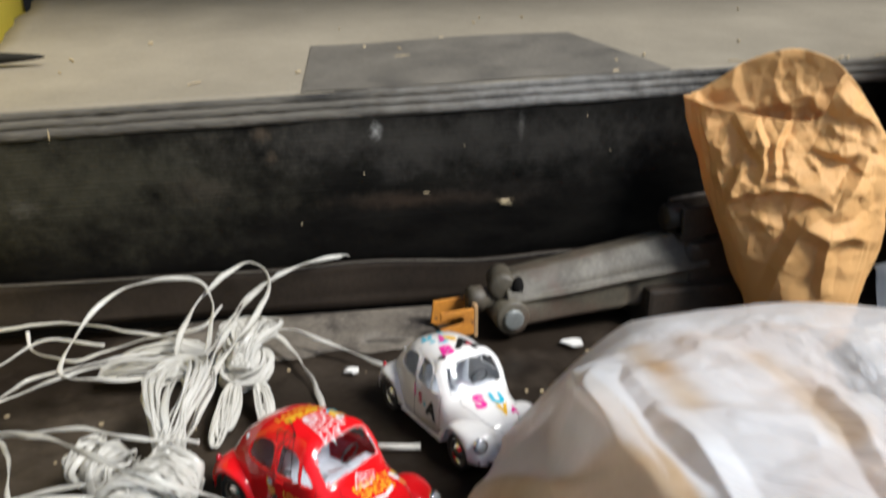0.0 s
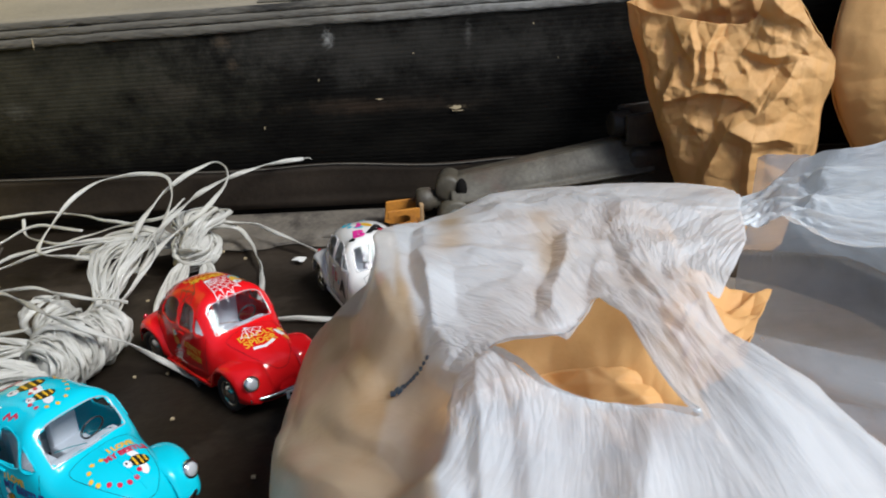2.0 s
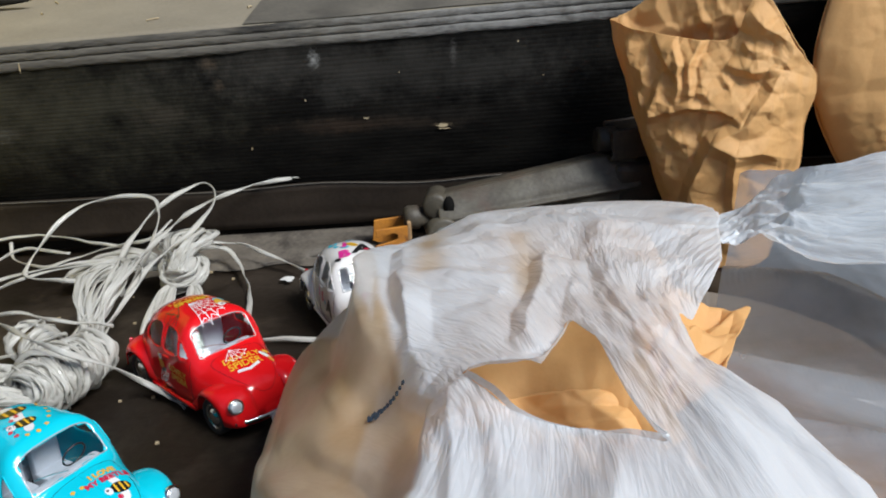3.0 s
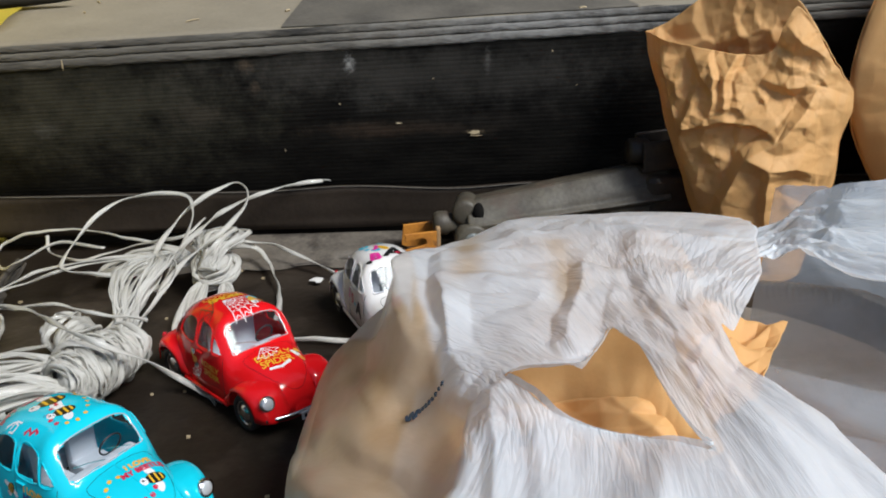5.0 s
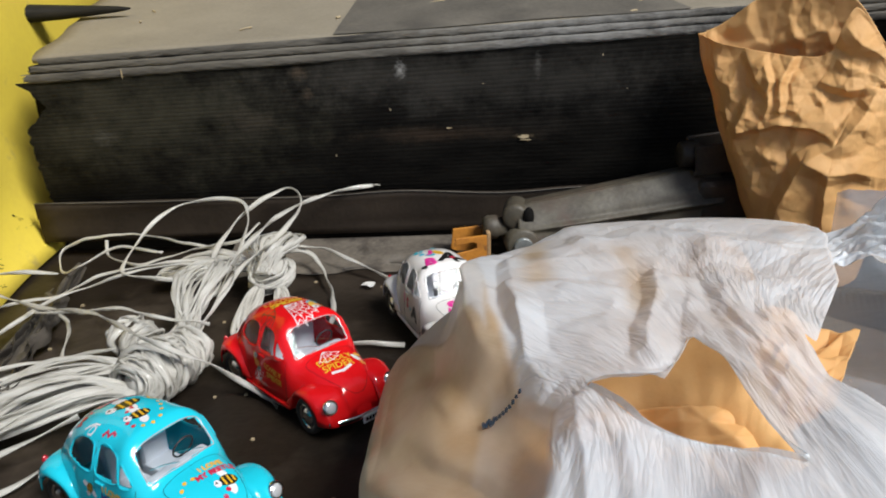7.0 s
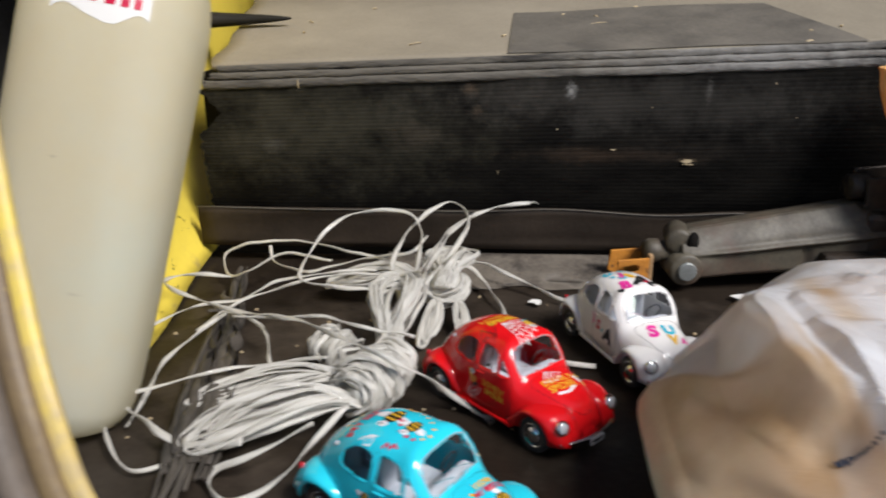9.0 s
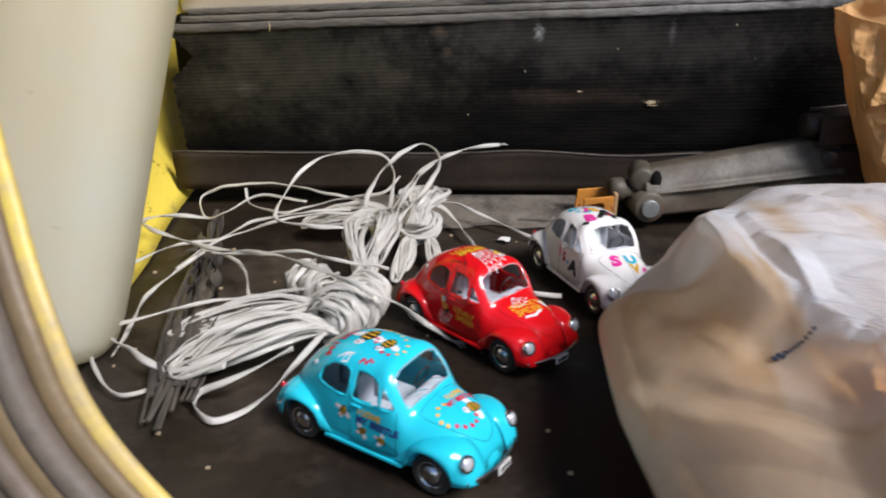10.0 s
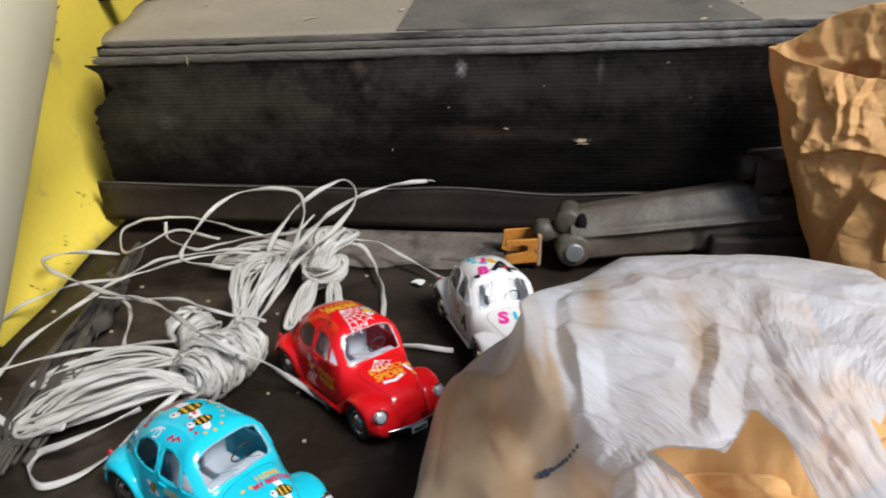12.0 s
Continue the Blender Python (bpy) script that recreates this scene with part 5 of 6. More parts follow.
# raised and sunken fold lines of the film: points, height, breadth
FOLDS = [
    ([(0.1180, 0.262), (0.1095, 0.238), (0.1055, 0.2002), (0.1080, 0.180), (0.1110, 0.168)], 0.0100, 0.007, 0.022),
    ([(0.118, 0.215), (0.1225, 0.190), (0.119, 0.1625), (0.124, 0.140)], 0.0050, 0.006, 0.009),
    ([(0.0560, 0.195), (0.0625, 0.166), (0.0755, 0.135), (0.0920, 0.112), (0.1058, 0.0945), (0.1194, 0.0772)], 0.0055, 0.005, 0.012),
    ([(0.0680, 0.175), (0.0800, 0.146), (0.0951, 0.124), (0.1104, 0.087)], -0.0030, 0.006, 0.010),
    ([(0.0660, 0.272), (0.0885, 0.2284), (0.1030, 0.1910)], 0.0022, 0.003, 0.009),
    ([(0.0700, 0.235), (0.0830, 0.195), (0.0950, 0.160)], 0.0025, 0.007, 0.012),
    ([(0.177, 0.225), (0.168, 0.18), (0.158, 0.156), (0.1546, 0.143), (0.1564, 0.135)], 0.0045, 0.0093, 0.0066),
    ([(0.126, 0.262), (0.121, 0.225), (0.122, 0.185), (0.128, 0.155)], 0.0018, 0.0102, 0.0072),
    ([(0.151, 0.272), (0.157, 0.24), (0.162, 0.212)], 0.0022, 0.0093, 0.0066),
    ([(0.205, 0.25), (0.196, 0.205), (0.188, 0.165), (0.184, 0.13)], 0.0022, 0.0102, 0.0072),
    ([(0.2005, 0.112), (0.2065, 0.085), (0.211, 0.06), (0.217, 0.02), (0.225, -0.03)], 0.0025, 0.0059, 0.0042),
    ([(0.13, 0.128), (0.126, 0.1), (0.121, 0.06), (0.116, 0.02)], 0.0025, 0.0065, 0.0046),
    ([(0.139, 0.108), (0.133, 0.07), (0.129, 0.02)], 0.0018, 0.0085, 0.006),
    ([(0.158, 0.094), (0.156, 0.06), (0.16, 0.01)], 0.0015, 0.0119, 0.0084)]
AXIS = [(-0.12, 0.250), (-0.02, 0.216), (0.04, 0.198), (0.085, 0.190), (0.12, 0.186), (0.17, 0.185), (0.24, 0.190), (0.34, 0.200)]
SPREAD = [(-0.12, 0.065), (-0.02, 0.042), (0.04, 0.026), (0.085, 0.016), (0.12, 0.014), (0.17, 0.022), (0.24, 0.060), (0.34, 0.11)]
POW = 2.7
HIGH = 0.131


def slump(x, y):
    """How far the filling sinks below the rounded top, on the flank where the film is single."""
    front = np.clip((0.185 - y) / 0.025, 0, 1) * np.clip((y - 0.09) / 0.04, 0, 1)
    t = np.clip((0.002 + 0.012 * front - outside(SINGLE, x, y)) / (0.016 + 0.012 * front), 0, 1)
    back = np.clip((y - 0.2704) / 0.034, 0, 1) * np.clip((0.1555 - x) / 0.0632, 0, 1)
    dent = 0.0055 * np.exp(-((x - 0.107) / 0.022) ** 2 - ((y - 0.154) / 0.030) ** 2) + 0.008 * np.exp(-((x - 0.082) / 0.014) ** 2 - ((y - 0.212) / 0.03) ** 2)
    return (0.0142 + 0.001 * front) * t * t * (3 - 2 * t) + 0.032 * back + dent


def mound(u, v, grow=1.0, high=HIGH):
    """The filled bag, for arrays: u round, v from the top to the floor, tucked in at the foot."""
    a, f = 2 * np.pi * u, v * np.pi / 2
    ca, sa = np.cos(a), np.sin(a)
    r = np.sin(f) ** 0.72
    z = high * np.clip(np.cos(f), 0, 1) ** 0.566
    rx, ry = np.where(ca < 0, 0.1506, 0.17) * grow, np.where(sa > 0, 0.205, 0.19) * grow
    e = 2 / np.where((ca < 0) & (sa > 0), 2.62, POW)
    tuck = 1 - 0.235 * np.clip(1 - z / 0.060, 0, 1) ** 1.5
    bulge = 0.0069 * np.exp(-((a - 2.62) / 0.55) ** 2 - ((z - 0.06) / 0.03) ** 2)
    x = MOUND_C.x + rx * np.sign(ca) * np.abs(ca) ** e * r * tuck + bulge * ca
    y = MOUND_C.y + ry * np.sign(sa) * np.abs(sa) ** e * r * tuck + bulge * sa
    out = np.stack([ca * r, sa * r, 1.15 - r], -1)
    out = out / np.linalg.norm(out, axis=-1, keepdims=True)
    z = z - slump(x, y) * np.clip((z - 0.03) / 0.05, 0, 1)
    return np.stack([x, y, z], -1), out


def mound_z(x, y, high=HIGH):
    dx, dy = x - MOUND_C.x, y - MOUND_C.y
    e = np.where((dx < 0) & (dy > 0), 2.62, POW)
    r = (np.abs(dx / np.where(dx < 0, 0.1506, 0.17)) ** e + np.abs(dy / np.where(dy > 0, 0.205, 0.19)) ** e) ** (1 / e)
    f = np.arcsin(np.minimum(r, 1.0) ** (1 / 0.72))
    z = high * np.clip(np.cos(f), 0, 1) ** 0.566
    return z - slump(x, y) * np.clip((z - 0.03) / 0.05, 0, 1)


def outside(poly, x, y):
    """Distance to a closed outline, for arrays; below zero inside it."""
    best, hit = np.full(np.shape(x), 9.0), np.zeros(np.shape(x), dtype=bool)
    for i in range(len(poly)):
        (ax, ay), (bx, by) = poly[i - 1], poly[i]
        t = np.clip(((x - ax) * (bx - ax) + (y - ay) * (by - ay)) / ((bx - ax) ** 2 + (by - ay) ** 2), 0, 1)
        best = np.minimum(best, np.hypot(x - ax - t * (bx - ax), y - ay - t * (by - ay)))
        if ay != by:
            hit ^= ((ay > y) != (by > y)) & (x < (bx - ax) * (y - ay) / (by - ay) + ax)
    return np.where(hit, -best, best)


# thin film standing clear of the paper, and film lying double beside the print
TENT = [(0.0640, 0.278), (0.0885, 0.2284), (0.1030, 0.1910), (0.1045, 0.183), (0.108, 0.24), (0.118, 0.29), (0.09, 0.36), (0.05, 0.33)]
MIDDLE = [(0.0962, 0.1272), (0.1088, 0.0989), (0.1189, 0.0822), (0.128, 0.08), (0.128, 0.14), (0.106, 0.165), (0.1, 0.15)]


def soft(d, breadth):
    t = np.clip(0.5 + d / breadth, 0, 1)
    return t * t * (3 - 2 * t)


def doubled(x, y):
    """1 where the film lies in several layers, 0 where it is single and stretched over the paper."""
    x, y = x + 0.004 * (lumps(x * 60, y * 60, 1) - 0.5), y + 0.004 * (lumps(x * 60, y * 60, 2) - 0.5)
    return soft(outside(SINGLE, x, y), 0.004)


def ridge_way(line, x, y):
    """Distance to an open line of points, for arrays."""
    best = np.full(np.shape(x), 9.0)
    for (ax, ay), (bx, by) in zip(line, line[1:]):
        t = np.clip(((x - ax) * (bx - ax) + (y - ay) * (by - ay)) / ((bx - ax) ** 2 + (by - ay) ** 2), 0, 1)
        best = np.minimum(best, np.hypot(x - ax - t * (bx - ax), y - ay - t * (by - ay)))
    return best


def layers_at(x, y):
    """How many layers lie over the paper, 0 for one and 1 for many."""
    loose = np.maximum(0.72 * soft(-outside(TENT, x, y), 0.0035), 0.34 * soft(-outside(MIDDLE, x, y), 0.004))
    # two places where the brown paper lies close under the white film
    bare = np.exp(-(ridge_way([(0.134, 0.272), (0.1300, 0.245), (0.1275, 0.210)], x, y) / 0.006) ** 2) + 0.8 * np.exp(-(ridge_way([(0.168, 0.235), (0.165, 0.205), (0.161, 0.175)], x, y) / 0.005) ** 2)
    return np.clip(np.maximum(doubled(x, y), loose) - 0.75 * bare * (0.5 + lumps(x * 70, y * 70, 14)), 0, 1)


AXIS_Y = np.linspace(-0.12, 0.36, 97)
AXIS_X = np.array([lerp_table(AXIS, y) for y in AXIS_Y])
AXIS_W = np.array([lerp_table(SPREAD, y) for y in AXIS_Y])


def gather_across(x, y):
    """Place across the folds that run together into the front handle."""
    t = (x - np.interp(y, AXIS_Y, AXIS_X)) / np.interp(y, AXIS_Y, AXIS_W)
    return np.sign(t) * np.log1p(np.abs(t))


def crest(a, b, seed):
    """Sharp-backed creases, about -0.5..0.5."""
    return 0.5 - np.abs(2 * lumps(a, b, seed) - 1) * 1.6


def gathers(x, y):
    a = gather_across(x, y) + 0.16 * (lumps(x * 26, y * 26, 3) - 0.5) + 0.05 * (lumps(x * 90, y * 90, 4) - 0.5)
    far = np.where(y < 0.25, 1.0, np.maximum(0.45, 1 - (y - 0.25) / 0.08))
    ax = np.interp(y, AXIS_Y, AXIS_X)
    far = far * np.where((y < 0.11) & (x < ax - 0.012), np.maximum(0.4, 1 - (0.11 - y) / 0.05), 1.0)
    arch = 0.0065 * np.exp(-((x - ax) / 0.015) ** 2) * np.clip((0.18 - y) / 0.05, 0, 1)
    w = np.clip(1.6 * lumps(x * 30 + 7, y * 30, 9) - 0.2, 0.1, 1.2) * np.where(y < 0.10, np.maximum(0.06, 1 - (0.10 - y) / 0.04), 1.0)
    fan = 0.6 * planes(a * 0.030, y * 0.40, 51, 0.016, 0.55) + 0.8 * w * planes(a * 0.030, y * 0.30, 52, 0.0070, 0.45) + 0.7 * w * planes(a * 0.030, y * 0.22, 53, 0.0032, 0.45)
    broad = np.where(y < 0.11, np.clip((0.11 - y) / 0.05, 0, 1), 0.0) * 0.0065 * crest(a * 2.2 + 3, y * 7, 5)
    return far * fan + broad + arch


def gather_at(p):
    """Crease coordinates: fast across the folds, slow along them."""
    return np.stack([gather_across(p[:, 0], p[:, 1]) * 8, p[:, 1] * 26, p[:, 2] * 12], -1)


def creased(ob, fn, layer=1.0, fine=0.6):
    co = np.empty(len(ob.data.vertices) * 3)
    ob.data.vertices.foreach_get("co", co)
    co = co.reshape(-1, 3)
    ob.data.attributes.new("gather", "FLOAT_VECTOR", "POINT").data.foreach_set("vector", fn(co).ravel())
    many = np.full(len(co), layer) if isinstance(layer, float) else layer(co[:, 0], co[:, 1])
    ob.data.attributes.new("layers", "FLOAT", "POINT").data.foreach_set("value", many)
    crisp = np.full(len(co), fine) if isinstance(fine, float) else fine(co[:, 0], co[:, 1])
    ob.data.attributes.new("crinkle", "FLOAT", "POINT").data.foreach_set("value", crisp)


def calm_relief(x, y):
    """The long, slack folds of the single film and the paper under it."""
    return 0.0030 * (lumps(x * 14, y * 9, 11) - 0.5) + 0.0035 * (waves(x, y * 0.7, 31, 0.045, 6, 0.5) - 0.25)


def bag_lift(x, y, z):
    two = doubled(x, y)
    lift = (1 - two) * calm_relief(x, y) + two * (0.0015 + gathers(x, y) + 0.0025 * (lumps(x * 17, y * 17, 12) - 0.5))
    high = np.clip((z - 0.04) / 0.02, 0, 1)
    for line, up, one, other in FOLDS:
        lift = lift + high * ridge(x, y, line, up, one, other)
    return lift


def closed_curve(points, n):
    return [(p.x, p.y) for p in smooth_path([(x, y, 0) for x, y in points + points[:1]], n)[:-1]]


HOLE_EDGE, MOUTH_EDGE = closed_curve(HOLE, 3), closed_curve(MOUTH, 3)


def snapped(p):
    """Draws a point that is close to an opening's edge onto that edge."""
    for line in (HOLE_EDGE, MOUTH_EDGE):
        if line is HOLE_EDGE and not (0.128 < p.x < 0.182 and 0.08 < p.y < 0.152):
            continue
        if line is MOUTH_EDGE and p.x < 0.195:
            continue
        best, spot = 0.0010, None
        for i in range(len(line)):
            (ax, ay), (bx, by) = line[i - 1], line[i]
            t = max(0.0, min(1.0, ((p.x - ax) * (bx - ax) + (p.y - ay) * (by - ay)) / ((bx - ax) ** 2 + (by - ay) ** 2)))
            d = math.hypot(p.x - ax - t * (bx - ax), p.y - ay - t * (by - ay))
            if d < best:
                best, spot = d, (ax + t * (bx - ax), ay + t * (by - ay))
        if spot:
            return Vector((spot[0], spot[1], p.z))
    return p


def layer_z(x, y):
    x, y = np.array([x]), np.array([y])
    z = mound_z(x, y)
    return float((z + bag_lift(x, y, z))[0])


def build_plastic_bag():
    bag = thing("plastic_bag", pose(0, 0, 0), label="white crinkled polythene carrier bag holding brown paper", category="plastic bag")

    nu, nv = 620, 300
    u, v = np.meshgrid(np.arange(nu) / nu, np.linspace(0, 1, nv), indexing="ij")
    pts, out = mound(u, v ** 1.35)
    for i, j in zip(*np.nonzero((v < 0.9) & (pts[..., 0] > 0.126) & (pts[..., 2] > 0.05))):
        q = snapped(Vector(pts[i, j]))
        pts[i, j, :2] = q.x, q.y
    x, y = pts[..., 0], pts[..., 1]
    mid_u, mid_v = np.meshgrid((np.arange(nu) + 0.5) / nu, (np.arange(nv - 1) + 0.5) / (nv - 1), indexing="ij")
    mid, _ = mound(mid_u, mid_v ** 1.35)
    keep = ~((mid_v < 0.93) & ((outside(HOLE_EDGE, mid[..., 0], mid[..., 1]) < 0) | (outside(MOUTH_EDGE, mid[..., 0], mid[..., 1]) < 0)))
    pts = pts + out * bag_lift(x, y, pts[..., 2])[..., None]
    pts[..., 2] = np.maximum(pts[..., 2], 0.0012)
    body = grid("body", pts, FILM, bag, "thin white polythene, brown paper showing through where stretched", close_u=True, keep=keep)
    creased(body, gather_at, layers_at, lambda x, y: 0.20 + 0.80 * doubled(x, y) * np.clip(0.25 + 1.1 * lumps(x * 24, y * 24, 15), 0, 1) * np.where(y < 0.11, np.maximum(0.22, 1 - (0.11 - y) / 0.04), 1.0))
    # the film's edge turned in round the torn opening
    edge = [Vector((x, y, layer_z(x, y))) for x, y in HOLE_EDGE]
    mid = sum(edge, Vector()) / len(edge)

    def skirt(u, v):
        i = int(round(u * len(edge))) % len(edge)
        p = edge[i]
        deep = 0.002 + 0.002 * nz(i * 0.31, 0, 2)
        return p.lerp(Vector((mid.x, mid.y, p.z)), -0.05 * v) + Vector((0, 0, -deep * v))
    creased(part("opening_skirt", sheet(skirt, len(edge), 5, close_u=True), FILM_WHITE, bag, smooth=True), lambda p: p * 60)

    def ribbon(a, b, c, name, seed, nu=150, nv=90, mt=FILM_WHITE):
        """A handle: a strip between two edge lines a and b, with lengthwise creases."""
        ea, eb = smooth_path(a, 12), smooth_path(b, 12)

        def fn(u, v):
            i = u * (len(ea) - 1)
            j = u * (len(eb) - 1)
            pa = ea[int(i)].lerp(ea[min(int(i) + 1, len(ea) - 1)], i % 1)
            pb = eb[int(j)].lerp(eb[min(int(j) + 1, len(eb) - 1)], j % 1)
            p = pa.lerp(pb, v)
            k = noise.noise(Vector((u * 2.6 + seed, v * 4, 0)))
            k2 = noise.noise(Vector((u * 6, v * 11 + seed, 2)))
            k3 = noise.noise(Vector((u * 14, v * 26 + seed, 5)))
            p.z += c * math.sin(math.pi * v) + 0.007 * (0.5 - abs(k) * 1.6) + 0.0036 * (0.5 - abs(k2) * 1.6) + 0.0016 * (0.4 - abs(k3) * 1.6)
            return p
        ob = part(name, sheet(fn, nu, nv), mt, bag, "gathered polythene handle", smooth=True)
        order = ob.data.attributes.new("gather", "FLOAT_VECTOR", "POINT")
        for i in range(len(ob.data.vertices)):
            order.data[i].vector = Vector(((i % (nv + 1)) / nv * 14, (i // (nv + 1)) / nu * 9, seed))
        ob.data.attributes.new("layers", "FLOAT", "POINT").data.foreach_set("value", np.ones(len(ob.data.vertices)))
        ob.data.attributes.new("crinkle", "FLOAT", "POINT").data.foreach_set("value", np.full(len(ob.data.vertices), 0.7))
    ribbon([(0.262, 0.292, 0.104), (0.292, 0.290, 0.114), (0.306, 0.280, 0.130), (0.325, 0.264, 0.143), (0.40, 0.24, 0.152), (0.5, 0.2, 0.14)],
           [(0.250, 0.225, 0.122), (0.264, 0.238, 0.118), (0.278, 0.232, 0.119), (0.296, 0.212, 0.120), (0.36, 0.16, 0.118), (0.46, 0.1, 0.10)], -0.004, "back_handle", 4.0, mt=FILM_WHITE)

    def drape(u, v):
        x = 0.205 + 0.39 * u
        right = max(0.0, min(1.0, (x - 0.27) / 0.06))
        y = -0.08 + (0.34 + 0.11 * right) * v
        t = x * 0.35 + y
        k = noise.noise(Vector((t * 13, x * 4, 1.7)))
        k2 = noise.noise(Vector((t * 34, x * 9, 6.7)))
        z = 0.080 - 0.070 * u + 0.045 * right * max(0.0, min(1.0, (y - 0.20) / 0.14)) + 0.024 * (0.5 - abs(k) * 1.5) + 0.006 * (0.5 - abs(k2) * 1.6) + 0.010 * nz(x, y, 0, 9)
        return Vector((x, y, max(z, 0.004 + 0.002 * nz(x, y, 2, 30))))
    creased(part("open_side", sheet(drape, 160, 190), FILM_SHADED, bag, "loose thin side of the bag, falling in folds, shade put into its colour", smooth=True), lambda p: np.stack([p[:, 0] * 12, (p[:, 1] + 0.35 * p[:, 0]) * 60, p[:, 2] * 0], -1), 0.5)
    # faint unreadable print
    def film(x, y):
        return Vector((x, y, layer_z(x, y)))
    for k in range(12):
        t = k / 11
        x, y = 0.1025 + 0.0124 * t, 0.1550 - 0.0040 * t + 0.0025 * t * t
        c0, dxy = film(x, y), 0.004
        nrm = (film(x + dxy, y) - film(x - dxy, y)).cross(film(x, y + dxy) - film(x, y - dxy)).normalized()
        side = film(x + 0.0062, y - 0.0015) - film(x - 0.0062, y + 0.0015)
        side = (side - nrm * side.dot(nrm)).normalized()
        up = nrm.cross(side)
        h = (0.0019 if k < 4 else 0.0009) * (0.7 + 0.3 * ((k * 7) % 5) / 5)
        m = Matrix((side, up, nrm)).transposed().to_4x4()
        m.translation = c0 + nrm * 0.0010
        lean = pose(0, 0, 0, 0, 0, -18 if k % 2 else 12)
        part("print_bar", box(bmesh.new(), (-0.00050, -h, -0.0003), (0.00050, h, 0.0003), 0.0, 1, m @ lean), INK, bag)
    return bag


build_plastic_bag()


def build_inner_paper():
    nu, nv = 400, 200
    u, v = np.meshgrid(np.arange(nu) / nu, np.linspace(0, 1, nv), indexing="ij")
    p, out = mound(u, v, 0.998, 0.1300)
    x, y = p[..., 0], p[..., 1]
    near = np.exp(-((x - 0.160) / 0.045) ** 2 - ((y - 0.115) / 0.045) ** 2)
    hollow = 0.060 * np.exp(-((x - 0.158) / 0.034) ** 2 - ((y - 0.124) / 0.030) ** 2)
    two = doubled(x, y)
    k = (0.15 + 1.3 * near) * (planes(x, y, 41, 0.020, 0.45) + planes(x, y, 42, 0.009, 0.3))
    loose = 0.003 * soft(-outside(TENT, x, y), 0.012)
    for line, up, one, other in FOLDS:
        if up < 0:
            loose = loose + 1.3 * ridge(x, y, line, -up, one * 1.3, other * 1.3)
    q = p + out * ((1 - two) * (calm_relief(x, y) - 0.0002) + k * np.where(x < 0.115, 0.06, 1.0) - 0.0008 - 0.007 * two - loose)[..., None]
    low = np.clip((q[..., 0] - 0.19) / 0.05, 0, 1) * np.where(q[..., 1] < 0.24, 1.0, np.clip((q[..., 0] - 0.19 - 0.7 * (q[..., 1] - 0.24)) / 0.05, 0, 1))
    q[..., 2] = np.maximum((q[..., 2] - hollow) * (1 - 0.85 * low * low * (3 - 2 * low)), 0.001)
    tagged(grid("wrapping_paper", q, PAPER, close_u=True), "crumpled brown paper filling the carrier bag", "paper")
    # sheets of the paper that show in the opening
    for k, (x, y, z, w, d, tilt, turn) in enumerate(((0.1465, 0.1075, 0.1145, 0.052, 0.017, -16, -36), (0.1680, 0.0975, 0.1150, 0.038, 0.020, 10, -18), (0.1600, 0.1365, 0.0985, 0.060, 0.027, 44, 8))):
        flap = thing("paper_sheet", pose(x, y, z, tilt, 0, turn), label="creased sheet of brown paper inside the carrier bag", category="paper", group="sheets in the bag")
        part("sheet", sheet(lambda u, v, w=w, d=d, k=k: Vector(((u - 0.5) * w, (v - 0.5) * d * (1 - 0.3 * abs(u - 0.4)), 0.009 * facet(u + 0.3 * v, v, 3, 2, k + 2, False) + 0.0035 * facet(u, v + 0.3 * u, 8, 5, k + 5, False) - 0.012 * (u - 0.5) ** 2)), 70, 50), PAPER, flap, smooth=True, solid=0.0005)
    flap = thing("paper_flap", pose(0, 0, 0), label="folded corner of brown paper sticking out of the bag", category="paper")
    tip, left, low, deep = Vector((0.2655, 0.2175, 0.095)), Vector((0.215, 0.230, 0.100)), Vector((0.2320, 0.170, 0.090)), Vector((0.190, 0.155, 0.085))

    def fold(u, v):
        p = left.lerp(tip, u).lerp(deep.lerp(low, u), v)
        ridge = 0.014 * max(0.0, 1 - abs(v - 0.42 - 0.15 * u) / 0.30) * (1 - 0.6 * u)
        return p + Vector((0, 0, ridge + 0.008 * facet(u + 0.2 * v, v, 3, 4, 3, False) * (1 - u ** 3) + 0.003 * facet(u, v + 0.3 * u, 9, 8, 6, False)))
    part("fold", sheet(fold, 90, 80), PAPER, flap, smooth=True, solid=0.0006)


build_inner_paper()


# ---- twine ----
def build_twine(name, label, strands, width=0.0019, thick=0.00055, group="hanks of twine"):
    hank = thing(name, pose(0, 0, 0), label=label, category="twine", group=group)
    for i, pts in enumerate(strands):
        path = smooth_path(pts, 9)
        path = [p + Vector((nz(p.x, p.y, i * 3.3, 60), nz(p.y, p.x, i * 1.9, 60), nz(p.x, p.z, i * 2.7, 60))) * 0.0012 for p in path]
        part("strand", tube(bmesh.new(), path, width * (0.6 + 0.65 * random.random()), thick * (0.9 + 0.5 * random.random()), 8, twist=4 + 9 * random.random(), fibre=i * 7.3), ROPE, hank, smooth=True)
    return hank


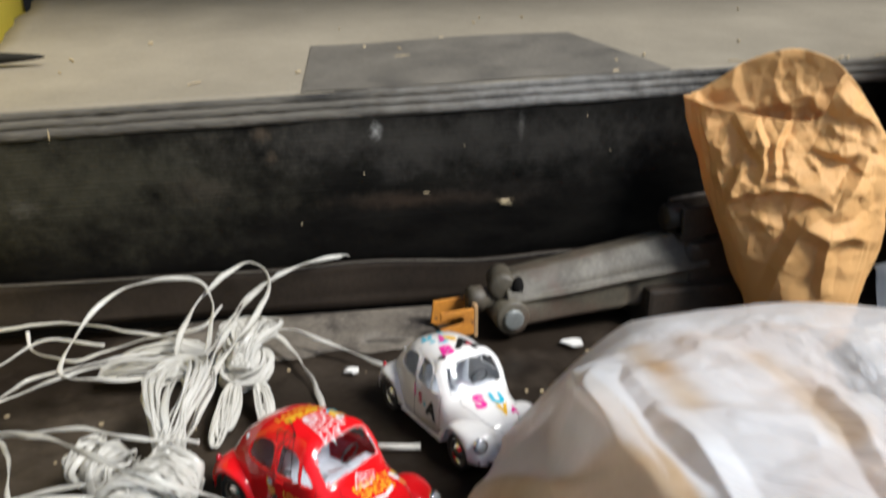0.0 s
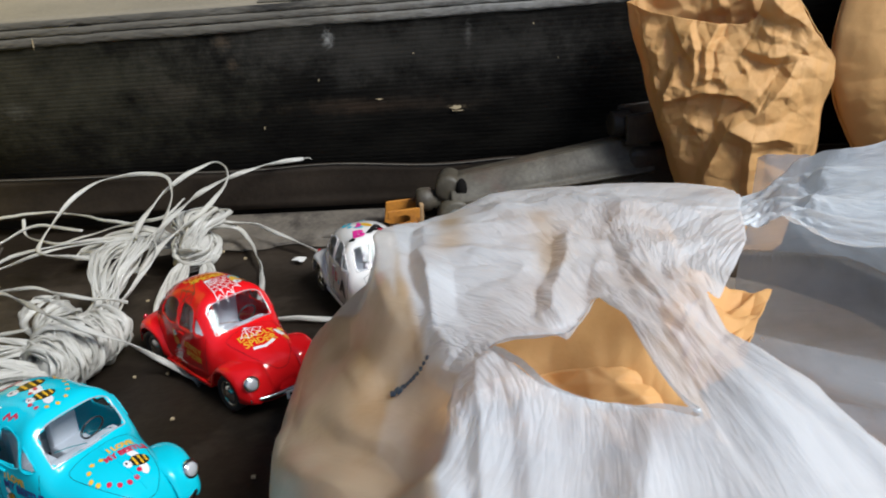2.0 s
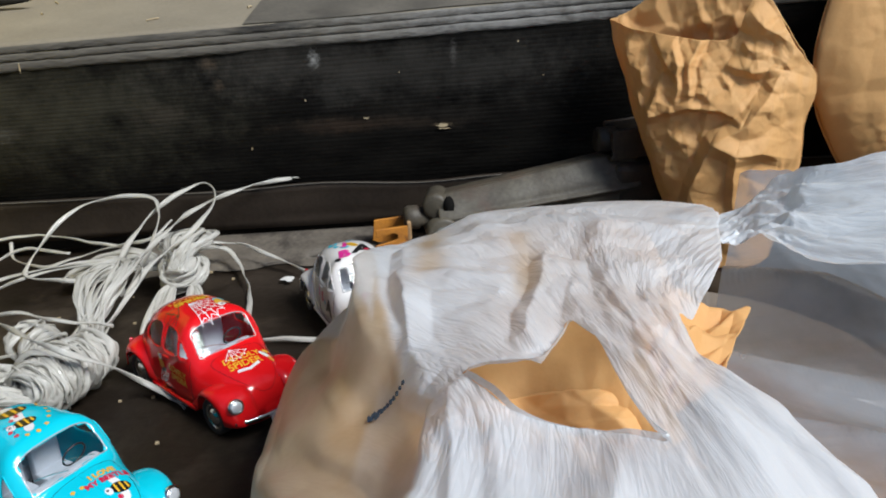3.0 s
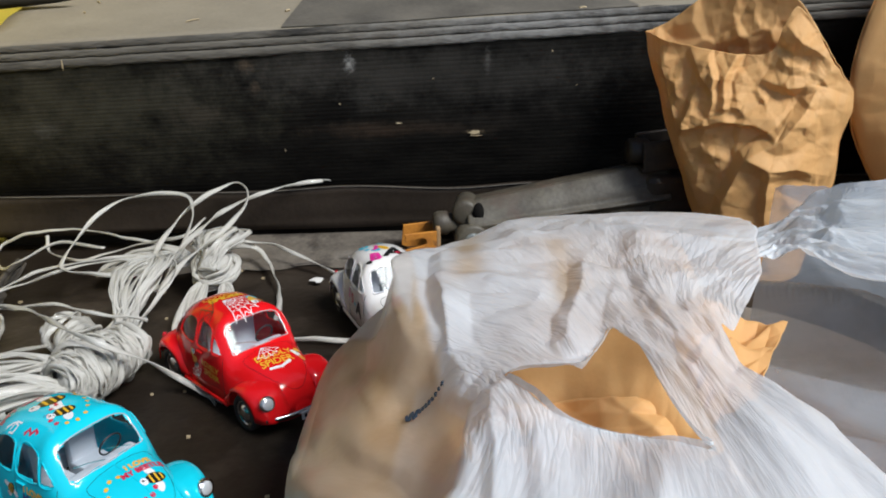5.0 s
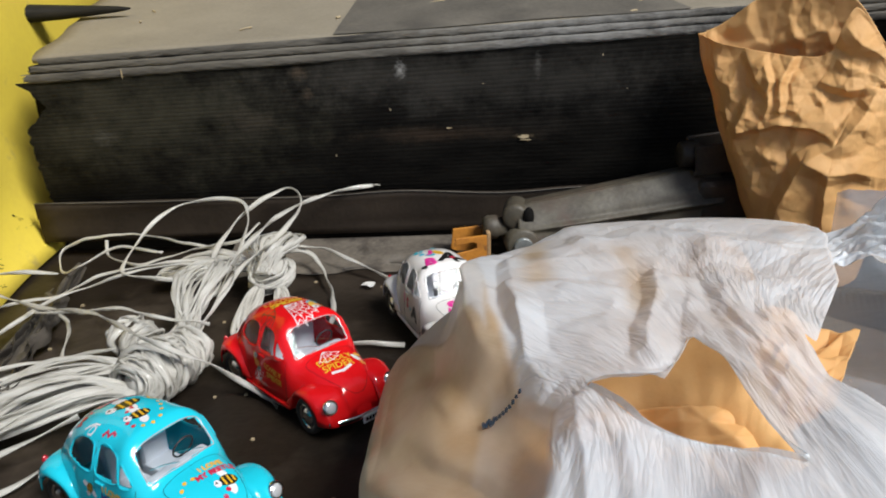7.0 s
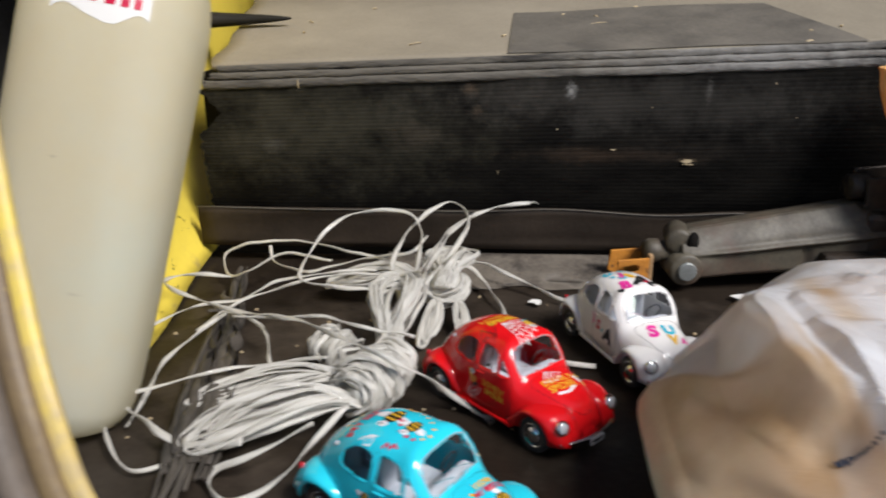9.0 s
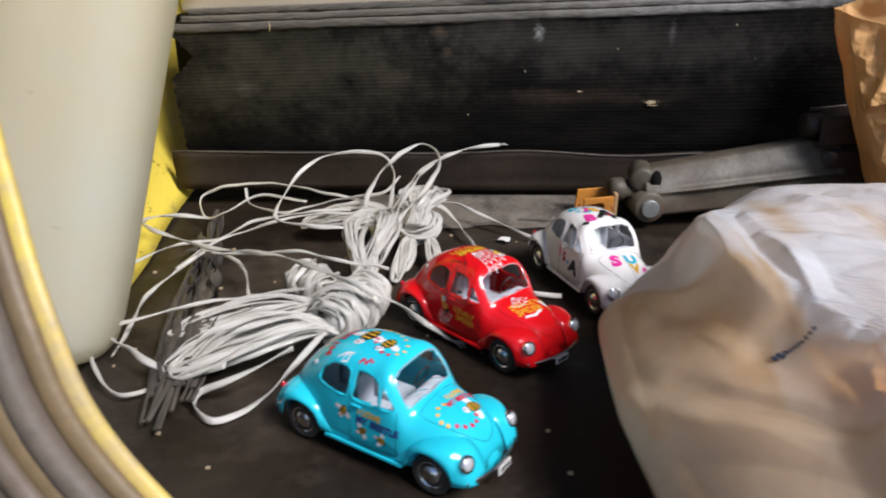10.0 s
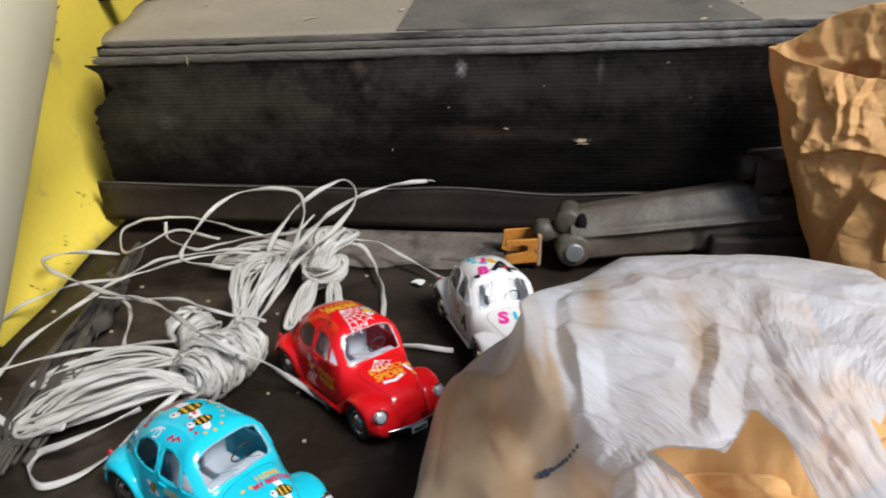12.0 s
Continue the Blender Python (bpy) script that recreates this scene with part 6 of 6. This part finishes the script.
def core(hank, at, rx, ry, rz):
    """The packed middle of a knot."""
    bm = bmesh.new()
    bmesh.ops.create_uvsphere(bm, u_segments=20, v_segments=14, radius=1.0)
    grain = bm.verts.layers.float_vector.new("fibre")
    for v in bm.verts:
        v[grain] = Vector((v.co.x * 6, v.co.y * 6, v.co.z * 30))
        k = 1 + 0.15 * noise.noise(v.co * 4)
        v.co = Vector((at[0] + v.co.x * rx * k, at[1] + v.co.y * ry * k, at[2] + v.co.z * rz * k))
    part("packed_core", bm, ROPE, hank, smooth=True)


def fray(hank, at, way, count, length):
    """Loose fibres at a cut end."""
    at, way = Vector(at), Vector(way).normalized()
    for k in range(count):
        d = (way + Vector((random.uniform(-1, 1), random.uniform(-1, 1), random.uniform(-0.5, 0.5))) * 0.45).normalized() * length * random.uniform(0.5, 1.0)
        a = at - way * 0.006
        part("fibre", tube(bmesh.new(), [a, a + way * 0.006 + d * 0.3, at + d * 0.7, at + d + Vector((0, 0, -0.001))], 0.0004, 0.0003, 5, taper=lambda t: 1 - 0.5 * t, fibre=k * 3.1), ROPE, hank, smooth=True)


def loop_bunch(start, end, count, spread, lift, back=None):
    """Long narrow loops from start to end and back."""
    start, end = Vector(start), Vector(end)
    d = (end - start).normalized()
    side = d.cross(Vector((0, 0, 1))).normalized()
    out = []
    for i in range(count):
        w = spread * (0.35 + 0.65 * random.random())
        e = end + d * random.uniform(-0.012, 0.006) + side * random.uniform(-1, 1) * spread * 0.5
        z = lift * random.uniform(0.2, 1.0)
        s0 = start + side * random.uniform(-0.5, 0.5) * spread
        out.append([s0, start.lerp(e, 0.35) + side * w * 0.7 + Vector((0, 0, z)), start.lerp(e, 0.75) + side * w + Vector((0, 0, z * 0.8)), e + side * w * 0.55, e - side * w * 0.5 + Vector((0, 0, -z * 0.1)), start.lerp(e, 0.7) - side * w + Vector((0, 0, z * 0.5)), start.lerp(e, 0.3) - side * w * 0.6 + Vector((0, 0, z * 0.7)), s0 + side * 0.003])
    return out


def windings(centre, axis, radius, length, turns, flat=0.8):
    """Twine wound round and round an axis."""
    centre, axis = Vector(centre), Vector(axis).normalized()
    a = axis.cross(Vector((0, 0, 1))).normalized()
    b = a.cross(axis).normalized()
    out = []
    for k in range(turns):
        c = centre + axis * length * (k / max(turns - 1, 1) - 0.5 + random.uniform(-0.05, 0.05))
        tilt = random.uniform(-0.35, 0.35)
        ring = []
        r = radius * (1 - 0.35 * abs(2 * k / max(turns - 1, 1) - 1) ** 2) * random.uniform(0.9, 1.08)
        for i in range(10):
            t = 2 * math.pi * i / 9
            ring.append(c + a * r * math.cos(t) + b * r * flat * math.sin(t) + axis * tilt * r * math.sin(t + k) + Vector((random.uniform(-1, 1), random.uniform(-1, 1), random.uniform(-1, 1))) * 0.0022)
        out.append(ring)
    return out


random.seed(11)
A_KNOT = (-0.084, 0.345, 0.020)
strands = []
strands += loop_bunch((-0.090, 0.318, 0.018), (-0.176, 0.284, 0.012), 19, 0.016, 0.017)
strands += loop_bunch((-0.100, 0.345, 0.018), (-0.190, 0.330, 0.010), 10, 0.012, 0.013)
strands += loop_bunch((-0.078, 0.372, 0.022), (-0.078, 0.440, 0.048), 15, 0.017, 0.018)
strands += windings(A_KNOT, (-0.35, -0.9, 0.1), 0.019, 0.056, 48, 0.85)
strands += windings(A_KNOT, (0.5, -0.6, 0.3), 0.016, 0.03, 18, 0.85)
strands += windings((-0.088, 0.335, 0.020), (-0.7, -0.7, 0.0), 0.018, 0.034, 22, 0.8)
strands += windings((-0.114, 0.385, 0.018), (-0.8, 0.5, 0.2), 0.015, 0.026, 11, 0.9)
strands.append([(-0.078, 0.369, 0.03), (-0.063, 0.411, 0.05), (-0.049, 0.464, 0.06), (-0.033, 0.526, 0.062), (-0.007, 0.575, 0.06), (0.030, 0.594, 0.061)])
strands.append([(-0.086, 0.365, 0.03), (-0.072, 0.411, 0.045), (-0.056, 0.464, 0.055), (-0.040, 0.520, 0.060), (-0.022, 0.552, 0.06)])
strands.append([(-0.072, 0.43, 0.03), (-0.085, 0.475, 0.04), (-0.081, 0.515, 0.05), (-0.069, 0.538, 0.06), (-0.047, 0.573, 0.066), (-0.031, 0.56, 0.066), (-0.026, 0.531, 0.06), (-0.039, 0.49, 0.05), (-0.056, 0.443, 0.045), (-0.068, 0.404, 0.03), (-0.075, 0.375, 0.02)])
strands.append([(-0.100, 0.478, 0.022), (-0.150, 0.476, 0.028), (-0.160, 0.495, 0.035), (-0.138, 0.529, 0.06), (-0.11, 0.546, 0.066), (-0.079, 0.543, 0.066), (-0.065, 0.516, 0.06), (-0.065, 0.480, 0.045), (-0.072, 0.43, 0.03)])
strands.append([(-0.076, 0.513, 0.03), (-0.13, 0.532, 0.035), (-0.178, 0.555, 0.035), (-0.219, 0.561, 0.03), (-0.242, 0.56, 0.02), (-0.234, 0.535, 0.01), (-0.211, 0.519, 0.02), (-0.184, 0.536, 0.03), (-0.14, 0.52, 0.03)])
strands.append([(-0.201, 0.557, 0.03), (-0.192, 0.54, 0.02), (-0.16, 0.521, 0.02), (-0.119, 0.524, 0.03), (-0.076, 0.514, 0.04), (-0.06, 0.53, 0.05)])
strands.append([(-0.10, 0.50, 0.03), (-0.123, 0.499, 0.03), (-0.154, 0.485, 0.03), (-0.179, 0.484, 0.025), (-0.201, 0.46, 0.02), (-0.23, 0.448, 0.02), (-0.249, 0.416, 0.02), (-0.264, 0.402, 0.01)])
strands.append([(-0.09, 0.49, 0.03), (-0.125, 0.490, 0.03), (-0.158, 0.478, 0.028), (-0.185, 0.475, 0.02), (-0.205, 0.448, 0.02), (-0.222, 0.42, 0.012)])
strands.append([(-0.222, 0.506, 0.02), (-0.243, 0.486, 0.03), (-0.257, 0.462, 0.035), (-0.244, 0.442, 0.035), (-0.193, 0.418, 0.03), (-0.137, 0.381, 0.04), (-0.082, 0.328, 0.046), (-0.055, 0.332, 0.03), (-0.035, 0.338, 0.012), (-0.018, 0.331, 0.003)])
strands.append([(-0.207, 0.438, 0.02), (-0.183, 0.424, 0.02), (-0.166, 0.401, 0.02), (-0.153, 0.36, 0.018), (-0.142, 0.335, 0.012)])
strands.append([(-0.113, 0.351, 0.03), (-0.156, 0.359, 0.02), (-0.188, 0.346, 0.02), (-0.213, 0.329, 0.02), (-0.234, 0.319, 0.015), (-0.235, 0.299, 0.01), (-0.219, 0.276, 0.006), (-0.204, 0.266, 0.004), (-0.19, 0.275, 0.004), (-0.183, 0.284, 0.008)])
strands.append([(-0.234, 0.319, 0.015), (-0.201, 0.292, 0.012), (-0.178, 0.281, 0.01), (-0.147, 0.272, 0.02)])
strands.append([(-0.096, 0.312, 0.02), (-0.112, 0.288, 0.01), (-0.123, 0.266, 0.005), (-0.135, 0.251, 0.003), (-0.149, 0.244, 0.003), (-0.161, 0.255, 0.003), (-0.161, 0.265, 0.006), (-0.14, 0.268, 0.015), (-0.112, 0.292, 0.02)])
strands.append([(-0.205, 0.433, 0.02), (-0.219, 0.408, 0.015), (-0.23, 0.381, 0.01), (-0.227, 0.337, 0.008), (-0.226, 0.306, 0.005)])
strands.append([(-0.19, 0.408, 0.03), (-0.151, 0.398, 0.035), (-0.122, 0.389, 0.04), (-0.094, 0.374, 0.04), (-0.06, 0.372, 0.035)])
hank = build_twine("twine_hank", "loosely tied hank of white shiny plastic twine, ends trailing", strands)
core(hank, (-0.086, 0.340, 0.019), 0.017, 0.026, 0.014)
core(hank, (-0.114, 0.385, 0.017), 0.012, 0.012, 0.011)
fray(hank, (0.030, 0.594, 0.061), (1, 0.3, 0.1), 9, 0.008)
fray(hank, (-0.018, 0.331, 0.003), (1, -0.5, -0.1), 12, 0.013)

strands = windings((-0.043, 0.478, 0.025), (-0.12, -0.42, 0.9), 0.0165, 0.014, 14, 0.95)
strands += loop_bunch((-0.046, 0.468, 0.030), (-0.034, 0.502, 0.045), 24, 0.015, 0.012)
strands += loop_bunch((-0.050, 0.480, 0.034), (-0.046, 0.503, 0.046), 10, 0.014, 0.010)
strands += loop_bunch((-0.048, 0.474, 0.020), (-0.057, 0.424, 0.005), 13, 0.0060, 0.006)
strands += loop_bunch((-0.034, 0.470, 0.018), (-0.030, 0.440, 0.004), 8, 0.0045, 0.005)
strands += loop_bunch((-0.060, 0.500, 0.02), (-0.135, 0.508, 0.016), 14, 0.013, 0.014)
strands.append([(-0.05, 0.50, 0.03), (-0.043, 0.527, 0.03), (-0.015, 0.546, 0.02), (0.016, 0.533, 0.012), (0.050, 0.506, 0.005), (0.07, 0.492, 0.003)])
strands.append([(-0.05, 0.50, 0.03), (-0.03, 0.542, 0.02), (-0.014, 0.532, 0.012), (-0.003, 0.503, 0.006), (0.005, 0.469, 0.003), (0.008, 0.43, 0.003)])
strands.append([(0.008, 0.43, 0.003), (0.015, 0.404, 0.003), (0.04, 0.399, 0.003), (0.062, 0.396, 0.003)])
hank = build_twine("twine_hank", "small tightly wound hank of white plastic twine", strands)
core(hank, (-0.043, 0.480, 0.026), 0.0135, 0.0140, 0.0140)

# ---- scissor jack ----
def build_jack():
    jack = thing("car_jack", pose(0.1565, 0.557, 0.0, 0, 0, 3), label="worn grey green folded car jack with rusty orange head", category="jack")
    L = 0.175

    def arm(u, v):
        x = -0.002 + L * u
        z0, z1 = 0.0085 + 0.012 * u, 0.0500 + 0.029 * u
        z = z0 + (z1 - z0) * v
        y = -0.0185 - 0.0045 * math.exp(-((v - 0.56 + 0.04 * u) / 0.05) ** 2) * min(1, 5 * u) + 0.0008 * nz(x, 0, z, 40)
        y += 0.014 * max(0.0, (v - 0.60) / 0.40) ** 1.6 + 0.006 * max(0.0, (0.12 - v) / 0.12) ** 2
        y -= 0.004 * math.exp(-((u - 0.06) / 0.10) ** 2) * math.exp(-((v - 0.25) / 0.3) ** 2)
        y += 0.003 * math.exp(-((x - 0.105) / 0.004) ** 2) * (v < 0.5)
        return Vector((x, y, z))
    part("arm", sheet(arm, 90, 50), JACK_GREY, jack, "pressed steel arm with worn grey green paint", smooth=True, solid=0.002)
    back = sheet(lambda u, v: arm(u, 1.0) + Vector((0, 0.020 * v, -0.0015 * v)), 12, 4)
    part("arm_top", back, JACK_GREY, jack, smooth=True, solid=0.002)
    low = lathe([(0.012, -0.028), (0.0142, -0.0265), (0.0142, 0.006), (0.012, 0.008)], 28, "y")
    bmesh.ops.transform(low, matrix=Matrix.Translation((0.0015, 0.004, 0.0205)), verts=low.verts)
    part("knuckle", low, JACK_GREY, jack, smooth=True)
    up = lathe([(0.0085, -0.0160), (0.0108, -0.0145), (0.0112, -0.010), (0.0112, 0.012), (0.009, 0.014)], 28, "y")
    bmesh.ops.transform(up, matrix=Matrix.Translation((-0.0010, 0.002, 0.0425)) @ pose(0, 0, 0, 0, 0, -12), verts=up.verts)
    part("knuckle", up, JACK_GREY, jack, smooth=True)
    # no slot is cut: a black disc carries its shade as colour
    gap = lathe([(0.0105, -0.0135), (0.0112, -0.0125), (0.0105, -0.011)], 24, "y")
    bmesh.ops.transform(gap, matrix=Matrix.Translation((0.0085, -0.0035, 0.0435)) @ pose(0, 0, 0, 0, 0, -6) @ Matrix.Diagonal((0.42, 1, 0.8, 1)), verts=gap.verts)
    part("slot", gap, GAP, jack, "black disc standing for the shaded slot behind the upper knuckle", smooth=True)
    bolt = lathe([(0.0082, -0.026), (0.0082, -0.0300), (0.0072, -0.0312), (0.002, -0.0315)], 20, "y")
    bmesh.ops.transform(bolt, matrix=Matrix.Translation((0.0015, 0.004, 0.0200)), verts=bolt.verts)
    part("bolt", bolt, STEEL, jack, "dull grey rivet head", smooth=False)
    neck = lathe([(0.0085, -0.024), (0.0105, -0.020), (0.0105, -0.012), (0.0085, -0.010), (0.0085, 0.0)], 16, "x")
    bmesh.ops.transform(neck, matrix=Matrix.Translation((-0.006, -0.001, 0.031)), verts=neck.verts)
    part("neck", neck, JACK_GREY, jack, "short steel spindle", smooth=True)
    # forked head: a bent channel whose front cheek has an open slot
    def cheek(y, slot):
        bm = bmesh.new()
        rim = [(-0.0285, 0.0075), (-0.0285, 0.0290), (-0.0555, 0.0270)]
        rim += [(-0.0555, 0.0205), (-0.0400, 0.0232), (-0.0372, 0.0215), (-0.0372, 0.0180), (-0.0400, 0.0165), (-0.0560, 0.0130)] if slot else []
        rim += [(-0.0575, 0.0085), (-0.0500, 0.0055)]
        front = [bm.verts.new((x, y, z)) for x, z in rim]
        rear = [bm.verts.new((x, y + 0.003, z)) for x, z in rim]
        bm.faces.new(front)
        bm.faces.new(list(reversed(rear)))
        for i in range(len(rim)):
            j = (i + 1) % len(rim)
            bm.faces.new((front[i], rear[i], rear[j], front[j]))
        bmesh.ops.recalc_face_normals(bm, faces=bm.faces)
        return bm
    fork = part("head", cheek(-0.0165, True), ORANGE, jack, "rusty orange forked head with an open slot", bevel=0.0006)
    part("far_cheek", cheek(0.0095, False), ORANGE, fork, bevel=0.0006)
    part("floor_plate", box(bmesh.new(), (-0.053, -0.014, 0.004), (-0.0285, 0.011, 0.007), 0.0012), JACK_DARK, fork)
    part("end_cheek", box(bmesh.new(), (-0.0290, -0.0168, 0.004), (-0.0252, 0.0130, 0.0318), 0.0016, 3), RUST, fork, "dusty rusted edge plate")
    # far end: a channel-shaped lug over a dark base
    lug = bmesh.new()
    box(lug, (-0.008, -0.016, -0.012), (0.036, -0.0115, 0.013), 0.0021, 3)
    box(lug, (-0.006, 0.0095, -0.012), (0.036, 0.014, 0.016), 0.0021, 3)
    box(lug, (-0.010, -0.016, -0.013), (0.036, 0.014, -0.0085), 0.0021, 3)
    bmesh.ops.transform(lug, matrix=Matrix.Translation((0.156, 0.0, 0.0855)) @ pose(0, 0, 0, 0, -5, 0), verts=lug.verts)
    part("end_lug", lug, JACK_DARK, jack, "dark greasy channel at the far end", smooth=False)
    nut = lathe([(0.009, -0.012), (0.011, -0.010), (0.011, 0.004), (0.009, 0.006)], 18, "x")
    bmesh.ops.transform(nut, matrix=Matrix.Translation((0.150, -0.001, 0.088)), verts=nut.verts)
    part("screw_nut", nut, JACK_DARK, jack, "greasy nut of the screw", smooth=True)
    side = box(bmesh.new(), (0.150, -0.020, 0.020), (0.30, 0.012, 0.070), 0.012, 4)
    part("second_arm", side, JACK_DARK, jack, "dark second arm of the jack", smooth=False)
    low = box(bmesh.new(), (0.115, -0.030, 0.0), (0.30, 0.016, 0.036), 0.004)
    part("base", low, JACK_DARK, jack, "dark steel base")
    return jack


build_jack()


# ---- bottle ----
def build_bottle():
    jug = thing("plastic_bottle", pose(-0.276, 0.308, 0.004, -22, 10.5, 4), label="large cream plastic bottle leaning against the side panel", category="bottle")
    prof = [(0.0, 0.030), (0.004, 0.038), (0.016, 0.046), (0.05, 0.049), (0.12, 0.0505), (0.20, 0.0515), (0.25, 0.052), (0.275, 0.048), (0.29, 0.038), (0.30, 0.022), (0.33, 0.020)]

    def skin(u, v):
        k = v * (len(prof) - 1)
        i = min(int(k), len(prof) - 2)
        z = prof[i][0] + (prof[i + 1][0] - prof[i][0]) * (k - i)
        r = lerp_table(prof, z)
        a = 2 * math.pi * u
        n = 2.7
        ca, sa = math.cos(a), math.sin(a)
        return Vector((r * math.copysign(abs(ca) ** (2 / n), ca), 0.85 * r * math.copysign(abs(sa) ** (2 / n), sa), z))
    bm = sheet(skin, 64, 60, close_u=True)
    bm.faces.new([v for v in bm.verts if v.co.z < 1e-6])
    part("body", bm, JUG, jug, smooth=True)
    part("cap", lathe([(0.021, 0.322), (0.023, 0.325), (0.023, 0.35), (0.019, 0.353)], 24, "z"), JUG, jug, smooth=True)
    lab = sheet(lambda u, v: _bottle_at(skin, prof, 0.70 + 0.13 * u, 0.236 + 0.03 * v + 0.004 * math.sin(9 * u)), 14, 6)
    label = part("label", lab, CHIP, jug, "torn white paper label with faded red print", smooth=True)
    for k in range(5):
        bar = sheet(lambda u, v, k=k: _bottle_at(skin, prof, 0.72 + 0.02 * k + 0.012 * u, 0.243 + 0.006 * v, 0.0006), 2, 1)
        part("print_bar", bar, PRINT["red"], label)
    return jug


def _bottle_at(skin, prof, u, z, lift=0.0004):
    r = lerp_table(prof, z) + lift
    a = 2 * math.pi * u
    ca, sa = math.cos(a), math.sin(a)
    return Vector((r * math.copysign(abs(ca) ** (2 / 2.7), ca), 0.85 * r * math.copysign(abs(sa) ** (2 / 2.7), sa), z))


build_bottle()


# ---- rubber strips ----
def build_strips():
    random.seed(5)
    bundle = thing("rubber_strips", pose(0, 0, 0), label="bundle of thin dull black rubber strips lying on the mat", category="rubber strips")
    for k in range(22):
        o = random.uniform(-0.014, 0.014)
        e = random.uniform(-0.02, 0.02)
        a, b = random.uniform(0.0, 0.05), random.uniform(0.0, 0.10)
        z = 0.004 + 0.006 * random.random()
        pts = [(-0.176 + o, 0.232 + a, z), (-0.180 + o * 1.2, 0.29, z + 0.003), (-0.197 + o, 0.37, z + 0.002), (-0.210 + o * 0.6 + e * 0.2, 0.46, z + 0.001), (-0.222 + e * 0.4, 0.56 - b, z)]
        part("strip", tube(bmesh.new(), [p + Vector((nz(p.y * 20, k, 0), 0, 0)) * 0.003 for p in smooth_path(pts, 8)], random.uniform(0.0009, 0.0022), 0.0009, 6, twist=random.uniform(0, 1.2)), STRIP, bundle)
    # wider torn bands, curled at their edges
    for k in range(7):
        o, y0 = random.uniform(-0.020, 0.016), random.uniform(0.23, 0.30)
        pts = [(-0.172 + o, y0, 0.010), (-0.186 + o, y0 + 0.07, 0.014), (-0.200 + o * 0.7, y0 + 0.14, 0.012), (-0.212 + o * 0.5, y0 + 0.20, 0.008)]
        path = [p + Vector((nz(p.y * 45, k, 0), 0, 0.7 * nz(p.y * 60, k, 4))) * 0.005 for p in smooth_path(pts, 14)]
        part("torn_band", tube(bmesh.new(), path, random.uniform(0.003, 0.0055), 0.0006, 8, twist=random.uniform(-2.5, 2.5), taper=lambda t: 0.55 + 0.45 * math.sin(math.pi * t) ** 0.6), STRIP, bundle, "torn curled rubber band")
    return bundle


build_strips()


# ---- scraps ----
def build_scraps():
    random.seed(3)
    for (x, y, r, turn, z) in ((0.031, 0.503, 0.0075, 20, 0.0008), (0.203, 0.520, 0.011, -20, 0.0008)):
        bm = bmesh.new()
        ring = [bm.verts.new((r * random.uniform(0.35, 1.2) * math.cos(a), r * 0.75 * random.uniform(0.35, 1.2) * math.sin(a), 0.001 * random.random())) for a in [2 * math.pi * i / 9 for i in range(9)]]
        bm.faces.new(ring)
        ob = part("paper_scrap", bm, CHIP, solid=0.0006)
        ob.matrix_world = pose(x, y, z + 0.002, 0, 0, turn)
        tagged(ob, "small torn scrap of white paper on the mat", "scrap", "torn white scraps")
    # straw and crumbs on the ledge and mat
    bm = bmesh.new()
    for k in range(24):
        x, y = random.uniform(-0.2, 0.5), random.uniform(0.59, 0.8)
        if random.random() < 0.35:
            y = random.uniform(0.586, 0.6)
        z = 0.1915 + SLANT * x + 0.2 * (y - 0.588) + 0.002 * nz(x, y, 1, 8) + 0.001
        n = random.uniform(0.0012, 0.003)
        t = random.uniform(0, 3.14)
        ln = random.choice((0.0015, 0.002, 0.003, 0.007))
        d = Vector((math.cos(t), math.sin(t) * 0.6, 0.1)) * ln
        tube(bm, [Vector((x, y, z)) - d, Vector((x, y, z + 0.0005)), Vector((x, y, z)) + d], 0.0006 if ln > 0.006 else 0.0011, None, 5)
    tagged(part("straw_crumbs", bm, STRAW), "bits of straw and crumbs scattered on the dusty ledge", "debris", kind="stuff")
    bm = bmesh.new()
    for k in range(60):
        x, y = random.uniform(-0.25, 0.25), random.uniform(0.2, 0.58)
        r = random.uniform(0.0004, 0.0011)
        box(bm, (x - r, y - r, -0.0002), (x + r * 1.5, y + r, r * 1.2))
    tagged(part("floor_grit", bm, STRAW), "fine grit scattered on the floor mat", "debris", kind="stuff")
    # torn dark rubber tongue on the ledge
    tongue = thing("rubber_tongue", pose(0, 0, 0), label="torn black rubber tongue curling over the dusty ledge", category="rubber scrap")
    pts = smooth_path([(-0.42, 0.66, 0.205), (-0.33, 0.69, 0.212), (-0.26, 0.705, 0.213), (-0.203, 0.706, 0.2145)], 8)
    part("tongue", tube(bmesh.new(), pts, 0.011, 0.0085, 10, taper=lambda t: 1.6 * (1 - t) ** 0.8 + 0.08), RUBBER, tongue, smooth=True)


build_scraps()
